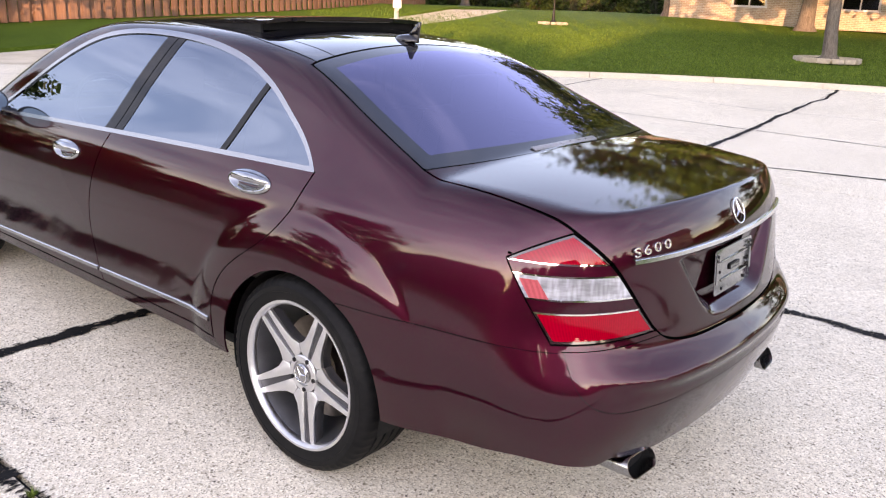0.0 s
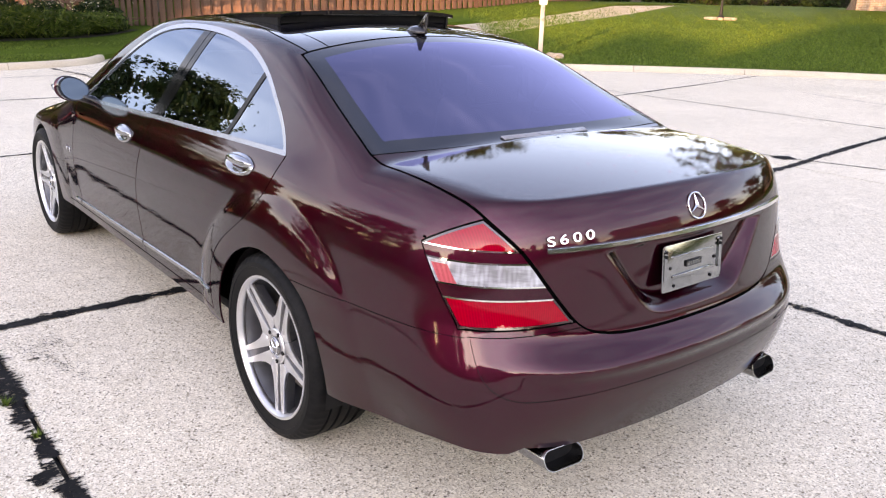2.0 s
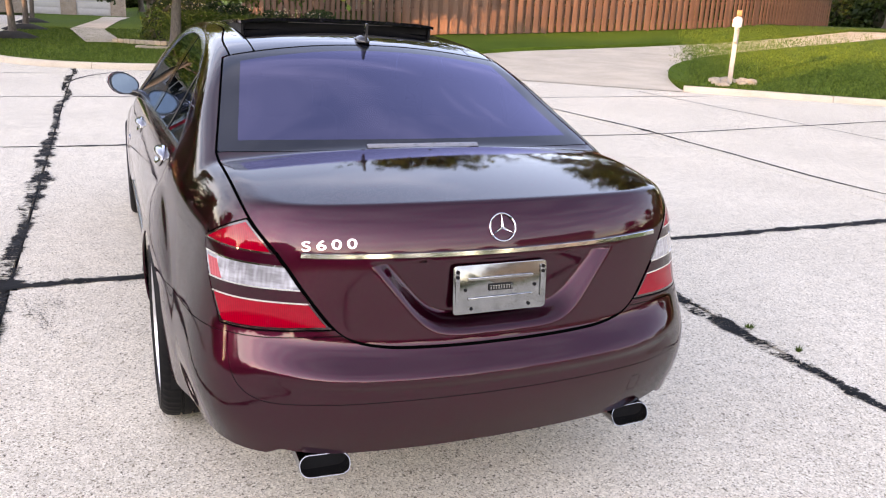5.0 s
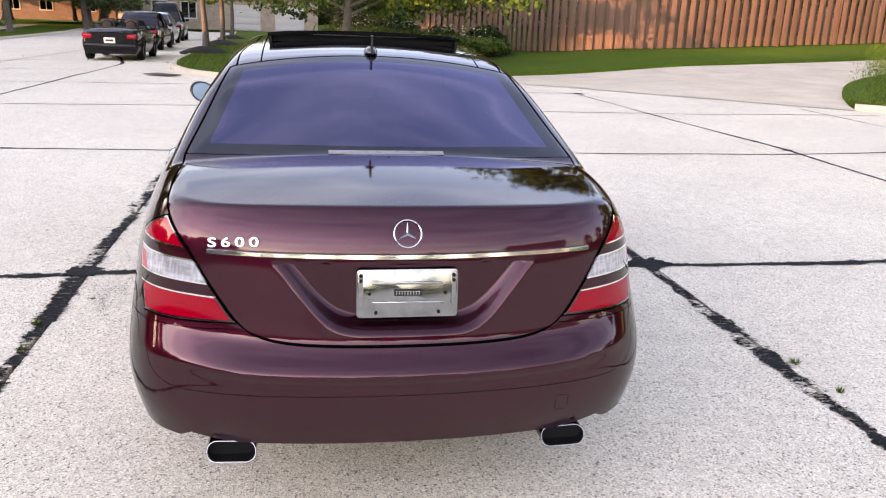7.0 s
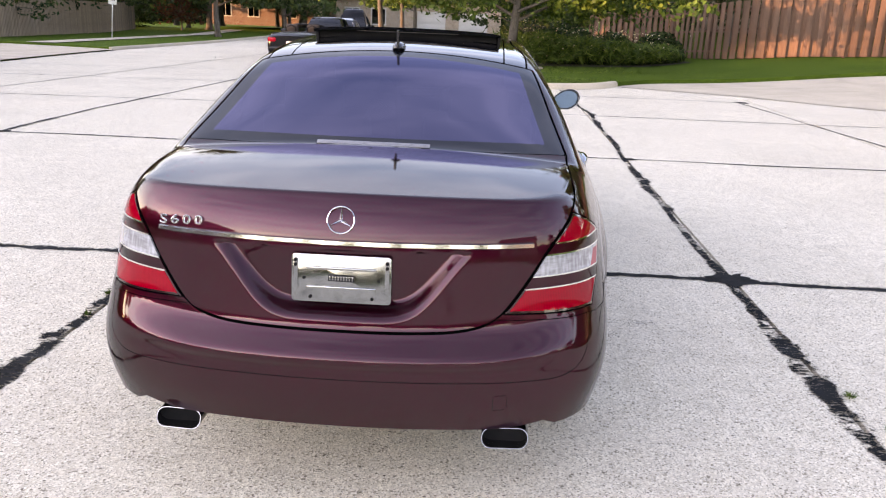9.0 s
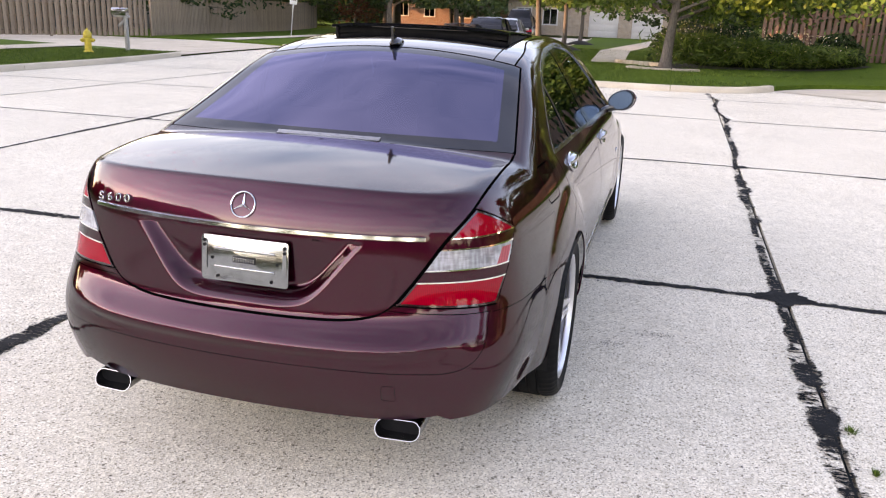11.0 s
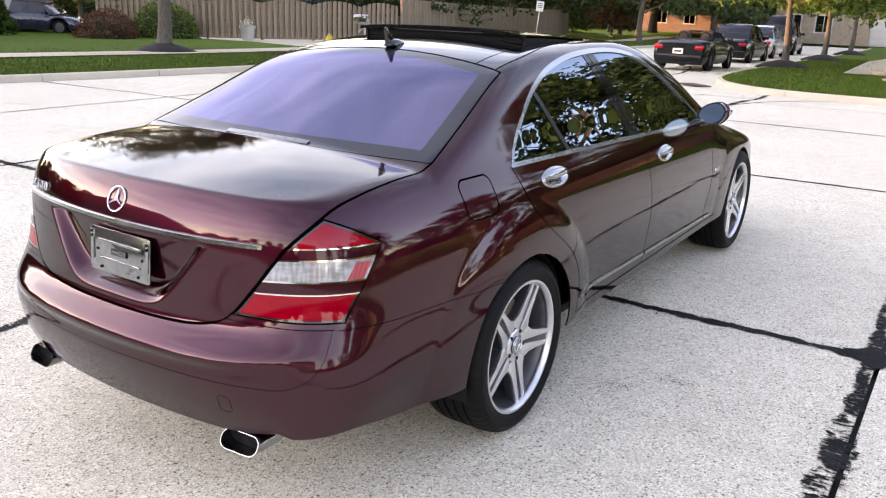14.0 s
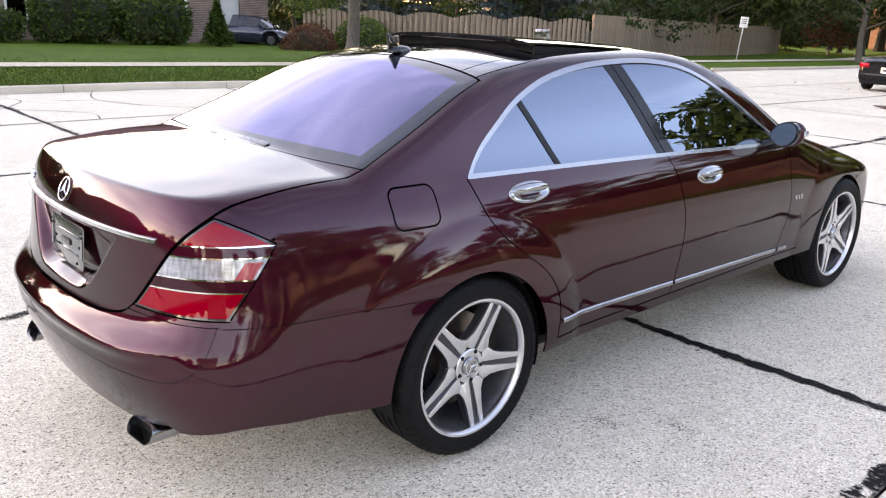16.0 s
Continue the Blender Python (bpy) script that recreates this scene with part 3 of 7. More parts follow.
def tar_line(pts, width, rag, seed, lift=0.0035, fork=0.0):
    """A ragged run of joint tar along points."""
    rng = np.random.default_rng(seed)
    line = smooth_line(pts, 0.025)
    n = len(line)

    def wander(step, amp):
        k = rng.normal(0, amp, n // step + 4)
        return np.interp(np.arange(n), np.arange(len(k)) * step, k)

    mid = wander(40, width * 0.35) + wander(160, width * 0.3)
    w = [width * 0.5 * np.clip(1 + wander(30, 0.35) + rag * (np.abs(wander(14, 0.7)) * (wander(60, 1.0) > 0.1) + np.abs(wander(5, 0.12))), 0.3, 3.0) for _ in range(2)]
    a, b = offset_line(line, mid[:, None] + w[0][:, None]), offset_line(line, mid[:, None] - w[1][:, None])
    v = []
    c = (a + b) / 2
    for p in (c + 1.5 * (a - c), c + 1.5 * (b - c)):
        z = slope(p[:, 0], p[:, 1]) + lift
        v += [tuple(q) for q in np.stack([p[:, 0], p[:, 1], z], -1)]
    f = [(i, i + 1, n + i + 1, n + i) for i in range(n - 1)]
    if rag >= 0.35:
        # torn flakes and brush marks beside the run
        m = int(n * 0.16 * rag)
        i = rng.integers(0, n - 1, m)
        t = np.gradient(line, axis=0)
        t = t / np.linalg.norm(t, axis=1, keepdims=True)
        nn = np.stack([t[:, 1], -t[:, 0]], -1)
        patchy = (wander(70, 1.0) > -0.1)[i]
        for j, ok in zip(i, patchy):
            if not ok:
                continue
            o = rng.choice((-1, 1)) * (width * 0.45 + abs(rng.normal(0, width * 0.5)))
            c = line[j] + nn[j] * (o + mid[j])
            a, b = rng.uniform(0.006, 0.03), rng.uniform(0.002, 0.007)
            z = float(slope(c[0], c[1])) + lift
            base = len(v)
            for da, db in ((-a, -b), (a, -b * 0.4), (a * 0.8, b), (-a * 0.7, b * 0.6)):
                q = c + nn[j] * da + t[j] * db
                v.append((q[0], q[1], z))
            f.append((base, base + 1, base + 2, base + 3))
    ob = mesh_ob("tar_joint", v, f, tar, road)
    m = ob.data
    u = np.zeros(len(v))
    u[:n], u[n:2 * n] = 1.5, -1.5
    at_v = np.zeros(len(m.loops), int)
    m.loops.foreach_get("vertex_index", at_v)
    m.uv_layers.new(name="across").data.foreach_set("uv", np.stack([u[at_v], np.full(len(at_v), min(1.0, rag))], -1).ravel())
    m.flip_normals() if m.polygons[0].normal.z < 0 else None
    return ob


for k, x in enumerate(LONG_X[:6]):
    y0, y1 = (-16, 62) if x < -5 else (-15.5, 15.1)
    wide = {-1.6: 0.088, 2.04: 0.08, -5.38: 0.055}.get(x, 0.035)
    top = {-8.65: 62, -5.38: 21.3, -1.6: 15.7, 2.04: 15.2, 5.75: 15.0, 9.4: 11.5}[x]
    if x == 5.75:
        tar_line([(5.46, 13.56), (5.62, 11.0), (5.85, 8.5), (6.04, 6.5), (6.15, 2.0), (6.6, 0.6), (7.1, -1.0), (7.6, -6.0)], 0.045, 0.5, 20 + k)
    else:
        drift = 0.03 if x == 2.04 else -0.02
        tar_line([(x, -15.5), (x + 0.01, -6), (x - 0.01, 1.7), (x + drift, 8), (x, top)], wide, 1.0 if wide > 0.06 else 0.25, 20 + k)
for k, y in enumerate(CROSS_Y):
    l = -12.4 if y < 18 else -13.2
    r = 18.4 if y < 2 else 15.0 if y < 7 else 10.5 if y < 11 else 6.2 if y < 15 else -4.6
    if y == 14.4:
        # this joint is stepped at the middle of the street
        tar_line([(-12.4, 14.75), (-7.0, 14.65), (-1.62, 14.55)], 0.045, 0.15, 59)
        tar_line([(-1.62, 13.5), (2.0, 13.54), (5.5, 13.56)], 0.04, 0.15, 58)
        continue
    if y < -10:
        r = 12
    xs = np.linspace(l, r, 12)
    tar_line([(x, cross_y(y, x)) for x in xs], {1.66: 0.082, 6.1: 0.05, 10.25: 0.045, 14.4: 0.04}.get(y, 0.034), 0.35 if y == 1.66 else 0.15, 60 + k)
tar_line([(-1.7, 11.0), (-1.55, 13.0), (-0.6, 15.0), (0.0, 15.45)], 0.05, 0.3, 90)
tar_line([(-5.35, 21.2), (-5.7, 23.2), (-6.6, 26.4)], 0.08, 0.4, 91)
for k, (x, y, s) in enumerate(((-1.62, 1.66, 0.13), (2.03, 1.67, 0.16), (2.06, 6.1, 0.1), (5.5, 13.55, 0.16), (6.12, 2.02, 0.14), (6.04, 6.5, 0.08), (-5.38, 6.05, 0.07))):
    rng = np.random.default_rng(200 + k)
    n = 28
    v = [(x + s * (0.55 + 0.6 * rng.random()) * math.cos(2 * math.pi * i / n), y + s * (0.55 + 0.6 * rng.random()) * math.sin(2 * math.pi * i / n), float(slope(x, y)) + 0.0055) for i in range(n)]
    mesh_ob("tar_blot", v, [tuple(range(n))], tar, road)
for k, pts in enumerate(([(-12.4, 1.2), (-11.2, 1.9), (-10.4, 1.5), (-9.4, 2.3), (-8.7, 2.2)], [(-11.2, 1.9), (-10.8, 3.0), (-9.9, 3.3)], [(-10.4, 1.5), (-10.2, 0.4), (-9.0, 0.1)], [(-12.3, 3.4), (-10.8, 3.0), (-9.2, 4.0)], [(12.6, 5.4), (12.2, 3.0), (12.7, 0.6), (13.3, -3)])):
    tar_line(pts, 0.02, 0.3, 120 + k)

# kerbs, in cast lengths
PROFILE = [(0.0, -0.02), (0.012, 0.085), (0.035, 0.118), (0.07, 0.128), (0.155, 0.128), (0.16, -0.05)]


def kerb(line, seed):
    """A cast kerb along the road's edge, drawn on the side away from the road."""
    n = len(line)
    k = 0
    host = tagged(new("kerb"), "weathered cast concrete kerb along the street", "kerb", kind="structure")
    rng = random.Random(seed)
    while k < n - 1:
        m = min(n - 1, k + rng.choice((5, 6, 6, 7)))
        if n - 1 - m < 3:
            m = n - 1
        seg = line[k:m + 1].copy()
        d = (seg[1] - seg[0]) / np.linalg.norm(seg[1] - seg[0])
        seg[0] += 0.007 * d
        d = (seg[-1] - seg[-2]) / np.linalg.norm(seg[-1] - seg[-2])
        seg[-1] -= 0.007 * d
        v = []
        t = np.gradient(line, axis=0)[k:m + 1]
        t = t / np.linalg.norm(t, axis=1, keepdims=True)
        nn = np.stack([-t[:, 1], t[:, 0]], -1)
        for off, h in PROFILE:
            p = seg + off * nn
            v += [tuple(q) for q in np.stack([p[:, 0], p[:, 1], slope(seg[:, 0], seg[:, 1]) + h], -1)]
        c = len(seg)
        f = [(a * c + i, a * c + i + 1, (a + 1) * c + i + 1, (a + 1) * c + i) for a in range(len(PROFILE) - 1) for i in range(c - 1)]
        f += [tuple(a * c for a in range(len(PROFILE))), tuple(a * c + c - 1 for a in range(len(PROFILE)))[::-1]]
        bm = bmesh.new()
        vs = [bm.verts.new(q) for q in v]
        for q in f:
            bm.faces.new([vs[i] for i in q])
        bmesh.ops.recalc_face_normals(bm, faces=bm.faces)
        part("kerb_stone", bm, kerb_concrete, host)
        k = m
    return host


for k, nm in enumerate(("front", "bulb", "left", "far")):
    kerb(kerb_lines[nm], k)

# lawns between kerbs, drives and the distance
def lawn(name, outline, label, lift=0.115):
    bm = slab_mesh(outline, height=land, lift=lift, grid=1.0)
    rim = [e for e in bm.edges if e.is_boundary]
    r = bmesh.ops.extrude_edge_only(bm, edges=rim)
    bmesh.ops.translate(bm, vec=(0, 0, -0.2), verts=[v for v in r["geom"] if isinstance(v, bmesh.types.BMVert)])
    return tagged(part(name, bm, turf), label, "lawn", kind="structure")


back = {k: [tuple(p) for p in offset_line(v, -0.15)] for k, v in kerb_lines.items()}
lawn_front = lawn("lawn_front", back["front"][:-1] + [tuple(p) for p in drive_a[1:]] + [(52, 72), (-6, 72)], "mown green corner lawn behind the kerb")
lawn_right = lawn("lawn_right", [tuple(p) for p in drive_b[:1:-1]] + back["bulb"][1:30] + [(60, back["bulb"][29][1]), (60, 32)], "green lawn rising from the kerb, partly sunlit")
lawn_back = lawn("lawn_back", back["bulb"][29:] + [(-13.1, -60), (60, -60), (60, back["bulb"][29][1])], "mown lawn behind the turning circle")
lawn_left = lawn("lawn_left", [(-60, -60), (-13.1, -60)] + back["left"] + [(-17.0, 20.4), (-24.0, 22.5), (-60, 22.5)], "mown verge and lawn beside the street")
lawn_far = lawn("lawn_far", back["far"] + [(-60, 72), (-60, 31.0), (-20.0, 31.0), (-16.5, 29.6)], "mown lawn beyond the drive")
tagged(part("driveway_right", slab_mesh([(3.4, 16.8), (6.9, 14.0), (10.5, 11.3)] + [tuple(p) for p in drive_b[1:]] + [tuple(p) for p in drive_a[::-1]], height=land, lift=0.012, grid=1.0), kerb_concrete), "broad pale concrete driveway climbing past a fence", "driveway", kind="structure")
tagged(part("driveway_left", slab_mesh([(-13.2, 18.9), (-17.0, 20.3), (-24.0, 22.4), (-34.0, 24.0), (-34.0, 31.1), (-20.0, 31.1), (-16.4, 29.7), (-14.3, 28.6), (-13.8, 23.5)], height=land, lift=0.05, grid=1.0), kerb_concrete), "concrete driveway mouth by a mailbox", "driveway", kind="structure")
tagged(part("pavement_left", slab_mesh([(-18.2, -40), (-16.7, -40), (-16.8, 14), (-17.3, 20.2), (-18.9, 20.6), (-18.3, 14)], height=land, lift=0.15, grid=2.0), kerb_concrete), "pale concrete footpath through the lawn", "pavement", kind="structure")
tagged(part("pavement_far", slab_mesh([(-19.3, 30.9), (-18.0, 30.9), (-21.5, 70), (-23.0, 70)], height=land, lift=0.15, grid=2.0), kerb_concrete), "pale concrete footpath through the lawn", "pavement", kind="structure")
tagged(part("pavement_front", slab_mesh([(-1.5, 25.0), (-0.4, 25.0), (-0.9, 38.0), (0.3, 60.0), (1.2, 70.0), (-0.8, 70.0), (-1.2, 60.0), (-2.3, 38.0)], height=land, lift=0.145, grid=2.0), kerb_concrete), "grey footpath beside the planted bed", "pavement", kind="structure")
tagged(part("drain_grate", bbox((-3.55, 16.9, -0.095), (0.75, 0.42, 0.02), 0.005, Matrix.Rotation(radians(-35), 4, "Z")), rust_iron, None), "rusty cast iron drain grate in the gutter", "drain")


# weeds in the joints, and tar smudges and leaf scraps on the slabs
for k, (x, y, r) in enumerate(((-1.66, 0.8, 0.026), (-1.62, 0.47, 0.017), (2.1, 0.02, 0.024), (2.13, -0.3, 0.017))):
    rng = np.random.default_rng(300 + k)
    v, f = [], []
    for _ in range(46):
        a, q = rng.random() * 6.28, r * rng.random()
        c = np.array((x + q * math.cos(a), y + q * math.sin(a), float(slope(x, y)) + 0.002))
        tip = c + np.array((math.cos(a), math.sin(a), 0)) * r * (0.3 + 0.8 * rng.random()) + np.array((0, 0, 0.012 + 0.02 * rng.random()))
        w = np.array((-math.sin(a), math.cos(a), 0)) * 0.003
        v += [tuple(c - w), tuple(c + w), tuple(tip)]
        f.append((len(v) - 3, len(v) - 2, len(v) - 1))
    tagged(mesh_ob("weed_tuft", v, f, blades), "small green weed growing in the tarred joint", "weed", group="weeds in the joints")
rng = np.random.default_rng(41)
v, f = [], []


def scrap(x, y, a, l, w):
    n = len(v)
    z = float(slope(x, y)) + 0.004
    for dx, dy in ((-l, -w * 0.5), (l * 0.3, -w), (l, 0.1 * w), (-l * 0.2, w)):
        v.append((x + dx * math.cos(a) - dy * math.sin(a), y + dx * math.sin(a) + dy * math.cos(a), z))
    f.append((n, n + 1, n + 2, n + 3))


for x, y, sx, sy, turn, n in ((-1.42, 1.15, 0.03, 0.17, 0.3, 230), (-1.36, 1.32, 0.025, 0.06, 0.3, 90), (1.1, 0.6, 0.05, 0.02, 0.2, 60), (1.3, 0.8, 0.05, 0.02, 0.2, 60), (-2.6, 0.4, 0.04, 0.12, 0.2, 60), (3.0, 2.6, 0.1, 0.03, 0.4, 60)):
    for _ in range(n):
        a, b = rng.normal(0, sx), rng.normal(0, sy)
        scrap(x + a * math.cos(turn) - b * math.sin(turn), y + a * math.sin(turn) + b * math.cos(turn), turn + 1.57 + rng.normal(0, 0.4), rng.uniform(0.003, 0.009), rng.uniform(0.001, 0.0028))
for _ in range(420):
    scrap(rng.uniform(-9, 9), rng.uniform(-2.5, 14), rng.random() * 6.28, rng.uniform(0.003, 0.011), rng.uniform(0.002, 0.005))
tagged(mesh_ob("leaf_scraps", v, f, scrap_mat), "dark scraps of leaf and tar smudges scattered on the concrete", "litter", kind="stuff")

# ---- the saloon: body surface ----
def sstep(a, b, v):
    u = np.clip((v - a) / (b - a), 0, 1)
    return u * u * u * (u * (6 * u - 15) + 10)


def smax(a, b, k):
    h = np.maximum(k - np.abs(a - b), 0) / k
    return np.maximum(a, b) + h**3 * k / 6


WHEEL_Y, WHEEL_R = (0.0, 3.165), 0.35
side_z = Spl((0.15, 0.86), (0.28, 0.895), (0.42, 0.914), (0.58, 0.918), (0.72, 0.908), (0.86, 0.884), (0.96, 0.853), (1.05, 0.803), (1.2, 0.728), (1.35, 0.645), (1.45, 0.58), (1.6, 0.46))
deck_y = Spl((-1.2, 1.046), (-1.05, 1.0615), (-0.9, 1.0775), (-0.7, 1.096), (-0.46, 1.1125), (-0.2, 1.128))
top_y = Spl((-0.7, 0.978), (-0.47, 1.094), (-0.25, 1.196), (-0.03, 1.292), (0.2, 1.384), (0.33, 1.42), (0.6, 1.455), (1.0, 1.474), (1.4, 1.477), (1.75, 1.452), (2.2, 1.29), (2.68, 1.055), (2.9, 1.005), (3.3, 0.945), (3.7, 0.855), (3.95, 0.74), (4.05, 0.66))
rear_z = Spl((0.15, -1.05), (0.33, -1.124), (0.42, -1.158), (0.49, -1.178), (0.53, -1.185), (0.558, -1.188), (0.574, -1.195), (0.588, -1.197), (0.602, -1.19), (0.63, -1.165), (0.652, -1.147), (0.668, -1.1375), (0.69, -1.132), (0.74, -1.1255), (0.82, -1.116), (0.9, -1.106), (0.93, -1.1008), (0.955, -1.0949), (0.98, -1.0868), (1.01, -1.0735), (1.04, -1.0555), (1.1, -1.011))

# the shelf under the lamps fades out at the corners
corner_z = Spl((0.15, -1.05), (0.33, -1.118), (0.42, -1.148), (0.5, -1.167), (0.565, -1.175), (0.595, -1.173), (0.64, -1.161), (0.68, -1.149), (0.72, -1.136), (0.82, -1.118), (0.9, -1.103), (0.955, -1.0925), (0.98, -1.085), (1.01, -1.0725), (1.04, -1.0555), (1.1, -1.011))


def side_x(y, z):
    t = 0.094 * np.maximum(0.1 - y, 0) ** 2 * (0.72 + 0.28 * sstep(0.46, 0.86, z)) + 0.068 * np.maximum(y - 2.7, 0) ** 2
    w = side_z(z) - t
    # the rear bumper tucks in under its corners
    w = w - 0.032 * sstep(0.56, 0.26, z) * sstep(-0.35, -0.75, y)
    # the shoulder runs lower towards the nose
    w = w - 0.16 * sstep(0.72, 1.0, z) * sstep(2.3, 3.8, y)
    for yc, s in zip(WHEEL_Y, (1.0, 0.35)):
        rho = np.sqrt(((y - yc) / 1.06) ** 2 + (z - 0.34) ** 2)
        d = 0.57 - rho
        d = 0.007 * np.logaddexp(0, d / 0.007)
        fade = 1 - 0.75 * (1 - sstep(0.58, 0.76, z)) * sstep(0.05, -0.3, y) if yc == 0 else 1.0
        w = w + 0.027 * s * (1 - np.exp(-d / 0.075)) * sstep(0.2, 0.36, z) * fade
    # a shallow hollow along the doors
    return w - 0.006 * np.exp(-((z - 0.5) / 0.1) ** 2) * sstep(0.5, 0.8, y) * (1 - sstep(2.3, 2.6, y))


def rear_y(x, z):
    lift = 0.03 * np.minimum(np.abs(x) / 0.72, 1.25) ** 4 * (1 - sstep(0.66, 0.84, z))
    soft = sstep(0.42, 0.84, np.abs(x))
    flat = 1 - sstep(0.36, 0.8, z)
    y = (1 - soft) * rear_z(z - lift) + soft * corner_z(z) + (0.215 - 0.07 * flat) * x**2 + (0.3 - 0.06 * flat) * x**6
    half = 0.24 + (z - 0.7) * 0.8
    d = -smax((np.abs(x) - half) * 0.78, 0.684 - z, 0.1)
    return y + (0.062 - 0.16 * (z - 0.7)) * sstep(0.0, 0.06, d) * sstep(0.0, 0.016, 0.912 - z)


def top_z(x, y):
    crown = 0.05 + 0.075 * sstep(-0.75, 0.1, y) - 0.025 * sstep(0.1, 0.9, y) + 0.04 * sstep(1.7, 2.7, y)
    up = smax(deck_y(np.minimum(y, 0.2)) - 5 * np.maximum(y + 0.1, 0), top_y(y), 0.018)
    return up - crown * x**2 - 0.06 * sstep(2.7, 3.2, y) * x**2


def body_f(p):
    x, y, z = np.abs(p[..., 0]), p[..., 1], p[..., 2]
    f = smax(x - side_x(y, z), rear_y(x, z) - y, 0.21)
    f = smax(f, y - (4.02 - 0.25 * x**2 - 0.5 * (z - 0.5) ** 2), 0.3)
    k = 0.015 + 0.075 * sstep(-1.0, -0.72, y)
    return smax(f, z - top_z(x, y), k)


def body_n(p, e=8e-4):
    g = np.stack([body_f(p + e * a) - body_f(p - e * a) for a in np.eye(3)], -1)
    return g / np.linalg.norm(g, axis=-1, keepdims=True)


def onto_body(p):
    for _ in range(3):
        n = body_n(p)
        g = (body_f(p + 1e-4 * n) - body_f(p - 1e-4 * n)) / 2e-4
        p = p - (body_f(p) / np.maximum(g, 0.2))[:, None] * n
    return p


def body_grid():
    """The right half of the body as one quad mesh: rays from the car's middle line out through the grid of a box."""
    bx, z0, z1, y0, y1 = 0.95, 0.2, 1.5, -1.25, 4.08
    xs = np.linspace(0, bx, 104)
    zs = np.concatenate([np.linspace(a, b, n, endpoint=b == z1) for a, b, n in ((z0, 0.5, 20), (0.5, 0.72, 42), (0.72, 1.06, 40), (1.06, 1.2, 28), (1.2, z1, 24))])
    ys = np.concatenate([np.linspace(y0, 0.6, 138)[:-1], np.linspace(0.6, 2.6, 90)[:-1], np.linspace(2.6, y1, 50)])
    sheets = []
    a, b = np.meshgrid(xs, zs, indexing="ij")
    sheets.append(np.stack([a, a * 0 + y0, b], -1))
    sheets.append(np.stack([a, a * 0 + y1, b], -1)[::-1])
    a, b = np.meshgrid(ys, zs, indexing="ij")
    sheets.append(np.stack([a * 0 + bx, a, b], -1))
    a, b = np.meshgrid(xs, ys, indexing="ij")
    sheets.append(np.stack([a, b, a * 0 + z1], -1))
    key, pts, faces = {}, [], []
    for s in sheets:
        ids = np.empty(s.shape[:2], int)
        for i in range(s.shape[0]):
            for j in range(s.shape[1]):
                k = tuple(np.round(s[i, j], 4))
                if k not in key:
                    key[k] = len(pts)
                    pts.append(s[i, j])
                ids[i, j] = key[k]
        faces += [(ids[i, j], ids[i + 1, j], ids[i + 1, j + 1], ids[i, j + 1]) for i in range(s.shape[0] - 1) for j in range(s.shape[1] - 1)]
    p = np.array(pts)
    o = np.stack([p[:, 0] * 0, np.clip(p[:, 1], -0.55, 3.3), p[:, 0] * 0 + 0.7], -1)
    o[:, 1] = np.where(p[:, 1] < -0.3, -0.3 - (-0.3 - p[:, 1]) * 0.35, o[:, 1])
    d = p - o
    lo, hi = np.full(len(p), 0.05), np.full(len(p), 1.6)
    for s in np.linspace(0.05, 1.6, 60):
        inside = (body_f(o + s * d) < 0) & (lo >= s - 0.03)
        lo = np.where(inside, s, lo)
    hi = lo + 0.03
    for _ in range(30):
        m = (lo + hi) / 2
        inside = body_f(o + m[:, None] * d) < 0
        lo, hi = np.where(inside, m, lo), np.where(inside, hi, m)
    return o + lo[:, None] * d, faces


def cut(bm, field, mask=None):
    """Splits the faces of bm along field = 0."""
    bm.verts.index_update()
    co = np.array([v.co[:] for v in bm.verts])
    f = field(co[:, 0], co[:, 1], co[:, 2])
    f = np.where(np.abs(f) < 2e-5, 0, f)
    ok = np.ones(len(co), bool) if mask is None else mask(co[:, 0], co[:, 1], co[:, 2])
    on = {v for v, z, m in zip(bm.verts, f, ok) if z == 0 and m}
    for e in list(bm.edges):
        i, j = e.verts[0].index, e.verts[1].index
        if f[i] * f[j] < 0 and ok[i] and ok[j]:
            on.add(bmesh.utils.edge_split(e, e.verts[0], f[i] / (f[i] - f[j]))[1])
    for face in {q for v in on for q in v.link_faces}:
        vs = [v for v in face.verts if v in on]
        if len(vs) >= 2:
            n = len(face.verts)
            loop = list(face.verts)
            for a in range(len(vs)):
                ia, ib = loop.index(vs[a]), loop.index(vs[(a + 1) % len(vs)])
                if (ia - ib) % n not in (1, n - 1) and ia != ib:
                    bmesh.utils.face_split(face, vs[a], vs[(a + 1) % len(vs)])
                    break


# outlines on the body, in metres from the rear axle's middle on the ground
GAP, LID_GAP, FINE_GAP = 0.0032, 0.0042, 0.0013
dlo_top = Spl((-0.03, 0.97), (0.04, 1.056), (0.146, 1.15), (0.24, 1.209), (0.34, 1.267), (0.455, 1.318), (0.577, 1.358), (0.72, 1.388), (0.87, 1.408), (1.1, 1.422), (1.3, 1.424), (1.5, 1.411), (1.67, 1.378), (1.84, 1.31), (2.03, 1.203), (2.19, 1.1), (2.4, 0.965))
dlo_low = Spl((0.0, 1.037), (1.2, 1.006), (2.4, 0.968))
shut_a = Spl((0.3, 0.445), (0.42, 0.45), (0.55, 0.43), (0.68, 0.33), (0.8, 0.165), (0.9, 0.078), (1.0, 0.036), (1.08, 0.01))
shut_b = Spl((0.3, 1.255), (0.42, 1.31), (0.6, 1.35), (0.82, 1.345), (0.95, 1.3), (1.03, 1.265), (1.45, 1.06))
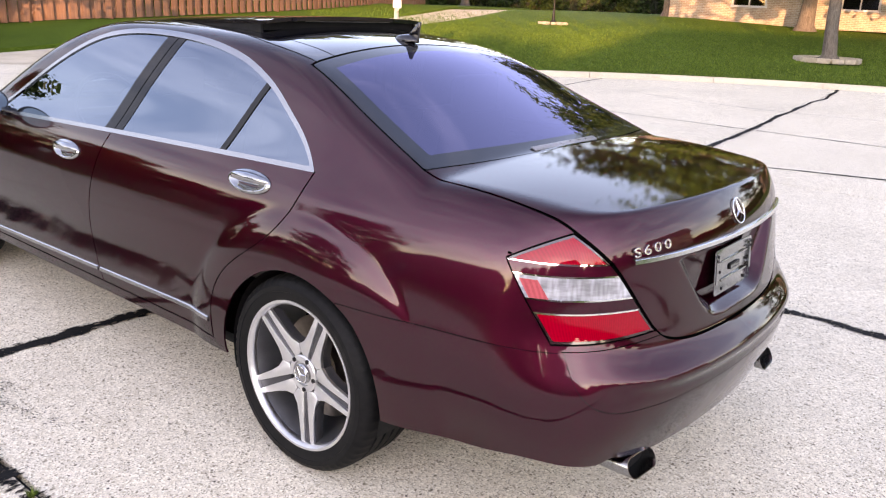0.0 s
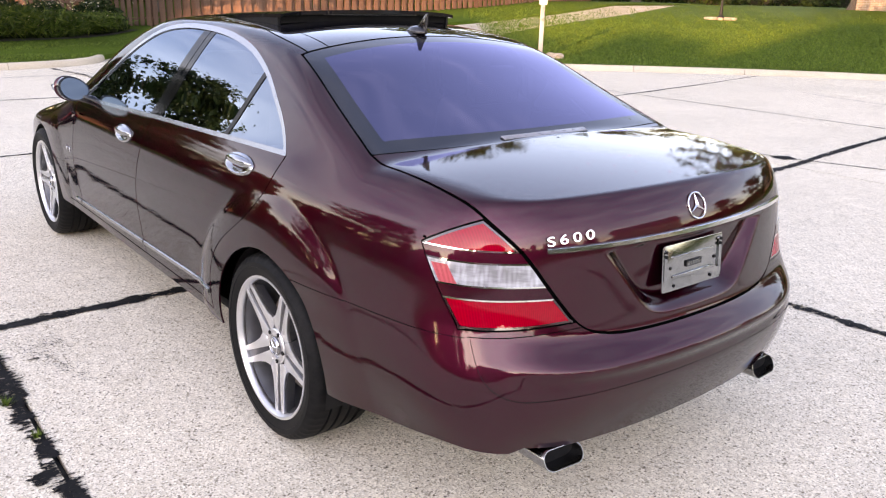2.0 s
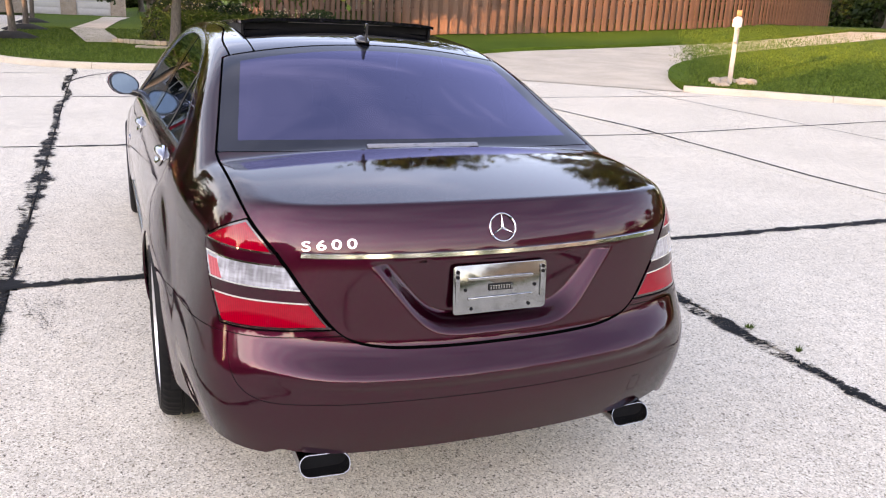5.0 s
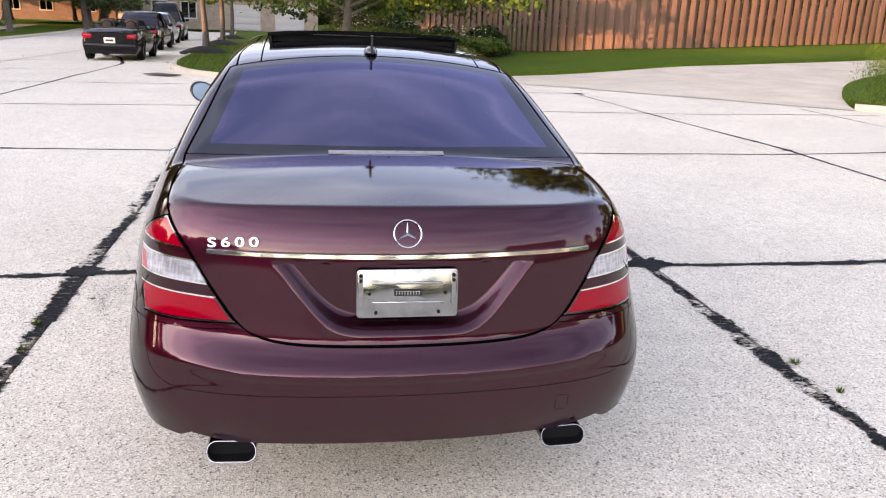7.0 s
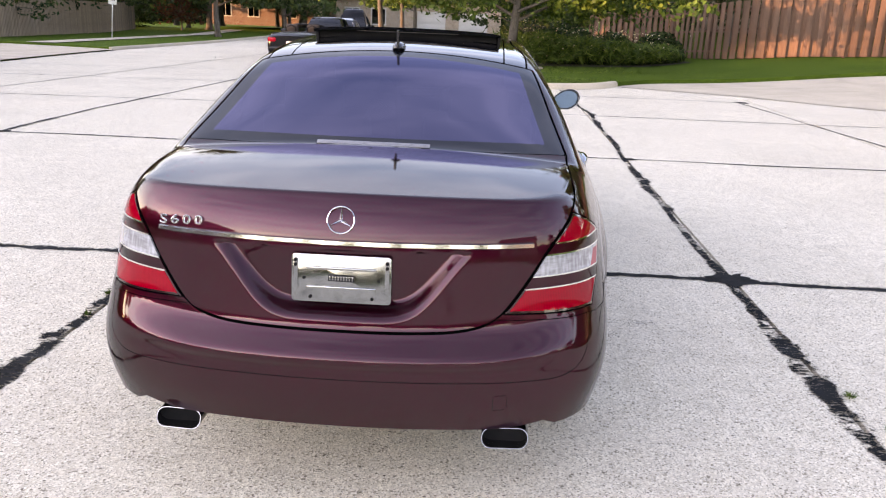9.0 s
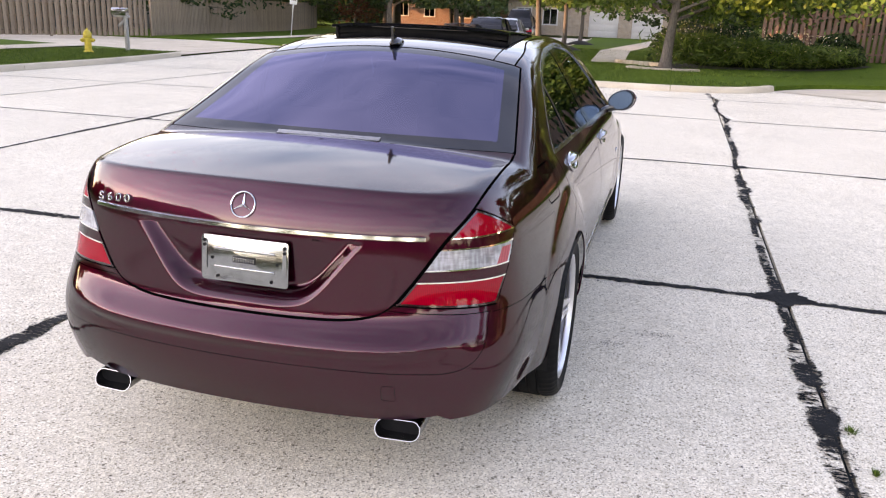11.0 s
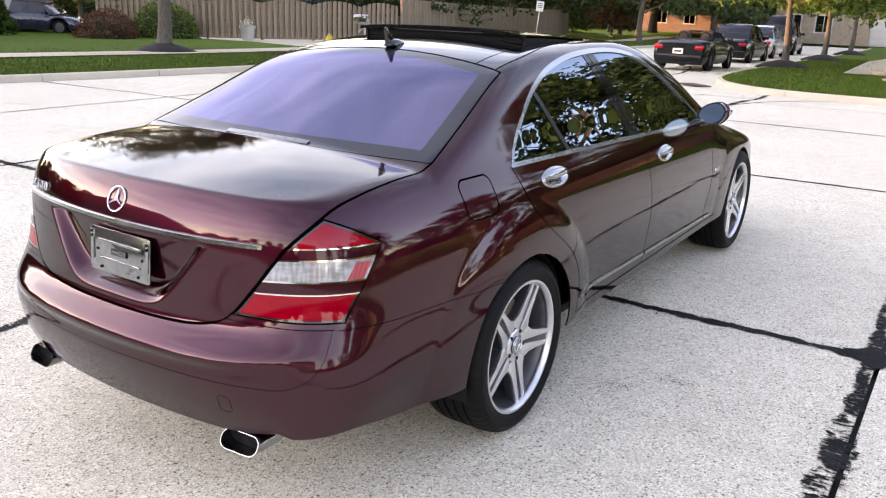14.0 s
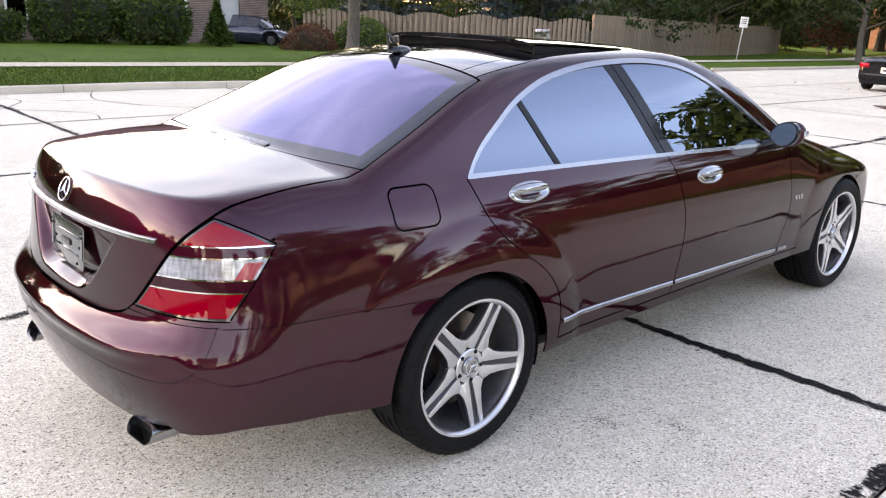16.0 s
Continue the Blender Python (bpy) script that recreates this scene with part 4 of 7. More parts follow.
shut_c = Spl((0.3, 2.3), (0.4, 2.34), (0.55, 2.41), (0.8, 2.43), (1.0, 2.42))
lid_x = Spl((0.66, 0.4), (0.7, 0.468), (0.76, 0.525), (0.84, 0.58), (0.93, 0.638), (1.0, 0.69), (1.04, 0.708), (1.12, 0.715))
lid_z = Spl((0.0, 0.662), (0.27, 0.664), (0.38, 0.672), (0.44, 0.686), (0.5, 0.712))
glass_low = lambda x: -0.455 + 0.16 * x**2
lamp_out = lambda z: -0.75 - (0.925 - z) * 0.73


def side_mask(x, y, z):
    return (x > 0.45) & (z > 0.85)


def f_dlo(x, y, z):
    return np.maximum((z - dlo_top(y)) * 0.8, dlo_low(y) - z)


def f_rear_glass(x, y, z):
    w = 0.725 - (y + 0.42) * 0.178
    return np.maximum(np.maximum(x - w, (glass_low(x) - y)), (y - (0.315 - 0.12 * x**2)))


def f_roof(x, y, z):
    return np.maximum(np.maximum(x - (0.575 - 0.06 * sstep(0.35, 1.0, y)), 0.318 - 0.12 * x**2 - y), y - 1.8)


def f_screen(x, y, z):
    return np.maximum(np.maximum(x - (0.585 + (y - 1.82) * 0.17), 1.82 - y), y - (2.68 - 0.25 * x**2))


def f_lid(x, y, z):
    front = y - (glass_low(x) + 0.004)
    return np.maximum(np.maximum(x - lid_x(z), lid_z(np.minimum(x, 0.5)) - z), front)


def f_lamp(x, y, z):
    f = np.maximum(lid_x(z) + 0.0065 - x, y - lamp_out(z))
    f = np.maximum(f, (0.72 - 0.03 * (x - 0.48)) - z)
    u = np.clip((y + 0.94) / 0.19, 0, 1)
    return np.maximum(f, (z - (1.026 - 0.098 * u + 0.018 * u * (1 - u))) * 0.85)


def f_seam(x, y, z):
    """The line between the bumper and the wings, under the lamps."""
    low = 0.702 - 0.03 * (x - 0.48)
    return z - np.where(y < -0.93, low, 0.69 - (y + 0.93) * 0.025)


def f_fuel(x, y, z):
    a, b = np.abs(y + 0.238) - 0.062, np.abs(z - 0.975) - 0.034
    return np.hypot(np.maximum(a, 0), np.maximum(b, 0)) - 0.032


def f_groove(x, y, z):
    """The crease that runs low round the rear bumper and climbs to the lamps."""
    return z - (0.522 + 0.18 * np.clip((y + 1.09) / 0.155, 0, 1.2) ** 2)


arch = [lambda x, y, z, c=c: np.hypot(y - c, z - 0.345) - 0.378 for c in WHEEL_Y]
f_low = lambda x, y, z: z - (0.317 + 0.018 * sstep(-0.3, -0.7, y) + 0.026 * np.exp(-(((y + 0.88) / 0.13) ** 2)))


def build_body(car, mats):
    pts, faces = body_grid()
    bm = bmesh.new()
    vs = [bm.verts.new(p) for p in pts]
    for q in faces:
        bm.faces.new([vs[i] for i in q])
    bmesh.ops.recalc_face_normals(bm, faces=bm.faces)
    rear = lambda x, y, z: y < -0.35
    door = lambda x, y, z: (x > 0.5) & (z < 1.45) & (y > -0.1) & (y < 2.6)
    both = lambda f, g=GAP: (lambda x, y, z: f(x, y, z) - g, lambda x, y, z: f(x, y, z) + g)
    cut(bm, f_low)
    wide = lambda x, y, z: x > 0.6
    for a in arch:
        cut(bm, a, wide)
    gone = [f for f in bm.faces for c in [f.calc_center_median()] if f_low(c.x, c.y, c.z) < 0 or (c.x > 0.6 and min(a(c.x, c.y, c.z) for a in arch) < 0)]
    bmesh.ops.delete(bm, geom=gone, context="FACES")
    cut(bm, f_dlo, side_mask)
    cut(bm, lambda x, y, z: f_dlo(x, y, z) + 0.016, side_mask)
    in_dlo = lambda x, y, z: side_mask(x, y, z) & (f_dlo(x, y, z) < 0.02)
    for off in (-0.075, 0.055):
        cut(bm, lambda x, y, z: y - shut_b(z) + off, in_dlo)
    quarter = lambda x, y, z: y - (0.535 - (z - 1.03) * 0.5)
    for off in (-0.016, 0.016):
        cut(bm, lambda x, y, z: quarter(x, y, z) + off, in_dlo)
    upper = lambda x, y, z: z > 1.0
    for f in (f_rear_glass, f_roof, f_screen):
        for g in both(f, 0.004):
            cut(bm, g, upper)
    cut(bm, lambda x, y, z: f_rear_glass(x, y, z) + 0.07, upper)
    rail = lambda x, y, z: x - 0.475
    roof_only = lambda x, y, z: (f_roof(x, y, z) < 0.01) & (z > 1.2)
    for g in both(rail):
        cut(bm, g, roof_only)
    for g in both(f_lid, LID_GAP):
        cut(bm, g, rear)
    for g in both(f_lamp, 0.0025):
        cut(bm, g, rear)
    in_lamp = lambda x, y, z: (f_lamp(x, y, z) < 0.01) & (y < -0.5)
    bands = (0.922, 0.889, 0.826, 0.789)
    tilt = lambda x, y, z: z - 0.005 * np.sin((x - 0.5) * 9)
    for b in bands:
        for o in (-0.0022, 0.0022):
            cut(bm, lambda x, y, z: tilt(x, y, z) - b + o, in_lamp)
    cut(bm, lambda x, y, z: tilt(x, y, z) - bands[1] + 0.012, in_lamp)
    outer = lambda x, y, z: y - lamp_out(z) + 0.062
    cut(bm, outer, in_lamp)
    cut(bm, lambda x, y, z: outer(x, y, z) - 0.05, in_lamp)
    cut(bm, lambda x, y, z: f_lamp(x, y, z) + 0.009, in_lamp)
    low = lambda x, y, z: (y < -0.2) & (z < 0.78)
    for g in both(f_seam, FINE_GAP):
        cut(bm, g, low)
    for g in both(f_groove, FINE_GAP):
        cut(bm, g, lambda x, y, z: (y < -0.85) & (z < 0.72))
    tow = lambda x, y, z: np.maximum(np.abs(x - 0.5) + 0.007, np.abs(z - 0.447)) - 0.028
    for g in both(tow, 0.001):
        cut(bm, g, lambda x, y, z: (y < -0.9) & (z < 0.6))
    for s in (shut_a, shut_b, shut_c):
        for g in both(lambda x, y, z, s=s: y - s(z)):
            cut(bm, g, door)
    sill = lambda x, y, z: z - 0.362
    for g in both(sill):
        cut(bm, g, lambda x, y, z: (x > 0.5) & (y > 0.35) & (y < 2.75))
    for g in both(f_fuel):
        cut(bm, g, lambda x, y, z: (x > 0.7) & (y < 0.1) & (z > 0.7))
    hood = lambda x, y, z: x - (0.66 - 0.03 * (y - 2.7))
    for g in both(hood):
        cut(bm, g, lambda x, y, z: (y > 2.4) & (z > 0.6))

    def kind(c):
        x, y, z = c
        d = f_dlo(x, y, z)
        if x > 0.45 and z > 0.85 and d < 0 and -0.1 < y < 2.45:
            if d > -0.016:
                return "window_trim"
            b = y - shut_b(z)
            if -0.055 < b < 0.075:
                return "seam" if abs(b) < GAP else "pillar_cover"
            q = quarter(x, y, z)
            if abs(q) < 0.016:
                return "window_divider"
            return "quarter_window" if q < 0 else "rear_door_window" if b < 0 else "front_door_window"
        if z > 1.0:
            r = f_rear_glass(x, y, z)
            if abs(r) < 0.004 or abs(f_roof(x, y, z)) < 0.004 or abs(f_screen(x, y, z)) < 0.004:
                return "seam"
            if r < 0:
                return "rear_window" if r < -0.07 else "rear_window_border"
            if f_roof(x, y, z) < 0:
                return "seam" if abs(rail(x, y, z)) < GAP else "roof_panel" if x < 0.475 else "roof_rail"
            if f_screen(x, y, z) < 0:
                return "windscreen"
        if y < -0.35:
            q, b, s = f_lid(x, y, z), f_lamp(x, y, z), f_seam(x, y, z)
            if abs(q) < LID_GAP and not (y > -0.5 and x < 0.69 and r > 0.004 and y > glass_low(x)):
                return "seam"
            if q < 0:
                return "boot_lid"
            if y < -0.5:
                if abs(b) < 0.0025:
                    return "seam"
                if b < 0:
                    v = tilt(x, y, z)
                    if b > -0.009 and not bands[3] < v < bands[0]:
                        return "lamp_rim"
                    for e in bands:
                        if abs(v - e) < 0.0022:
                            return "lamp_trim"
                    if v > bands[0]:
                        return "lamp_red_top"
                    if v > bands[1]:
                        return "lamp_band"
                    if v > bands[2]:
                        return "lamp_red_side" if 0 < outer(x, y, z) < 0.05 and v < bands[1] - 0.012 else "lamp_clear"
                    return "lamp_band_low" if v > bands[3] else "lamp_red_low"
            if z < 0.78 and abs(s) < FINE_GAP and x > 0.44:
                return "seam"
            if s < 0 or (x < 0.52 and z < 0.72):
                if z < 0.705 and y < -0.9 and abs(f_groove(x, y, z)) < FINE_GAP:
                    return "groove"
                if y < -0.9 and abs(tow(x, y, z)) < 0.001:
                    return "tow_seam"
                return "rear_bumper"
        if -0.35 <= y < -0.2 and x > 0.5 and z < 0.78:
            s = f_seam(x, y, z)
            if abs(s) < FINE_GAP:
                return "seam"
            if s < 0:
                return "rear_bumper"
        if x > 0.6 and y < 0.1 and 0.8 < z < 1.1:
            q = f_fuel(x, y, z)
            if abs(q) < GAP:
                return "fuel_seam"
            if q < 0:
                return "fuel_flap"
        if x > 0.5 and z < dlo_low(y) + 0.004 and y < 2.6:
            if y > 0.38 and y < 2.6 and z < 0.362 + GAP and y - shut_a(0.36) > -GAP:
                return "seam" if abs(z - 0.362) < GAP else "sill"
            for s in (shut_a, shut_b, shut_c):
                if abs(y - s(z)) < GAP:
                    return "seam"
            if y > shut_c(z):
                return "front_wing"
            if y > shut_b(z):
                return "front_door"
            if y > shut_a(z):
                return "rear_door"
        if y > 2.4:
            if z > 0.66 and abs(hood(x, y, z)) < GAP and y > 2.68 - 0.25 * x * x:
                return "seam"
            if hood(x, y, z) < 0 and z > 0.6 and y > 2.6:
                return "bonnet"
            if y > 3.62 and z < 0.66:
                return "front_bumper"
            return "front_wing"
        return "body_side"

    bm.verts.index_update()
    pts = onto_body(np.array([v.co[:] for v in bm.verts]))
    nor = body_n(pts)
    groups = {}
    for f in bm.faces:
        c = np.mean([pts[v.index] for v in f.verts], 0)
        loop = [v.index for v in f.verts]
        if np.dot(np.cross(pts[loop[1]] - pts[loop[0]], pts[loop[2]] - pts[loop[0]]), nor[loop[0]]) < 0:
            loop.reverse()
        groups.setdefault(kind(c), []).append(loop)
    bm.free()
    return pts, nor, groups


def panel(name, pts, nor, faces, mat, parent, side=0, sink=0.0, lip=0.007, label=""):
    """One body panel: its outer skin and a folded edge. side 1: right, -1: left, 0: both halves as one."""
    ids = sorted({i for f in faces for i in f})
    at = {i: k for k, i in enumerate(ids)}
    count = {}
    for f in faces:
        for a, b in zip(f, f[1:] + f[:1]):
            count[(min(a, b), max(a, b))] = count.get((min(a, b), max(a, b)), 0) + 1
    v, n, fs = [], [], []
    for s in (1, -1) if side == 0 else (side,):
        m = np.array((s, 1, 1))
        base = len(v)
        v += [tuple((pts[i] - sink * nor[i]) * m) for i in ids]
        n += [tuple(nor[i] * m) for i in ids]
        fs += [[base + at[i] for i in (f if s > 0 else f[::-1])] for f in faces]
        if lip:
            for f in faces:
                for a, b in zip(f, f[1:] + f[:1]):
                    if count[(min(a, b), max(a, b))] == 1 and not (pts[a][0] < 1e-4 and pts[b][0] < 1e-4):
                        pa, pb = (pts[a] - sink * nor[a]) * m, (pts[b] - sink * nor[b]) * m
                        na, nb = nor[a] * m, nor[b] * m
                        quad = [pa, pb, pb - lip * nb, pa - lip * na]
                        w = np.cross(quad[3] - quad[0], quad[1] - quad[0]) * s
                        w = w / (np.linalg.norm(w) + 1e-12)
                        k = len(v)
                        v += [tuple(q) for q in quad]
                        n += [tuple(w)] * 4
                        fs.append([k + 3, k + 2, k + 1, k] if s > 0 else [k, k + 1, k + 2, k + 3])
    me = bpy.data.meshes.new(name)
    me.from_pydata(v, [], fs)
    me.polygons.foreach_set("use_smooth", np.ones(len(fs), bool))
    me.update()
    me.normals_split_custom_set_from_vertices([Vector(q) for q in n])
    me.materials.append(mat)
    ob = new(name, me)
    ob.parent = parent
    if label:
        tagged(ob, label)
    return ob


def at_body(y, z, side):
    """A frame on the flank: x towards the nose, y outwards, z up along the skin."""
    p = onto_body(np.array([[side_x(y, z), y, z]]))
    n = Vector(body_n(p)[0])
    p = Vector(p[0])
    if side < 0:
        p.x, n.x = -p.x, -n.x
    t = Vector((0, 1, 0))
    t = (t - n * t.dot(n)).normalized()
    u = t.cross(n) if side < 0 else n.cross(t)
    if u.z < 0:
        u = -u
    return Matrix(((t.x, n.x, u.x, p.x), (t.y, n.y, u.y, p.y), (t.z, n.z, u.z, p.z), (0, 0, 0, 1)))


def at_rear(x, z):
    p = onto_body(np.array([[abs(x), rear_y(abs(x), z), z]]))
    n = Vector(body_n(p)[0])
    p = Vector(p[0])
    if x < 0:
        p.x, n.x = -p.x, -n.x
    t = Vector((1, 0, 0))
    t = (t - n * t.dot(n)).normalized()
    u = n.cross(t)
    if u.z < 0:
        u = -u
    return Matrix(((t.x, u.x, n.x, p.x), (t.y, u.y, n.y, p.y), (t.z, u.z, n.z, p.z), (0, 0, 0, 1)))


def moulding(name, path, half, proud, mat, parent, mirror=False):
    """A rounded strip that follows the skin through (x, y, z) points."""
    path = np.array(path, float)
    rows, prof = [], [(-1, -0.002), (-1, proud * 0.45), (-0.6, proud), (0.6, proud), (1, proud * 0.45), (1, -0.002)]
    flip = np.array((-1 if mirror else 1, 1, 1))
    for k, off in prof:
        p = path.copy()
        p[:, 2] += k * half
        s = np.sign(p[:, 0] + 1e-9)
        q = p.copy()
        q[:, 0] = np.abs(q[:, 0])
        q = onto_body(q)
        q = q + off * body_n(q)
        q[:, 0] *= s
        rows.append(q * flip)
    n = len(path)
    v = [tuple(p) for r in rows for p in r]
    f = [(a * n + i, a * n + i + 1, (a + 1) * n + i + 1, (a + 1) * n + i) for a in range(len(prof) - 1) for i in range(n - 1)]
    f += [tuple(a * n for a in range(len(prof))), tuple(a * n + n - 1 for a in range(len(prof)))[::-1]]
    bm = bmesh.new()
    vs = [bm.verts.new(p) for p in v]
    for q in f:
        bm.faces.new([vs[i] for i in q])
    bmesh.ops.recalc_face_normals(bm, faces=bm.faces)
    return part(name, bm, mat, parent)


def build_wheel(car, m):
    """Alloy wheel with five double spokes; local x points out of the car."""
    wheel = new("wheel")
    wheel.parent = car
    wheel.matrix_local = m
    tagged(wheel, "five-double-spoke machined alloy wheel with low-profile tyre")
    prof = [(0.262, -0.125), (0.275, -0.133), (0.305, -0.137), (0.33, -0.128), (0.342, -0.113), (0.3475, -0.09)]
    for c in (-0.062, -0.021, 0.021, 0.062):
        prof += [(0.3495, c - 0.0065), (0.341, c - 0.005), (0.341, c + 0.005), (0.3495, c + 0.0065)]
    prof += [(0.3475, 0.09), (0.3425, 0.113), (0.331, 0.128), (0.318, 0.134), (0.3165, 0.1365), (0.3, 0.137), (0.2985, 0.1345), (0.278, 0.131), (0.262, 0.122)]
    n = 180
    bm = lathe(prof, n, "x", close=True)
    for v in bm.verts:
        a = math.atan2(v.co.z, v.co.y)
        k = int(round(a / (2 * math.pi) * n)) % 3
        r = math.hypot(v.co.y, v.co.z)
        if k == 0 and abs(v.co.x) > 0.085 and 0.329 < r < 0.349:
            v.co.y, v.co.z = v.co.y * (r - 0.004) / r, v.co.z * (r - 0.004) / r
    part("tyre", bm, tyre, wheel, "worn black tyre with grooved tread")
    bm = lathe([(0.262, 0.112), (0.2675, 0.122), (0.2665, 0.127), (0.258, 0.127), (0.25, 0.118), (0.248, 0.1), (0.25, 0.095), (0.262, 0.105)], 96, "x", close=True)
    rim = part("rim", bm, alloy_face, wheel, "machined rim lip")
    bm = lathe([(0.25, 0.1), (0.236, 0.06), (0.226, -0.02), (0.232, -0.1), (0.255, -0.12), (0.262, -0.12), (0.24, -0.02), (0.25, 0.06), (0.258, 0.1)], 96, "x", close=True)
    part("barrel", bm, alloy_barrel, rim)
    depth = lambda r: 0.112 - 0.026 * max(0.0, 1 - r / 0.25) ** 1.2

    def bar(name, outline, back, mat, parent, k, drop=0.0, bev=0.002):
        bm = prism([(s, r) for r, s in outline], back, None, bev)
        # outline x is the sideways way, z the radius, y the depth
        for v in bm.verts:
            s, d, r = v.co.x, v.co.y, v.co.z
            v.co = Vector((depth(r) - drop - d, s, r))
        bm.transform(Matrix.Rotation(2 * math.pi * k / 5 + 0.16, 4, "X"))
        bmesh.ops.recalc_face_normals(bm, faces=bm.faces)
        return part(name, bm, mat, parent)

    for k in range(5):
        edge = [(0.05, 0.0365), (0.088, 0.0635), (0.1, 0.056), (0.118, 0.046), (0.16, 0.0385), (0.254, 0.0325)]
        sp = bar("spoke", [(r, -q) for r, q in edge] + [(r, q) for r, q in edge[::-1]], 0.038, alloy_grey, wheel, k, 0.009, 0.003)
        for s in (1, -1):
            o = [(0.062, 0.0075), (0.09, 0.0085), (0.16, 0.0115), (0.2545, 0.0145)] + edge[:0:-1] + [(0.062, 0.044)]
            bar("spoke_face", [(r, s * q) for r, q in (o if s > 0 else o[::-1])], 0.013, alloy_face, sp, k)
        a = 2 * math.pi * k / 5 + 0.16 + math.pi / 2
        bm = lathe([(0.0, 0.094), (0.0085, 0.094), (0.0085, 0.101), (0.0, 0.103)], 6, "x")
        bmesh.ops.translate(bm, vec=(0, 0.057 * math.cos(a), 0.057 * math.sin(a)), verts=bm.verts)
        part("wheel_bolt", bm, dark_plastic, wheel)
    bm = lathe([(0.0, 0.05), (0.066, 0.05), (0.066, 0.094), (0.062, 0.0975), (0.045, 0.098), (0.043, 0.09), (0.0, 0.09)], 48, "x")
    hub = part("hub", bm, alloy_face, wheel)
    bm = lathe([(0.0, 0.085), (0.036, 0.085), (0.036, 0.1), (0.032, 0.104), (0.0, 0.106)], 40, "x")
    cap = part("centre_cap", bm, satin, hub, "silver cap with a three-pointed emblem")
    bm = emblem(0.029, 0.0022, 0.0035)
    bm.transform(Matrix.Translation((0.1065, 0, 0)) @ Matrix.Rotation(radians(90), 4, "Z"))
    part("cap_emblem", bm, chrome, cap)
    bm = lathe([(0.07, -0.02), (0.185, -0.02), (0.185, 0.008), (0.07, 0.008)], 64, "x", close=True)
    part("brake_disc", bm, rotor_metal, wheel, "rust-tinted brake disc")
    bm = bbox((0.0, -0.135, 0.06), (0.07, 0.07, 0.16), 0.015)
    part("brake_caliper", bm, dark_plastic, wheel)
    return wheel


def emblem(r, tube_r, t):
    """A ring with three tapered rays, in the xz plane."""
    bm = bmesh.new()
    n = 48
    rings = [[bm.verts.new(((r + tube_r * math.cos(b)) * math.cos(a), tube_r * math.sin(b), (r + tube_r * math.cos(b)) * math.sin(a))) for b in [2 * math.pi * j / 8 for j in range(8)]] for a in [2 * math.pi * i / n for i in range(n)]]
    for i in range(n):
        for j in range(8):
            bm.faces.new((rings[i][j], rings[i][(j + 1) % 8], rings[(i + 1) % n][(j + 1) % 8], rings[(i + 1) % n][j]))
    for k in range(3):
        a = math.pi / 2 + 2 * math.pi * k / 3
        tip = Vector((math.cos(a), 0, math.sin(a))) * r
        sides = [Vector((math.cos(a + s), 0, math.sin(a + s))) * r * 0.14 for s in (1.05, -1.05)]
        mid = Vector((0, -t, 0))
        low = Vector((0, t * 0.4, 0))
        vs = [bm.verts.new(q) for q in (tip, sides[0], mid, sides[1], low)]
        for q in ((0, 1, 2), (0, 2, 3), (0, 4, 1), (0, 3, 4)):
            bm.faces.new([vs[i] for i in q])
    bmesh.ops.recalc_face_normals(bm, faces=bm.faces)
    return bm


def rounded(w, h, r, n=6):
    out = []
    for cx, cz, a0 in ((w - r, h - r, 0), (-w + r, h - r, 90), (-w + r, -h + r, 180), (w - r, -h + r, 270)):
        out += [(cx + r * math.cos(radians(a0 + 90 * k / n)), cz + r * math.sin(radians(a0 + 90 * k / n))) for k in range(n + 1)]
    return out


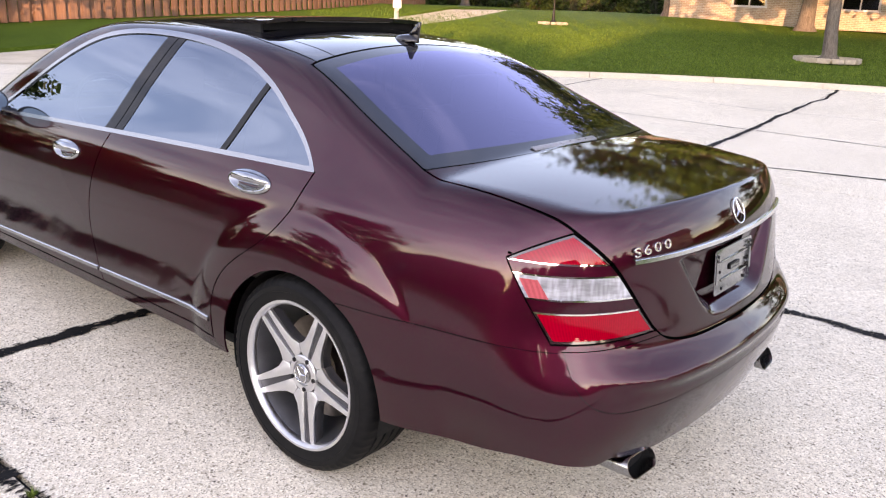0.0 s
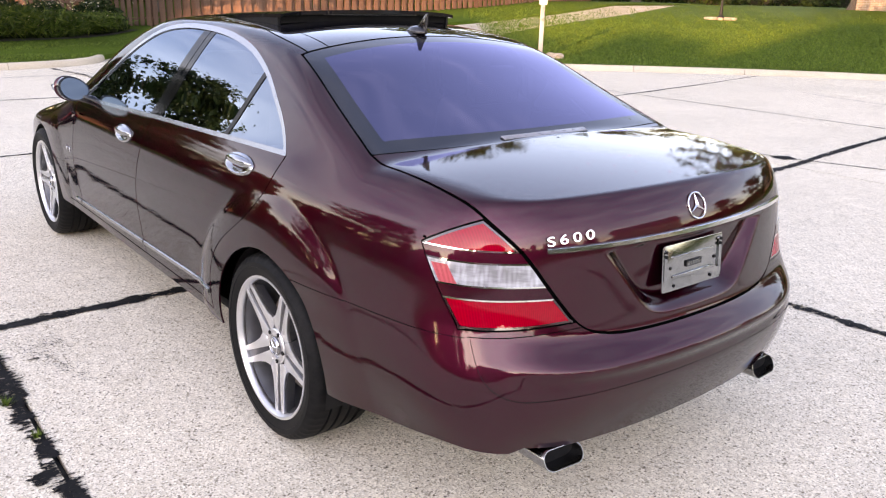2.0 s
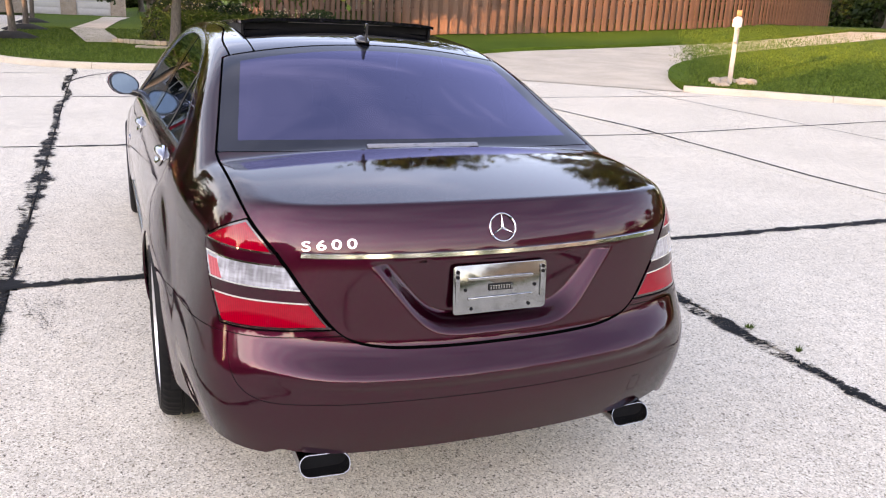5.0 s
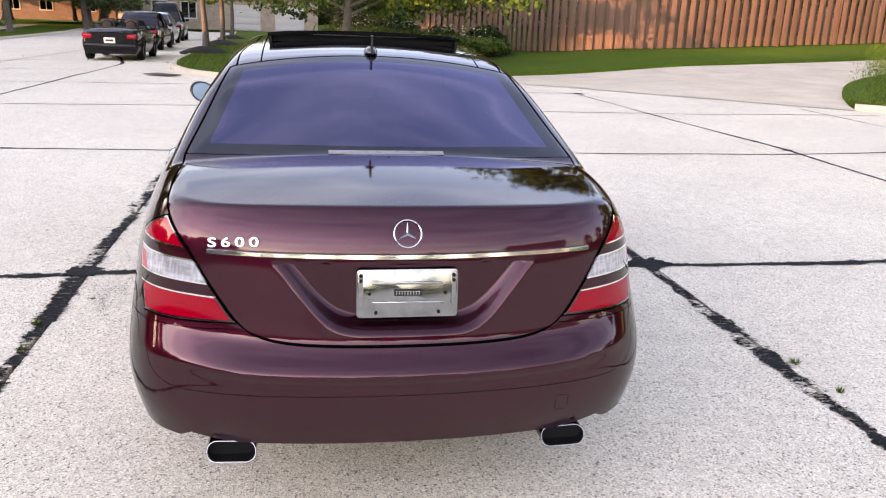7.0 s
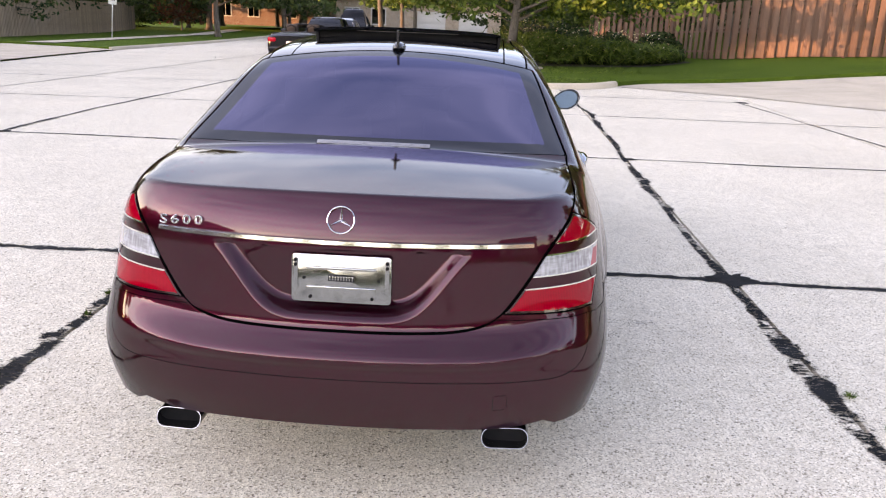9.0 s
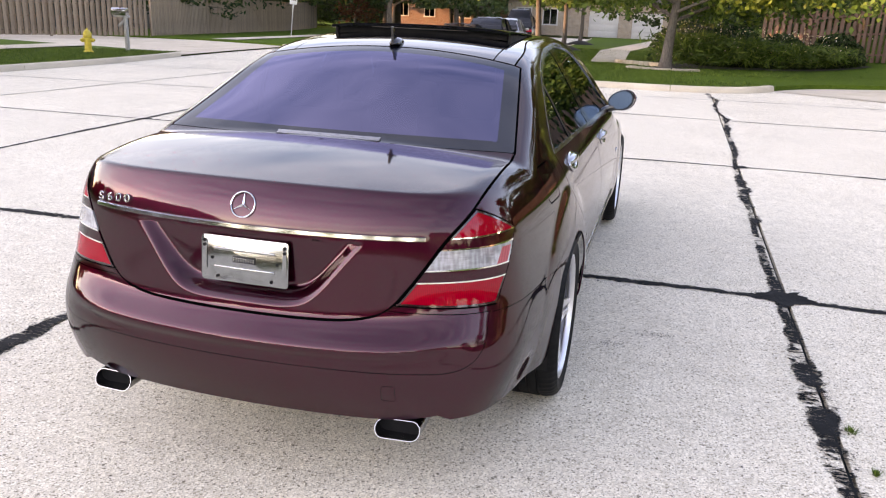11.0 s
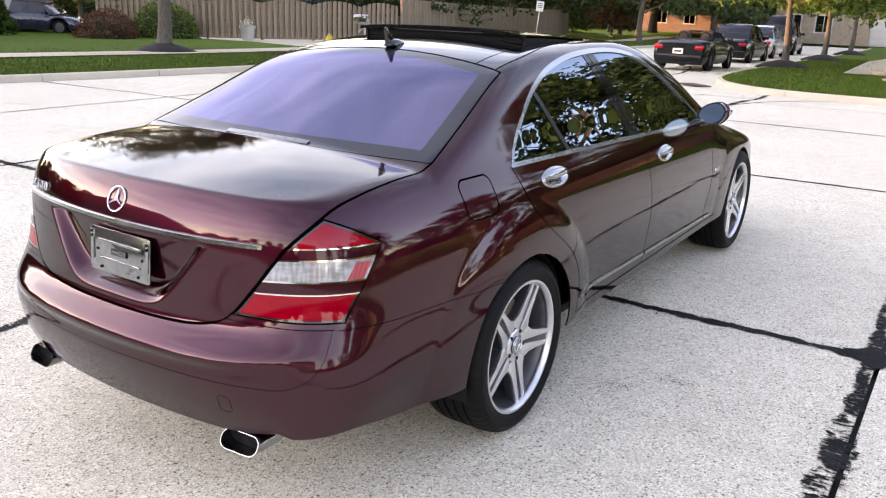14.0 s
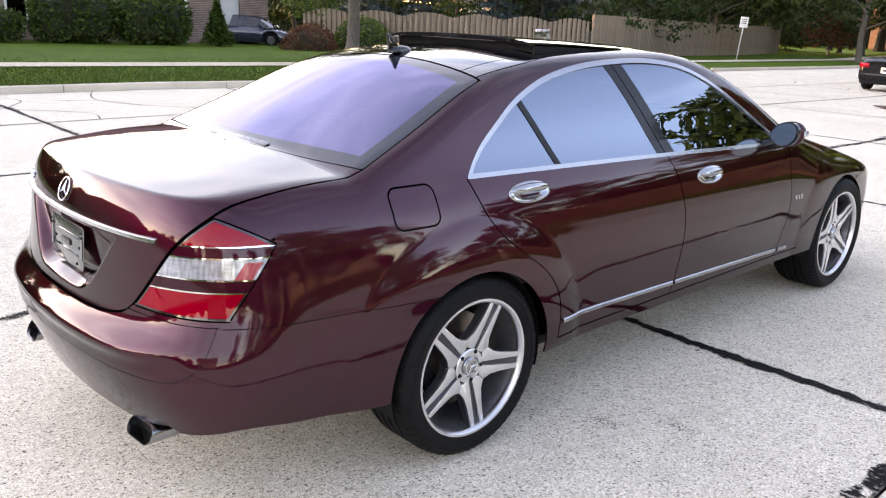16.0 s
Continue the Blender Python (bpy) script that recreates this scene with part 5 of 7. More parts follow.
def build_saloon():
    car = thing("saloon_car", "dark garnet metallic saloon parked with its sunroof raised", "car")
    pts, nor, g = build_body(car, None)
    made = {}
    for side in (1, -1):
        for name, mat, sink, label in (
            ("body_side", paint, 0, ""), ("rear_door", paint, 0, ""), ("front_door", paint, 0, ""), ("front_wing", paint, 0, ""), ("sill", paint, 0, ""),
            ("rear_door_window", glass_side, 0.005, "dark tinted side glass"), ("front_door_window", glass_side, 0.005, "tinted side glass"), ("quarter_window", glass_side, 0.005, "small tinted quarter glass"),
            ("window_trim", satin, -0.001, "bright aluminium window surround"), ("pillar_cover", pillar_black, 0.003, "gloss black pillar trim"), ("window_divider", satin_black, 0.002, "thin black window divider"),
            ("roof_rail", roof_glass, 0.001, "black roof edge panel"),
        ):
            made[name, side] = panel(name, pts, nor, g[name], mat, car, side, sink, 0.007, label)
        if side == 1:
            panel("fuel_flap", pts, nor, g["fuel_flap"], paint, made["body_side", 1], side)
            panel("fuel_flap_joint", pts, nor, g["fuel_seam"], gap_black, made["body_side", 1], side, 0.005, 0)
        else:
            panel("wing_skin", pts, nor, g["fuel_flap"] + g["fuel_seam"], paint, made["body_side", -1], side, 0, 0)
        lamp = panel("tail_lamp", pts, nor, g["lamp_red_low"], lens_red, car, side, 0.0, 0.012, "wraparound tail lamp with red and clear bands")
        for name, mat, label in (("lamp_red_top", lens_red, "red lens"), ("lamp_red_side", lens_pink, "red side lens"), ("lamp_clear", lens_clear, "clear reversing lens"), ("lamp_band", paint, "body-coloured band"), ("lamp_band_low", paint, "body-coloured band"), ("lamp_rim", lamp_edge, "dark border inside the lens"), ("lamp_trim", chrome, "thin bright line")):
            panel(name, pts, nor, g[name], mat, lamp, side, -0.0008 if name == "lamp_trim" else 0.0, 0.01, label)
    for name, mat, sink in (("rear_bumper", paint, 0), ("boot_lid", paint, 0), ("bonnet", paint, 0), ("front_bumper", paint, 0), ("rear_window", glass_rear, 0.002), ("rear_window_border", frit, 0.002), ("roof_panel", roof_glass, 0.001), ("windscreen", glass_side, 0.002)):
        made[name] = panel(name, pts, nor, g[name], mat, car, 0, sink)
    panel("shut_line", pts, nor, g["seam"], gap_black, car, 0, 0.006, 0, "rubber strip in the panel gaps, coloured black for their shade")
    panel("tow_cover_joint", pts, nor, g["tow_seam"], rubber, made["rear_bumper"], 1, 0.0015, 0)
    panel("bumper_skin", pts, nor, g["tow_seam"], paint, made["rear_bumper"], -1, 0, 0)
    panel("bumper_groove", pts, nor, g["groove"], rubber, made["rear_bumper"], 0, 0.0015, 0)

    # wheels and what lies behind them
    for y, x in ((0.0, 0.79), (3.165, 0.785)):
        for side in (1, -1):
            turn = 0 if side > 0 else math.pi
            build_wheel(car, Matrix.Translation((side * x, y, 0.35)) @ Matrix.Rotation(turn, 4, "Z") @ Matrix.Rotation(0.25 * y + 0.63, 4, "X"))
            bm = bmesh.new()
            n = 28
            rows = [[bm.verts.new((side * xx, y + 0.376 * math.cos(math.pi * k / n * 1.16 - 0.25), 0.345 + 0.376 * math.sin(math.pi * k / n * 1.16 - 0.25))) for k in range(n + 1)] for xx in (0.5, 0.895)]
            for k in range(n):
                bm.faces.new((rows[0][k], rows[0][k + 1], rows[1][k + 1], rows[1][k]))
            bm.faces.new(rows[0][::-1])
            part("wheel_liner", bm, dark_plastic, car)
    bm = bmesh.new()
    box(bm, (0, 1.5, 0.31), (1.06, 4.9, 0.06), None, 0.02)
    box(bm, (0, 1.58, 0.3), (1.62, 2.3, 0.05), None, 0.02)
    box(bm, (0, -0.7, 0.4), (1.0, 0.64, 0.04), None, 0.015)
    part("underbody", bm, dark_plastic, car)
    bm = bmesh.new()
    box(bm, (0, 2.5, 0.72), (1.5, 0.6, 0.5), None, 0.1)
    part("dashboard", bm, cabin_dark, car)
    part("parcel_shelf", bbox((0, -0.22, 0.92), (1.36, 0.6, 0.1), 0.02), cabin_dark, car)
    part("rear_bulkhead", bbox((0, 0.12, 0.7), (1.4, 0.1, 0.5), 0.03), cabin_dark, car)
    for x in (-0.37, 0.37):
        for y in (0.42, 1.62):
            bm = bmesh.new()
            box(bm, (x, y + 0.26, 0.56), (0.52, 0.52, 0.2), None, 0.06)
            box(bm, (x, y - 0.03, 0.86), (0.5, 0.16, 0.6), Matrix.Rotation(radians(14), 4, "X"), 0.06)
            seat = part("seat", bm, leather, car, "grey leather seat")
            part("headrest", bbox((x, y - 0.13, 1.2), (0.27, 0.09, 0.17), 0.035), leather, seat)
    bm = lathe([(0.17, 0), (0.182, 0.012), (0.194, 0), (0.182, -0.012)], 32, "y", close=True)
    bm.transform(Matrix.Translation((-0.37, 2.12, 0.98)) @ Matrix.Rotation(radians(-22), 4, "X"))
    box(bm, (-0.37, 2.15, 0.96), (0.34, 0.03, 0.05), None, 0.01)
    part("steering_wheel", bm, leather, car)
    part("high_brake_lamp", bbox((0, -0.425, float(top_z(0, -0.425)) - 0.0015), (0.42, 0.024, 0.004), 0.0012, Matrix.Rotation(radians(24), 4, "X")), lamp_bar, car, "slim pale high-level brake lamp at the foot of the rear glass")

    # bright strips
    for side in (1, -1):
        for name, y0, y1, host in (("rear_door", 0.465, 1.296, 0), ("front_door", 1.316, 2.322, 0), ("front_wing", 2.348, 2.45, 0)):
            ys = np.linspace(y0, y1, 24)
            zs = 0.432 - (ys - 0.45) * 0.02
            moulding("door_strip", np.stack([side_x(ys, zs), ys, zs], -1), 0.011, 0.008, satin, made[name, side], side < 0)
    xs = np.linspace(-0.575, 0.575, 49)
    moulding("boot_strip", np.stack([xs, rear_y(np.abs(xs), xs * 0 + 0.927), xs * 0 + 0.927], -1), 0.0095, 0.010, bright_trim, made["boot_lid"])

    # door handles
    for side in (1, -1):
        for y, z, door in ((0.315, 0.963, "rear_door"), (1.59, 0.893, "front_door")):
            m = at_body(y, z, side)
            bm = bmesh.new()
            bmesh.ops.create_uvsphere(bm, u_segments=40, v_segments=20, radius=1)
            for v in bm.verts:
                x, n, u = v.co
                v.co = (0.116 * x, 0.016 * n + 0.002 if n > 0 else 0.002, 0.043 * u)
                v.co.y -= 0.024 * max(0.0, 1 - (x * x + (u * 1.25 + 0.12) ** 2) * 1.35)
            bm.transform(m)
            h = part("door_handle", bm, handle_chrome, made[door, side], "oval chrome pull handle in a bowl")
            bm = bmesh.new()
            bmesh.ops.create_uvsphere(bm, u_segments=32, v_segments=14, radius=1)
            for v in bm.verts:
                x, n, u = v.co
                v.co = (0.112 * x, 0.027 * max(n, -0.2) + 0.006 * (1 - x * x), 0.0215 * u + 0.011)
            bm.transform(m)
            part("grip", bm, handle_chrome, h)
            # black plate stands in for the shade low in the bowl
            bm = bbox((0, -0.004, -0.024), (0.1, 0.01, 0.022), 0.004)
            bm.transform(m)
            part("bowl_shadow_plate", bm, gloss_black, h)

    # mirrors
    for side in (1, -1):
        bm = bmesh.new()
        bmesh.ops.create_uvsphere(bm, u_segments=36, v_segments=24, radius=1)
        for v in bm.verts:
            x, y, z = v.co
            w = 1 + 0.12 * x
            v.co = (0.088 * x, (0.08 if y > 0 else 0.03) * y, 0.067 * z * w + 0.012 * x)
        c = Matrix.Translation((side * 0.938, 2.215, 1.046))
        flip = Matrix.Diagonal((side, 1, 1, 1))
        bm.transform(c @ flip)
        bmesh.ops.recalc_face_normals(bm, faces=bm.faces)
        mir = part("door_mirror", bm, paint, car, "garnet mirror housing with black rim")
        for nm, sc, y0, mat in (("mirror_rim", 1.0, -0.031, gloss_black), ("mirror_glass", 0.88, -0.0365, mirror_silver)):
            bm = bmesh.new()
            ring = []
            for k in range(40):
                a = 2 * math.pi * k / 40
                x, z = math.cos(a), math.sin(a)
                ring.append((0.0855 * sc * x, 0.064 * sc * z * (1 + 0.12 * x) + 0.012 * x))
            f = bm.faces.new([bm.verts.new((x, y0, z)) for x, z in ring])
            r = bmesh.ops.extrude_face_region(bm, geom=[f])
            bmesh.ops.translate(bm, vec=(0, 0.02, 0), verts=[v for v in r["geom"] if isinstance(v, bmesh.types.BMVert)])
            bmesh.ops.recalc_face_normals(bm, faces=bm.faces)
            bm.transform(c @ flip @ Matrix.Rotation(radians(-13), 4, "Z") @ Matrix.Rotation(radians(-4), 4, "X"))
            bmesh.ops.recalc_face_normals(bm, faces=bm.faces)
            part(nm, bm, mat, mir)
        part("mirror_foot", bbox((side * 0.85, 2.22, 0.985), (0.14, 0.07, 0.045), 0.015, Matrix.Rotation(radians(-18 * side), 4, "Y")), gloss_black, mir)
        part("turn_signal", bbox((side * 1.021, 2.235, 1.058), (0.018, 0.05, 0.03), 0.007), lens_clear, mir)
        m = at_body(2.52, 0.66, side)
        flipx = Matrix(((side, 0, 0, 0), (0, 0, 1, 0.002), (0, 1, 0, 0), (0, 0, 0, 1)))
        lettering("wing_badge", "V12", 0.034, 0.0015, chrome, made["front_wing", side], m @ flipx, 1.3)

    # badges
    lettering("model_badge", "S600", 0.038, 0.0025, bright_trim, made["boot_lid"], at_rear(-0.501, 0.957) @ Matrix.Translation((0, -0.0125, 0.002)), 1.56)
    bm = emblem(0.0405, 0.0024, 0.007)
    m = at_rear(0, 0.992) @ Matrix(((1, 0, 0, 0), (0, 0, 1, 0), (0, -1, 0, 0.003), (0, 0, 0, 1)))
    bm.transform(m)
    bmesh.ops.recalc_face_normals(bm, faces=bm.faces)
    part("boot_emblem", bm, chrome, made["boot_lid"], "chrome ring with three rays")
    part("boot_nozzle", bbox((0, -0.485, 1.107), (0.013, 0.012, 0.012), 0.004), dark_plastic, made["boot_lid"])

    # blank plate carrier
    tilt = Matrix.Translation((0.003, -1.093, 0.811)) @ Matrix.Rotation(radians(-5), 4, "X")
    bm = prism(rounded(0.152, 0.0735, 0.012), 0.003, None, 0.0008)
    bm.transform(tilt)
    plate = part("plate_carrier", bm, steel, made["boot_lid"], "blank brushed steel number plate carrier")
    for z in (-0.028, 0.032):
        bm = bbox((0, -0.0025, z), (0.212, 0.006, 0.009), 0.0025)
        bm.transform(tilt)
        part("pressed_rib", bm, steel, plate)
    for x in (-0.139, 0.139):
        bm = prism(rounded(0.0065, 0.05, 0.006), 0.0035)
        bm.transform(tilt @ Matrix.Translation((x, -0.003, 0.012)))
        part("pressed_slot", bm, steel, plate)
        for xx, z in ((x, 0.055), (x, 0.04), (x * 0.82, 0.0), (x * 0.68, -0.058)):
            bm = lathe([(0, 0), (0.0052, 0), (0.0052, 0.002), (0, 0.002)], 12, "y")
            bm.transform(tilt @ Matrix.Translation((xx, -0.0066 if abs(xx) > 0.13 else -0.0024, z)))
            part("bolt_hole", bm, rubber, plate)
    bm = bbox((0, -0.003, 0.003), (0.08, 0.005, 0.02), 0.002)
    bm.transform(tilt)
    slot = part("centre_slot", bm, dark_plastic, plate)
    for k in range(9):
        bm = bbox((-0.034 + k * 0.0085, -0.006, 0.003), (0.0045, 0.003, 0.013), 0.001)
        bm.transform(tilt)
        part("slot_rib", bm, steel, slot)

    # tail pipes
    for side in (1, -1):
        o = rounded(0.075, 0.0345, 0.031, 8)
        i = rounded(0.0715, 0.0313, 0.0285, 8)
        bm = bmesh.new()
        rows = []
        for ring, y in ((o, -1.0), (o, -1.106), ([(x * 0.985, z * 0.985) for x, z in o], -1.112), (i, -1.112), (i, -1.02)):
            rows.append([bm.verts.new((side * 0.524 + x, y + (0.018 * z / 0.04 + 0.07 * x * side if y < -1.05 else 0) + 0.016, 0.312 + z * 0.84)) for x, z in ring])
        for a, b in zip(rows, rows[1:]):
            for k in range(len(a)):
                bm.faces.new((a[k], a[(k + 1) % len(a)], b[(k + 1) % len(a)], b[k]))
        bmesh.ops.recalc_face_normals(bm, faces=bm.faces)
        pipe = part("tail_pipe", bm, pipe_metal, car, "rectangular polished tail pipe")
        # a black plug stands in for the darkness inside the pipe
        bm = prism(i, 0.01)
        bm.transform(Matrix.Translation((side * 0.524, -1.062, 0.312)) @ Matrix.Diagonal((1, 1, 0.84, 1)))
        part("pipe_core", bm, rubber, pipe)

    # aerial and sunroof
    bm = bmesh.new()
    bmesh.ops.create_uvsphere(bm, u_segments=24, v_segments=16, radius=1)
    for v in bm.verts:
        x, y, z = v.co
        v.co = (0.03 * x, 0.066 * y, 0.027 * max(z, -0.1))
    bm.transform(Matrix.Translation((0, 0.372, float(top_z(0, 0.372)))))
    fin = part("aerial_base", bm, gloss_black, car)
    bm = prism([(-0.035, 0), (0.045, 0), (0.02, 0.03), (-0.035, 0.084), (-0.046, 0.083), (-0.036, 0.035)], 0.012, Matrix.Rotation(radians(90), 4, "Z") @ Matrix.Translation((0, -0.006, 0)), 0.004)
    bm.transform(Matrix.Translation((0, 0.342, float(top_z(0, 0.342)))))
    part("aerial_fin", bm, gloss_black, fin)
    bm = bmesh.new()
    nx, ny = 24, 16
    rise = lambda y: 0.044 * ((1.37 - y) / 0.67) ** 1.2 + 0.003
    grid = []
    for layer in (0.0, -0.014):
        rows = []
        for i in range(nx + 1):
            x = -0.462 + 0.92 * i / nx
            fall = 0.006 * max(0.0, abs(x) - 0.4) / 0.06
            rows.append([bm.verts.new((x, y, float(top_z(x * 0.8, y)) + rise(y) + layer - fall)) for y in [0.7 + 0.665 * j / ny for j in range(ny + 1)]])
        grid.append(rows)
    for rows in grid:
        for i in range(nx):
            for j in range(ny):
                bm.faces.new((rows[i][j], rows[i + 1][j], rows[i + 1][j + 1], rows[i][j + 1]))
    edge = [(i, 0) for i in range(nx)] + [(nx, j) for j in range(ny)] + [(i, ny) for i in range(nx, 0, -1)] + [(0, j) for j in range(ny, 0, -1)]
    for (a, b), (c, d) in zip(edge, edge[1:] + edge[:1]):
        bm.faces.new((grid[0][a][b], grid[0][c][d], grid[1][c][d], grid[1][a][b]))
    bmesh.ops.recalc_face_normals(bm, faces=bm.faces)
    roof = part("sunroof", bm, roof_glass, car, "black glass sunroof panel raised above the roof")
    for name, w, y0, mat in (("wind_net", 0.44, 0.745, rubber), ("sunroof_frame", 0.452, 0.715, gloss_black)):
        bm = bmesh.new()
        low = 0.0 if name == "wind_net" else 0.032
        rows = [[bm.verts.new((x, y0 + dy, float(top_z(x * 0.8, y0)) - 0.004 + h)) for x in np.linspace(-w, w, 21)] for dy, h in ((0, low), (0, 0.04), (0.02, 0.04), (0.02, low))]
        for a, b in zip(rows, rows[1:] + rows[:1]):
            for k in range(20):
                bm.faces.new((a[k], a[k + 1], b[k + 1], b[k]))
        for k in (0, 20):
            bm.faces.new([r[k] for r in rows])
        bmesh.ops.recalc_face_normals(bm, faces=bm.faces)
        part(name, bm, mat, roof)
    part("sunroof_rail", bbox((0, 0.712, float(top_z(0, 0.712)) + 0.024), (0.5, 0.004, 0.003), 0.001), alloy_grey, roof)
    for x in (-0.452, 0.452):
        z0 = [(y, float(top_z(0.36, y)) - 0.01, float(top_z(0.36, y)) + rise(y) - 0.012) for y in (0.74, 0.95, 1.15, 1.33)]
        bm = bmesh.new()
        rows = [[bm.verts.new((x + dx, y, z)) for y, a, b in z0 for z in (a, b)] for dx in (-0.006, 0.006)]
        for r in rows:
            for k in range(0, 6, 2):
                bm.faces.new((r[k], r[k + 2], r[k + 3], r[k + 1]))
        for k in range(0, 6, 2):
            for q in (k, k + 1):
                bm.faces.new((rows[0][q], rows[0][q + 2], rows[1][q + 2], rows[1][q]))
        for k in (0, 6):
            bm.faces.new((rows[0][k], rows[0][k + 1], rows[1][k + 1], rows[1][k]))
        bmesh.ops.recalc_face_normals(bm, faces=bm.faces)
        part("sunroof_arm", bm, dark_plastic, roof)
    return car


saloon = build_saloon()

# ---- plants ----
def quads(name, c, size, mat, parent=None, rng=None, up=0.35, shape=(1.0, 0.55), kind=""):
    """Many small leaves: a quad at each place, turned at random."""
    n = len(c)
    d = rng.normal(size=(n, 3))
    d[:, 2] = d[:, 2] * 0.8 + up * -0.6
    d /= np.linalg.norm(d, axis=1, keepdims=True)
    e = np.cross(d, rng.normal(size=(n, 3)))
    e /= np.linalg.norm(e, axis=1, keepdims=True)
    s = (size * (0.6 + 0.8 * rng.random(n)))[:, None]
    a, b = d * s * shape[0], e * s * shape[1]
    nrm = np.cross(d, e) * s * 0.12
    v = np.stack([c - a * 0.5, c + b * 0.5 + nrm, c + a * 0.5, c - b * 0.5 + nrm], 1).reshape(-1, 3)
    me = bpy.data.meshes.new(name)
    me.vertices.add(4 * n)
    me.vertices.foreach_set("co", v.ravel())
    me.loops.add(4 * n)
    me.loops.foreach_set("vertex_index", np.arange(4 * n))
    me.polygons.add(n)
    me.polygons.foreach_set("loop_start", np.arange(n) * 4)
    me.polygons.foreach_set("loop_total", np.full(n, 4))
    me.update(calc_edges=True)
    me.validate()
    me.materials.append(mat)
    ob = new(name, me)
    ob.parent = parent
    if kind:
        tagged(ob, kind=kind)
    return ob


def tree(m, h, base, spread, leaves, label, seed, n=9000, size=0.16, trunk_r=0.15, mat=None, lean=(0, 0), flare=1.0):
    """Tapered trunk with limbs, and a crown of leafy clumps with gaps. base: height of the lowest leaves."""
    rng = np.random.default_rng(seed)
    t = thing("tree", label, "tree", m)
    zs = np.linspace(0, h * 0.86, 12)
    pts = [(lean[0] * z + 0.05 * math.sin(z * 1.3 + seed), lean[1] * z + 0.05 * math.cos(z * 1.1 + seed), z) for z in zs]
    tp = [max(0.1, 1 - 0.85 * z / (h * 0.86)) for z in zs]
    tp[0] *= 1.5 * flare
    pts.insert(1, (pts[0][0], pts[0][1], 0.22))
    tp.insert(1, 1.08)
    trunk = part("trunk", tube(pts, trunk_r, 12, tp), mat or bark, t)
    cl = []
    for k in range(26):
        u = k / 25
        z0 = base * 0.85 + (h * 0.82 - base * 0.85) * u
        a = k * 2.4 + rng.normal(0, 0.3)
        reach = spread * (1.0 - 0.72 * u**1.6) * (0.75 + 0.4 * rng.random())
        o = Vector((lean[0] * z0, lean[1] * z0, z0))
        tip = o + Vector((math.cos(a) * reach, math.sin(a) * reach, reach * (0.12 + 0.5 * u) + rng.normal(0, 0.15)))
        midp = o.lerp(tip, 0.5) + Vector((0, 0, 0.12 * reach))
        part("limb", tube([o, o.lerp(midp, 0.5) + Vector((0, 0, 0.03)), midp, tip], trunk_r * 0.34 * (1 - 0.6 * u), 6, [1, 0.8, 0.55, 0.12]), mat or bark, trunk)
        for s in np.linspace(0.4, 1.08, 7):
            p = o.lerp(tip, s)
            for _ in range(2):
                cl.append((p.x + rng.normal(0, 0.32 * spread / 3), p.y + rng.normal(0, 0.32 * spread / 3), p.z + rng.normal(0.05, 0.28)))
    cl = np.array(cl)
    # a few outer clumps break the outline
    w = rng.random(len(cl)) + 0.3
    pick = rng.choice(len(cl), n, p=w / w.sum())
    r = np.abs(rng.normal(0, 1, (n, 1))) ** 0.8
    d = rng.normal(size=(n, 3))
    d /= np.linalg.norm(d, axis=1, keepdims=True)
    c = cl[pick] + d * r * np.array((0.3, 0.3, 0.2)) * spread / 2.6
    c = c[c[:, 2] > base - 0.35]
    quads("crown", c, size, leaves, t, rng)
    return t


def spruce(m, h, r, leaves, label, seed, n=7000):
    rng = np.random.default_rng(seed)
    t = thing("conifer", label, "tree", m)
    part("trunk", tube([(0, 0, 0), (0, 0, h * 0.5), (0, 0, h)], 0.16, 8, [1, 0.6, 0.08]), bark, t)
    z = rng.random(n) ** 1.25
    tier = np.round(z * 13) / 13 + rng.normal(0, 0.012, n)
    a = rng.random(n) * 2 * math.pi
    rad = r * (1 - tier) * (0.25 + 0.75 * np.sqrt(rng.random(n))) * (0.82 + 0.22 * np.sin(a * 7 + tier * 40))
    c = np.stack([rad * np.cos(a), rad * np.sin(a), 0.25 + tier * (h - 0.3) - 0.18 * rad], -1)
    quads("crown", c, 0.28, leaves, t, rng, shape=(1.0, 0.3))
    return t


def shrub(m, sx, sy, sz, leaves, label, seed, n=3500, size=0.09, square=2.0, name="shrub"):
    """A clipped or loose bush: leaves over a solid core darkened for inner shade."""
    rng = np.random.default_rng(seed)
    t = thing(name, label, "shrub", m)
    d = rng.normal(size=(n, 3))
    d /= (np.abs(d) ** square).sum(1, keepdims=True) ** (1 / square)
    d[:, 2] = np.abs(d[:, 2]) if square < 3 else d[:, 2]
    c = d * (0.82 + 0.2 * rng.random((n, 1))) * np.array((sx, sy, sz if square < 3 else sz / 2))
    c += rng.normal(0, 0.03, c.shape)
    if square >= 3:
        c[:, 2] += sz / 2
    quads("foliage", c, size, leaves, t, rng)
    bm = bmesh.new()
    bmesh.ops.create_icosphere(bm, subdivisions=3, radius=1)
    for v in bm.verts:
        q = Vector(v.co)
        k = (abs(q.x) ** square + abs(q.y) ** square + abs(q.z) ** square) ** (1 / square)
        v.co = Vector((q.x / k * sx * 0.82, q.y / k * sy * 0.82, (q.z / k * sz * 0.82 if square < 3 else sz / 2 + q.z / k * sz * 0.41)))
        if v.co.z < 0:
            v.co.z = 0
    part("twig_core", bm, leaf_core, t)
    return t


def at(x, y, turn=0.0, s=1.0, lift=0.115):
    return Matrix.Translation((x, y, float(land(x, y)) + lift)) @ Matrix.Rotation(turn, 4, "Z") @ Matrix.Scale(s, 4)


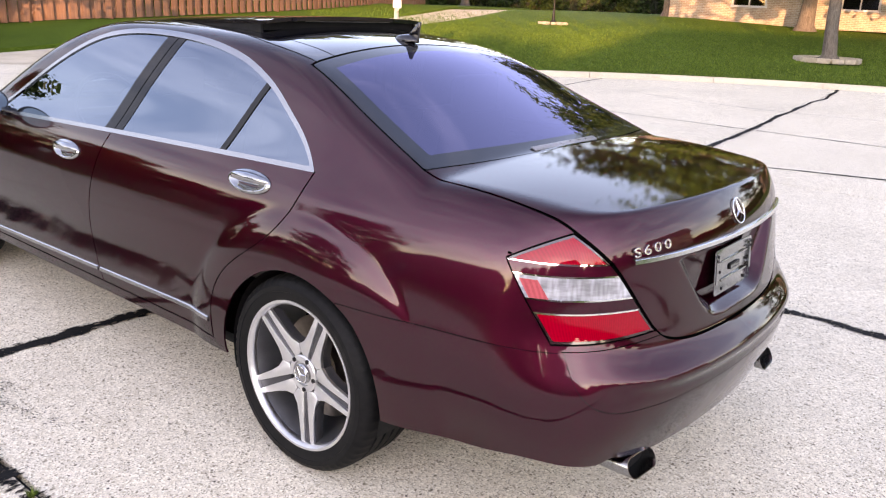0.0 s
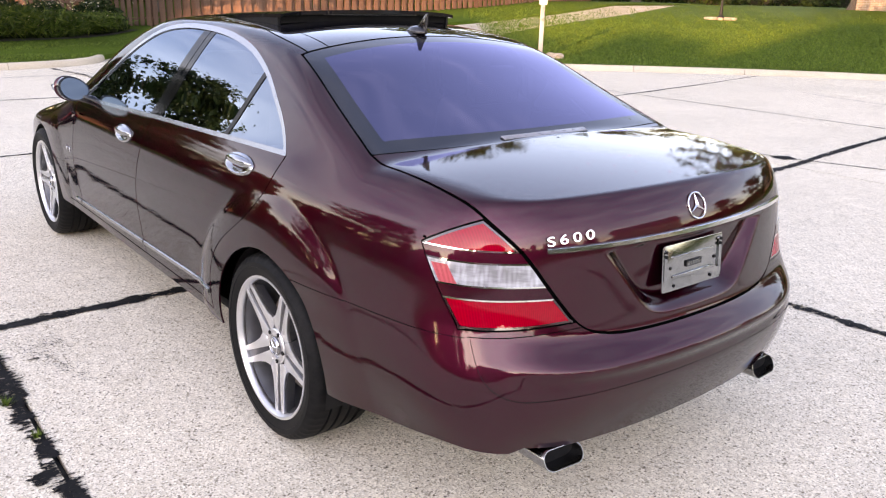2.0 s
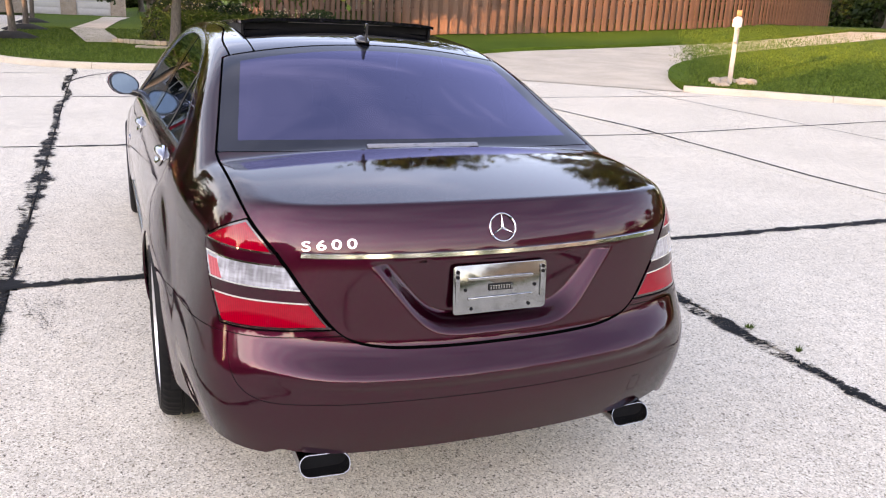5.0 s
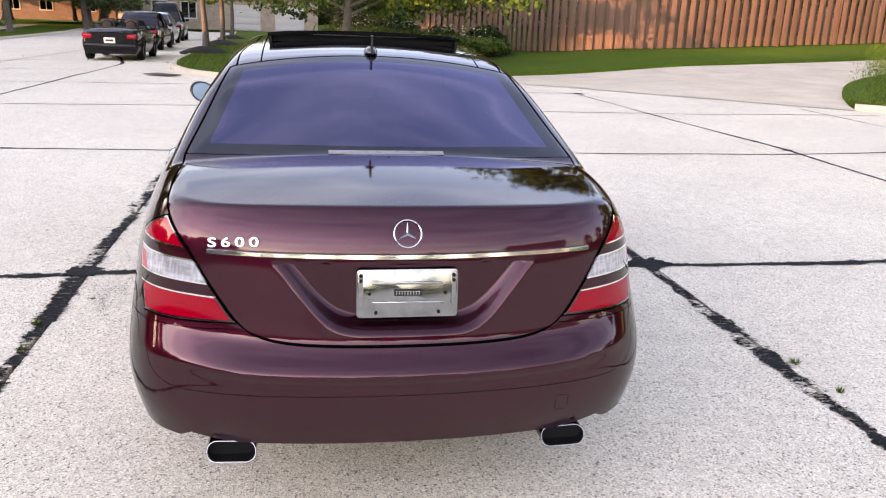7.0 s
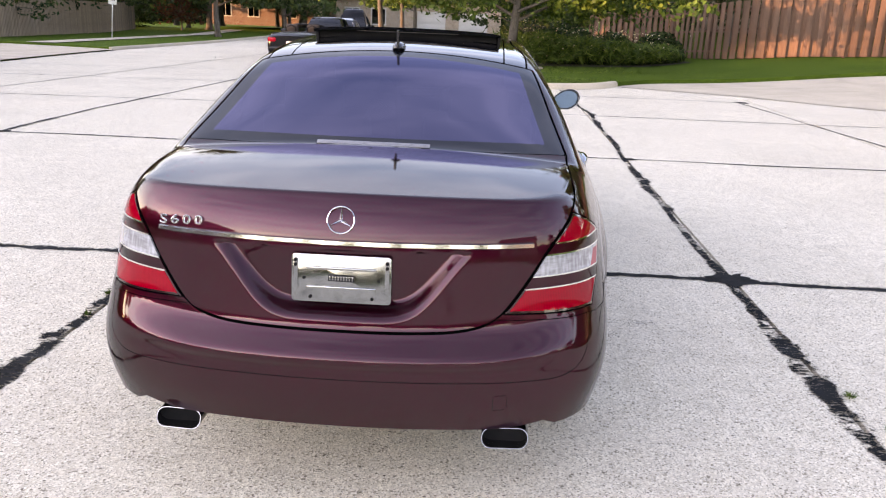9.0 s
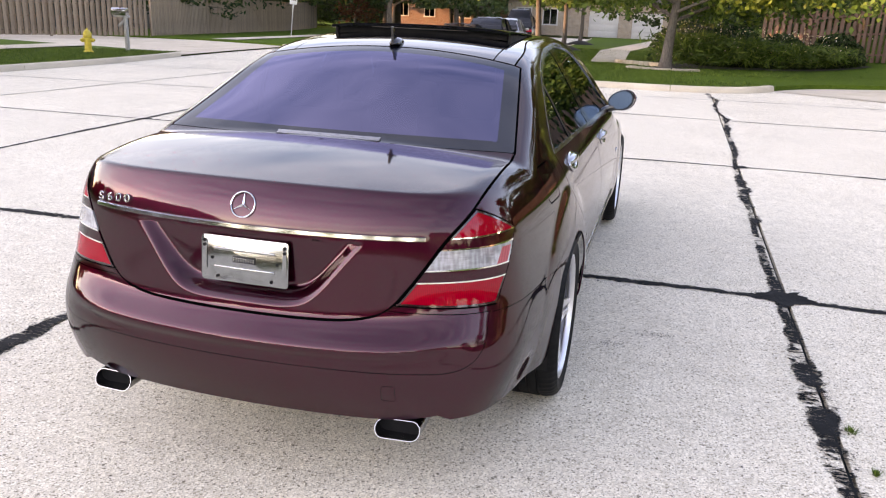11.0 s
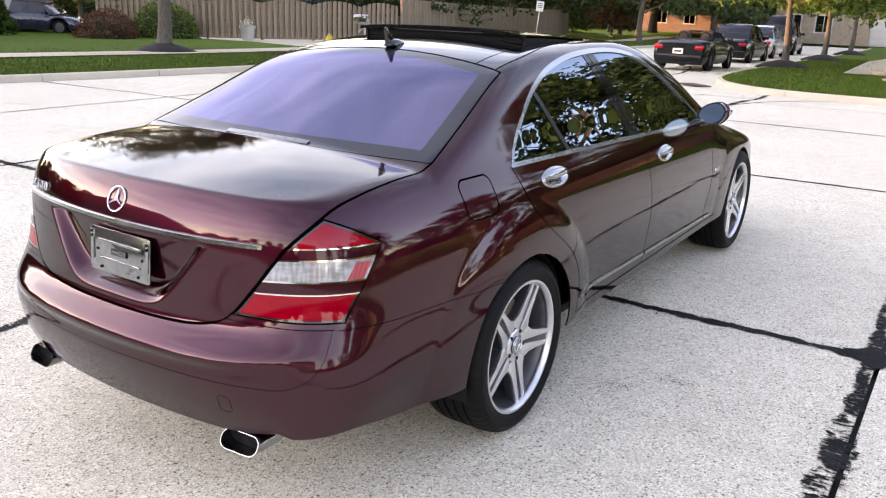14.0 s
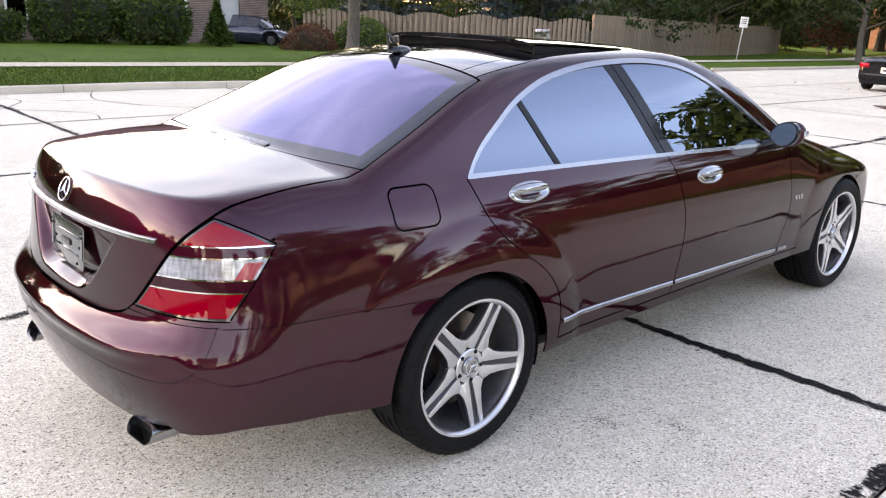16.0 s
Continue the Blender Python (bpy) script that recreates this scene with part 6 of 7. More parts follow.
# the shade inside the bushes is put into this dark core colour
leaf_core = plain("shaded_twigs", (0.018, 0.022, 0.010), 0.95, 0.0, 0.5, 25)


def mulch_mound(x, y, r, h=0.16, seed=0, lift=0.115):
    bm = lathe([(r, -0.03), (r * 0.96, 0.02), (r * 0.6, h * 0.6), (r * 0.25, h), (0, h)], 28)
    for v in bm.verts:
        v.co += Vector((noise.noise(v.co * 5 + Vector((seed, 0, 0))), noise.noise(v.co * 5 + Vector((0, seed, 0))), noise.noise(v.co * 9) * 0.4)) * 0.06
    ob = part("mulch_mound", bm, mulch, None)
    ob.matrix_world = at(x, y, lift=lift)
    return tagged(ob, "mound of dark mulch round a tree", "mulch")


# street trees ahead
mulch_mound(1.02, 22.6, 0.55, 0.08, 1)
maple = tree(at(1.02, 22.6, 0.4), 5.6, 1.62, 4.3, leaf_light, "leafy green maple with low boughs on the corner lawn", 11, 27000, 0.18, 0.17, lean=(0.035, 0.0))
for k, (x, y, s) in enumerate(((-3.75, 27.5, 0.8), (-4.0, 36.8, 0.9), (-4.5, 48.6, 1.0))):
    mulch_mound(x, y, 0.9, 0.22, k + 3)
    tree(at(x, y, k * 1.7), 6.8 * s, 2.3, 2.9, leaf_light, "street maple in a ring of dark mulch", 20 + k, 12000, 0.2, 0.13)
# across the street
mulch_mound(-18.1, 13.4, 0.95, 0.26, 8)
tree(at(-18.1, 13.4, 1.0), 8.2, 3.0, 4.3, leaf_dark, "tall street tree with grey trunk and flaring roots", 31, 15000, 0.2, 0.22, flare=1.4)
for k, (x, y, h, s) in enumerate(((-18.2, 52.5, 18.0, 6.5), (-18.5, 74, 11.0, 5.0), (-27.0, 71, 12.0, 5.2), (-9.5, 86, 12.0, 5.5), (-2.0, 88, 12.0, 5.5))):
    tree(at(x, y, k), h, 2.3, s, leaf_dark if k % 2 == 0 else leaf_light, "broad green tree along the far street", 40 + k, 16000 if h > 14 else 7500, 0.36 if h > 14 else 0.3, 0.18)
tree(at(-25.0, 64, 0.3), 4.2, 0.8, 1.9, leaf_rust, "small rust-red ornamental tree", 51, 2500, 0.22, 0.07)
tree(at(-13.0, 92, 0.3), 5.0, 0.8, 2.4, leaf_rust, "rust-red ornamental tree far down the street", 52, 2500, 0.26, 0.09)
# right-hand lawn
tree(at(24.2, 5.3, 0.5), 13.0, 3.2, 5.6, leaf_light, "tall shade tree in a ring of tan edging stones", 61, 18000, 0.24, 0.2, flare=1.3)
ring = thing("stone_ring", "rough tan edging stones round the tree", "edging", at(24.2, 5.3))
for k in range(15):
    a = 2 * math.pi * k / 15
    bm = bbox((1.02 * math.cos(a), 0.85 * math.sin(a), 0.06), (0.36, 0.16, 0.15), 0.03, Matrix.Rotation(a + math.pi / 2 + 0.1 * math.sin(k * 3), 4, "Z"))
    part("stone", bm, edging, ring)
mulch_mound(24.2, 5.3, 0.9, 0.12, 14)

# ---- fences and small street things ----
def fence_run(name, pts, h, mat, label, pitch=0.19, board=0.135, single=True, scallop=0.0, sec=2.4, gap_low=0.04):
    """A shadow-box fence: boards on both faces of two rails between posts."""
    f = thing(name, label, "fence")
    rng = random.Random(len(pts) + int(h * 100))
    line = smooth_line(pts, 0.05)
    s = np.concatenate([[0], np.cumsum(np.hypot(*np.diff(line, axis=0).T))])
    total = s[-1]
    at_s = lambda q: (np.interp(q, s, line[:, 0]), np.interp(q, s, line[:, 1]))
    proto = bpy.data.meshes.new("board")
    bm = bmesh.new()
    box(bm, (0, 0, 0.5), (board, 0.018, 1.0))
    for v in bm.verts:
        if v.co.z > 0.9:
            v.co.x *= 0.86
    bm.to_mesh(proto)
    bm.free()
    proto.materials.append(mat)
    count, joined_v, joined_f = 0, [], []
    q = 0.0
    k = 0
    while q < total:
        x, y = at_s(q)
        x2, y2 = at_s(min(q + 0.05, total))
        x1, y1 = at_s(max(q - 0.05, 0))
        a = math.atan2(y2 - y1, x2 - x1)
        side = 0.05 if k % 2 else -0.05
        z = float(land(x, y)) + 0.11
        hh = h + scallop * abs(math.sin(math.pi * q / sec)) + rng.uniform(-0.012, 0.012)
        m = Matrix.Translation((x - math.sin(a) * side, y + math.cos(a) * side, z + gap_low)) @ Matrix.Rotation(a + rng.uniform(-0.02, 0.02), 4, "Z") @ Matrix.Diagonal((1, 1, hh - gap_low, 1))
        if single and count < 300:
            ob = new("board", proto)
            ob.parent = f
            ob.matrix_local = m
            count += 1
        else:
            base = len(joined_v)
            joined_v += [tuple(m @ v.co) for v in proto.vertices]
            joined_f += [tuple(base + i for i in p.vertices) for p in proto.polygons]
        q += pitch / 2
        k += 1
    if joined_v:
        tagged(mesh_ob("fence_board_rest", joined_v, joined_f, mat, f), kind="stuff")
    q = 0.0
    while q <= total + 0.01:
        x, y = at_s(min(q, total))
        z = float(land(x, y)) + 0.1
        part("post", bbox((x, y, z + (h - 0.05) / 2), (0.09, 0.09, h - 0.05), 0.008), mat, f)
        x2, y2 = at_s(min(q + sec, total))
        z2 = float(land(x2, y2)) + 0.1
        if q + sec <= total + sec * 0.6:
            for r in (0.16, 0.52, 0.86):
                part("rail", tube([(x, y, z + h * r), (x2, y2, z2 + h * r)], 0.045, 4), mat, f)
        q += sec
    return f


fence_run("cedar_fence", [(4.6, 33.0), (7.3, 28.8), (8.9, 25.2), (11.0, 23.9), (14.2, 23.9), (20.5, 24.6), (27.0, 26.8), (34.0, 30.2)], 1.92, cedar, "tall red cedar shadow-box fence behind the driveway", 0.34, 0.2)
fence_run("garden_fence", [(-31.3, 20.3), (-27.2, 23.2), (-24.6, 27.0), (-22.8, 31.0)], 1.6, grey_wood, "weathered scalloped wooden garden fence", 0.26, 0.14, scallop=0.22, sec=2.4)
fence_run("yard_fence", [(-22.7, 31.3), (-25.0, 44.0), (-28.0, 62.0)], 2.05, grey_wood, "tall grey weathered board fence")


def mailbox(m, box_mat, label, h=1.05, white=True):
    t = thing("mailbox", label, "mailbox", m)
    part("post", bbox((0, 0, h / 2 - 0.1), (0.1, 0.1, h + 0.2), 0.008), white_wood, t)
    part("brace", bbox((0, -0.12, h - 0.2), (0.07, 0.36, 0.07), 0.006, Matrix.Rotation(radians(42), 4, "X")), white_wood, t)
    part("arm", bbox((0, -0.12, h - 0.02), (0.09, 0.5, 0.06), 0.006), white_wood, t)
    bm = bmesh.new()
    out = [(-0.09, 0), (0.09, 0), (0.09, 0.13)] + [(0.09 * math.cos(a), 0.13 + 0.09 * math.sin(a)) for a in np.linspace(0.2, math.pi - 0.2, 9)] + [(-0.09, 0.13)]
    bm = prism(out, 0.48, Matrix.Translation((0, -0.42, h + 0.01)), 0.004)
    b = part("box", bm, box_mat, t)
    bm = prism([(x * 0.92, z * 0.95 + 0.004) for x, z in out], 0.008, Matrix.Translation((0, -0.43, h + 0.01)))
    part("door", bm, box_mat, b)
    part("flag", bbox((0.1, -0.1, h + 0.2), (0.006, 0.03, 0.12), 0.002), rust_iron, b)
    return t


mailbox(at(-14.85, 18.7, -1.5), satin, "steel mailbox on a white wooden post by the drive", 1.02)
mb = mailbox(at(11.85, 11.55, -0.77), white_paint, "white mailbox on a slim white post among stones", 1.22)
part("finial", bbox((0, 0.02, 1.52), (0.11, 0.11, 0.12), 0.01), orange_paint, mb)
rocks = random.Random(5)
for k in range(16):
    a, r = rocks.random() * 6.28, 0.25 + 0.4 * rocks.random()
    bm = bmesh.new()
    bmesh.ops.create_icosphere(bm, subdivisions=2, radius=1)
    for v in bm.verts:
        v.co = v.co * (1 + 0.35 * noise.noise(v.co * 1.7 + Vector((k * 3, 0, 0))))
    s = 0.07 + 0.06 * rocks.random()
    bm.transform(Matrix.Diagonal((s * 1.3, s, s * 0.75, 1)))
    ob = part("rock", bm, edging)
    ob.matrix_world = at(11.85 + r * math.cos(a), 11.55 + 0.6 * r * math.sin(a), k, lift=0.14)
    tagged(ob, "pale tan garden rock beside the mailbox post", "rock", "rocks round the mailbox")

hyd = thing("fire_hydrant", "yellow cast iron fire hydrant on the verge", "hydrant", at(-14.75, 16.8, 0.5, 0.95))
part("barrel", lathe([(0.15, 0), (0.15, 0.04), (0.1, 0.06), (0.1, 0.42), (0.13, 0.44), (0.13, 0.48), (0.11, 0.5)], 20), yellow_paint, hyd)
part("bonnet", lathe([(0.13, 0.5), (0.12, 0.56), (0.08, 0.63), (0.03, 0.66), (0.03, 0.71), (0.0, 0.71)], 20), yellow_paint, hyd)
for a in (0, 1.57, 3.14):
    bm = lathe([(0.0, 0.08), (0.06, 0.08), (0.06, 0.17), (0.03, 0.18), (0.03, 0.21), (0, 0.21)], 12, "x")
    bm.transform(Matrix.Translation((0, 0, 0.36)) @ Matrix.Rotation(a, 4, "Z"))
    part("outlet", bm, yellow_paint, hyd)

sg = thing("street_sign", "white rectangular sign on a thin steel post, tilted", "sign", at(-20.2, 41.0, 0.35) @ Matrix.Rotation(radians(5), 4, "Y"))
part("post", bbox((0, 0, 1.1), (0.05, 0.03, 2.3), 0.004), sign_back, sg)
part("plate", bbox((0, -0.03, 2.05), (0.42, 0.006, 0.56), 0.002), sign_face, sg)
for z in (2.2, 2.1, 2.0):
    part("writing_bar", bbox((0, -0.036, z), (0.26, 0.004, 0.04), 0.001), rust_iron, sg)

lp = thing("yard_lamp", "black iron lamp post in a ring of pale stones", "lamp post", at(26.5, 16.6))
part("pole", lathe([(0.14, 0), (0.13, 0.1), (0.07, 0.16), (0.05, 0.5), (0.035, 0.6), (0.03, 2.1), (0.05, 2.14)], 14), iron, lp)
part("lantern", lathe([(0.08, 2.14), (0.13, 2.45), (0.15, 2.48), (0.02, 2.62), (0, 2.66)], 8), iron, lp)
for k in range(10):
    a = 2 * math.pi * k / 10
    part("base_stone", bbox((0.5 * math.cos(a), 0.45 * math.sin(a), 0.03), (0.3, 0.2, 0.1), 0.03, Matrix.Rotation(a, 4, "Z")), edging, lp)

# ---- houses ----
def house(m, w, d, h, wall_mat, label, roof_h=2.6, windows=(), doors=(), garage=(), hip=False):
    """A gabled house; its front looks along -y of its own frame. windows: (x, z, width, height) on the front."""
    t = thing("house", label, "house", m)
    bm = bmesh.new()
    # front wall with real openings: strips between the holes
    holes = sorted([(x - a / 2, x + a / 2, z, z + b) for x, z, a, b in list(windows) + list(doors) + list(garage)])
    xs = sorted({-w / 2, w / 2, *[q for o in holes for q in o[:2]]})
    for x0, x1 in zip(xs, xs[1:]):
        z = 0.0
        for o in sorted([o for o in holes if o[0] < (x0 + x1) / 2 < o[1]], key=lambda q: q[2]):
            if o[2] - z > 0.01:
                box(bm, ((x0 + x1) / 2, -d / 2 + 0.12, (z + o[2]) / 2), (x1 - x0, 0.24, o[2] - z))
            z = o[3]
        box(bm, ((x0 + x1) / 2, -d / 2 + 0.12, (z + h) / 2), (x1 - x0, 0.24, h - z))
    for s in (-1, 1):
        box(bm, (s * (w / 2 - 0.12), 0.12, h / 2), (0.24, d - 0.24, h))
    box(bm, (0, d / 2 - 0.12, h / 2), (w - 0.48, 0.24, h))
    part("wall", bm, wall_mat, t, smooth=False)
    o = 0.45
    inset = (w / 2 + o) * (0.45 if hip else 0.0)
    bm = bmesh.new()
    a = [bm.verts.new(q) for q in ((-w / 2 - o, -d / 2 - o, h), (w / 2 + o, -d / 2 - o, h), (w / 2 + o, d / 2 + o, h), (-w / 2 - o, d / 2 + o, h), (-w / 2 - o + inset, 0, h + roof_h), (w / 2 + o - inset, 0, h + roof_h))]
    b = [bm.verts.new((v.co.x, v.co.y, v.co.z + 0.16)) for v in a]
    for q in ((0, 1, 5, 4), (2, 3, 4, 5), (1, 2, 5), (3, 0, 4)):
        bm.faces.new([b[i] for i in q])
        bm.faces.new([a[i] for i in q[::-1]])
    for i, j in ((0, 1), (1, 2), (2, 3), (3, 0)):
        bm.faces.new((a[i], a[j], b[j], b[i]))
    bmesh.ops.recalc_face_normals(bm, faces=bm.faces)
    part("roof", bm, shingle, t, smooth=False)
    for x, z, a, b in windows:
        win = part("window", bbox((x, -d / 2 + 0.14, z + b / 2), (a, 0.02, b)), glass_far, t)
        for dx, dz, sx, sz in ((0, b / 2, a + 0.16, 0.1), (0, -b / 2, a + 0.16, 0.1), (-a / 2, 0, 0.1, b), (a / 2, 0, 0.1, b), (0, 0, 0.05, b - 0.1)):
            part("window_frame", bbox((x + dx, -d / 2 + 0.02, z + b / 2 + dz), (sx, 0.12, sz), 0.006), white_paint, win)
        part("curtain", bbox((x, -d / 2 + 0.32, z + b / 2), (a, 0.02, b)), siding, win)
    for x, z, a, b in doors:
        part("door", bbox((x, -d / 2 + 0.14, z + b / 2), (a, 0.06, b), 0.008), white_paint, t)
    for x, z, a, b in garage:
        dr = part("garage_door", bbox((x, -d / 2 + 0.16, z + b / 2), (a, 0.05, b), 0.005), white_paint, t)
        for k in range(4):
            part("door_panel", bbox((x, -d / 2 + 0.13, z + b * (k + 0.5) / 4), (a - 0.2, 0.03, b / 4 - 0.08), 0.01), white_paint, dr)
    return t


def face_to(x, y, tx, ty, lift=0.1):
    """A pose at (x, y) on the land whose front (-y) looks towards (tx, ty)."""
    return Matrix.Translation((x, y, float(land(x, y)) + lift)) @ Matrix.Rotation(math.atan2(ty - y, tx - x) + math.pi / 2, 4, "Z")


two = lambda *xs: [(x, 0.9, 1.2, 1.5) for x in xs] + [(x, 3.6, 1.1, 1.4) for x in xs]
house(face_to(-39.5, 12.0, 0, 9.5), 17, 9, 3.1, brick_red, "red brick house with white windows behind clipped hedges", 2.8, [(-6.5, 0.7, 1.6, 1.5), (-2.6, 0.7, 1.6, 1.5), (3.2, 0.5, 2.2, 1.8)], [(6.5, 0, 1.0, 2.1)], hip=True)
house(face_to(-6.5, 78, -6, 0), 15, 10, 3.0, brick_tan, "sunlit tan brick house with garage doors at the street's end", 3.2, [(-6, 0.9, 1.3, 1.4), (-3.6, 0.9, 1.3, 1.4)], [], [(1.2, 0, 2.6, 2.2), (5.0, 0, 2.6, 2.2)])
house(face_to(-24, 92, -16, 0), 14, 10, 5.6, brick_red, "two-storey red brick house among trees", 3.0, two(-5, -2, 2), [(5, 0, 1.1, 2.2)], [])
house(face_to(18.5, 39.0, 10, 10), 15, 9, 4.2, siding, "cream-sided house behind the cedar fence", 2.6, [(-4, 1, 1.3, 1.5), (3, 1, 1.3, 1.5)], [], hip=True)
house(face_to(-37, 46, -20, 36), 13, 9, 3.0, siding, "low cream house behind the weathered fence", 2.6, [(-3.5, 1, 1.3, 1.4), (3.5, 1, 1.3, 1.4)], [], hip=True)
house(face_to(45.0, 6.0, 15, 3), 24, 10, 3.6, brick_tan, "long tan brick house above the rising lawn", 2.8, [(-8, 0.9, 1.6, 1.5), (-3, 0.9, 1.6, 1.5), (8, 0.9, 1.6, 1.5)], [(3, 0, 1.1, 2.1)], hip=True)
house(face_to(27, -34, 4, -8), 13, 9, 5.8, brick_tan, "two-storey tan house beside the turning circle", 3.0, two(-4, 0, 4), [(2, 0, 1.1, 2.1)], [])
house(face_to(-30, -27, -8, -6), 18, 10, 5.8, brick_red, "tall brick house with a steep roof", 4.2, two(-6, -2, 2, 6), [(0, 0, 1.1, 2.2)], [], hip=True)
house(face_to(-19, -50, -4, -10), 17, 10, 3.1, siding, "low cream house behind the lawn", 2.6, [(-6, 0.9, 1.3, 1.4), (-3, 0.9, 1.3, 1.4), (4, 0.9, 1.3, 1.4)], [(0, 0, 1.1, 2.2)], [], hip=True)
house(face_to(9, -62, 4, -12), 14, 9, 3.0, brick_red, "low brick house behind the turning circle", 2.8, [(-4, 0.9, 1.4, 1.4), (4, 0.9, 1.4, 1.4)], [(0, 0, 1.1, 2.1)], [], hip=True)

# trees that close the place behind and at the sides
back_tree = tree(at(-30.0, -37.5, 0.2), 10.5, 1.6, 4.6, leaf_dark, "large dark shade tree behind the houses", 70, 8000, 0.34, 0.24)
rs = random.Random(3)
BEHIND = ((-34, -36, 1.05), (-49, -17, 1), (-52, -9, 0.95), (-47, -33, 1.05), (-8, -62, 0.62), (17, -60, 0.6), (-1, -58, 0.5), (36, -44, 0.8), (4, -66, 0.7), (38, -20, 0.85), (-14, -66, 0.75), (26, -66, 0.8), (-40, -44, 1.1), (34, -8, 0.9), (58, -4, 1), (2, -46, 0.72), (-6, -44, 0.7), (10, -47, 0.75), (18, -44, 0.7), (-13, -43, 0.62), (-34, -12.5, 0.95), (-38, -8, 1), (-37, -19, 0.95), (-43, -14, 1.05), (-36.5, -3.5, 0.85), (-43, -3, 1))
ACROSS = ((-50, 0, 0.9), (-38, 53, 0.9), (-45, 46, 1), (-30, 76, 1), (-38, 66, 1), (-22, 83, 0.9), (-58, 20, 1), (-52, 32, 1.1), (-30.5, 36.5, 1.7), (-36.5, 33, 1.5), (-27, 44.5, 1.75), (-25.5, 37.5, 1.5), (-42, 26.5, 1.3), (-29.5, 54, 1.35), (-17, 66, 1), (-24, 68, 1.1), (-13, 89, 1.9), (-19.5, 84, 1.8), (-27, 80, 1.8), (-33, 61, 1.1), (-5, 97, 1.2))
BEYOND = ((30, 29, 1.0), (35, 0.5, 0.95), (37, 10, 1.45), (40, 18, 1.5), (60, 22, 1.1), (50, 40, 1.2), (34, 44, 1.1), (8, 46, 0.85), (2, 56, 0.9), (13.5, 34.5, 1.45), (19, 30.5, 1.35), (9.5, 40.5, 1.4), (25.5, 31.5, 1.4), (3, 90, 1.2), (9.8, 30.6, 0.62), (13.5, 28.6, 0.6), (6.8, 35.5, 0.75), (17.5, 28.2, 0.6), (11.5, 36.5, 0.8))
for x, y, s in BEHIND + ACROSS + BEYOND:
    way = math.degrees(math.atan2(x, y))
    if abs(way) < 11 or 30 < way < 38 or -135 < way < -30:
        s = min(s, math.hypot(x, y) * (0.021 if way < -95 else 0.0145))  # the wood stands lower here
    copy_thing(back_tree, at(x, y, rs.random() * 6, s))
for x, y in ((-15, -33), (-19, -31), (-17, -27), (-35.5, -16.5), (-40, -13)):
    copy_thing(back_tree, at(x, y, rs.random() * 6, rs.uniform(0.5, 0.58), -0.6))
# belt of trees where the sun goes down, added unseen to shade the street
for k in range(14):
    a = radians(215 + 4.2 * k)
    d = 58 + rs.uniform(-3, 3)
    copy_thing(back_tree, at(d * math.sin(a), d * math.cos(a), rs.random() * 6, rs.uniform(0.8, 1.0), -0.3))
for x in np.arange(-17.0, 30, 1.4):
    copy_thing(back_tree, at(x + rs.uniform(-0.8, 0.8), -40.5 + rs.uniform(-3, 3), rs.random() * 6, rs.uniform(0.3, 0.48), -0.5))
fir = spruce(at(-31.0, 33.0), 6.5, 2.4, leaf_spruce, "blue spruce behind the garden fence", 80)
for k, (x, y, s) in enumerate(((-34.5, 30.5, 0.9), (-37.0, 28.0, 1.1), (-29.5, 37.0, 0.85))):
    copy_thing(fir, at(x, y, k * 1.3, s))
pine = spruce(at(-33.5, 38.5), 8.0, 3.0, leaf_dark, "dark green conifer behind the garden fence", 81)
for k, (x, y, s) in enumerate(((-29.5, 28.5, 0.75), (-41, 33, 1.0), (-36.5, 44, 1.0), (-44, 27, 0.9), (-33, 55, 1.0), (-47, 38, 1.1), (-31.5, 68, 1.0))):
    copy_thing(pine, at(x, y, k * 1.1, s))

# thickets close the distance under the trees; added to hide the bright low sky
thicket = shrub(at(-62, 30), 6.0, 3.6, 5.2, leaf_dark, "dense dark thicket added at the edge of the gardens to hide low sky", 97, 5200, 0.5, 2.6, "thicket")
for k in range(70):
    a = radians(k * 360 / 70 + rs.uniform(-1.5, 1.5))
    d = 74 + 8 * abs(math.cos(a)) * (math.cos(a) > 0) + 32 * (abs(a - 2 * math.pi) < 0.5 or a < 0.25) + rs.uniform(-4, 4)
    copy_thing(thicket, at(d * math.sin(a), d * math.cos(a), -a + rs.uniform(-0.3, 0.3), rs.uniform(0.75, 1.1), -0.2))

# hedges and bushes
for x, y, sx, sz in ((-32.2, 5.8, 2.2, 1.25), (-32.0, 9.9, 1.6, 2.0), (-31.6, 13.0, 1.5, 1.9)):
    shrub(at(x, y, 1.45), sx, 0.8, sz, leaf_hedge, "dark clipped hedge in front of the brick house", int(abs(x * 7) + y), 3600, 0.16, 5.0, "hedge")
shrub(at(-28.2, 21.4), 1.5, 1.4, 1.5, leaf_light, "round bright green clipped bush by the fence", 91, 3600, 0.12)
shrub(at(-27.8, 18.2), 1.3, 1.2, 1.05, leaf_rust, "low purple-brown barberry bush", 92, 2600, 0.11)
shrub(at(-29.4, 19.4), 1.2, 1.1, 1.15, leaf_rust, "low purple-brown barberry bush", 93, 2600, 0.11)
spruce(at(-31.0, 15.6), 1.9, 0.8, leaf_hedge, "small clipped conical evergreen", 94, 2200)
shrub(at(40.5, 3.2), 1.0, 1.0, 1.0, leaf_dark, "small dark foundation shrub by the brick house", 95, 1800, 0.12)
for k, (x, y, s) in enumerate(((3.0, 26.6, 1.2), (4.6, 26.6, 1.0), (6.4, 27.3, 1.0), (1.9, 28.5, 1.5))):
    shrub(at(x, y, k), 1.1 * s, 0.9 * s, 1.1 * s, leaf_dark, "loose dark green shrub in the planted bed", 96 + k, 2600, 0.13)

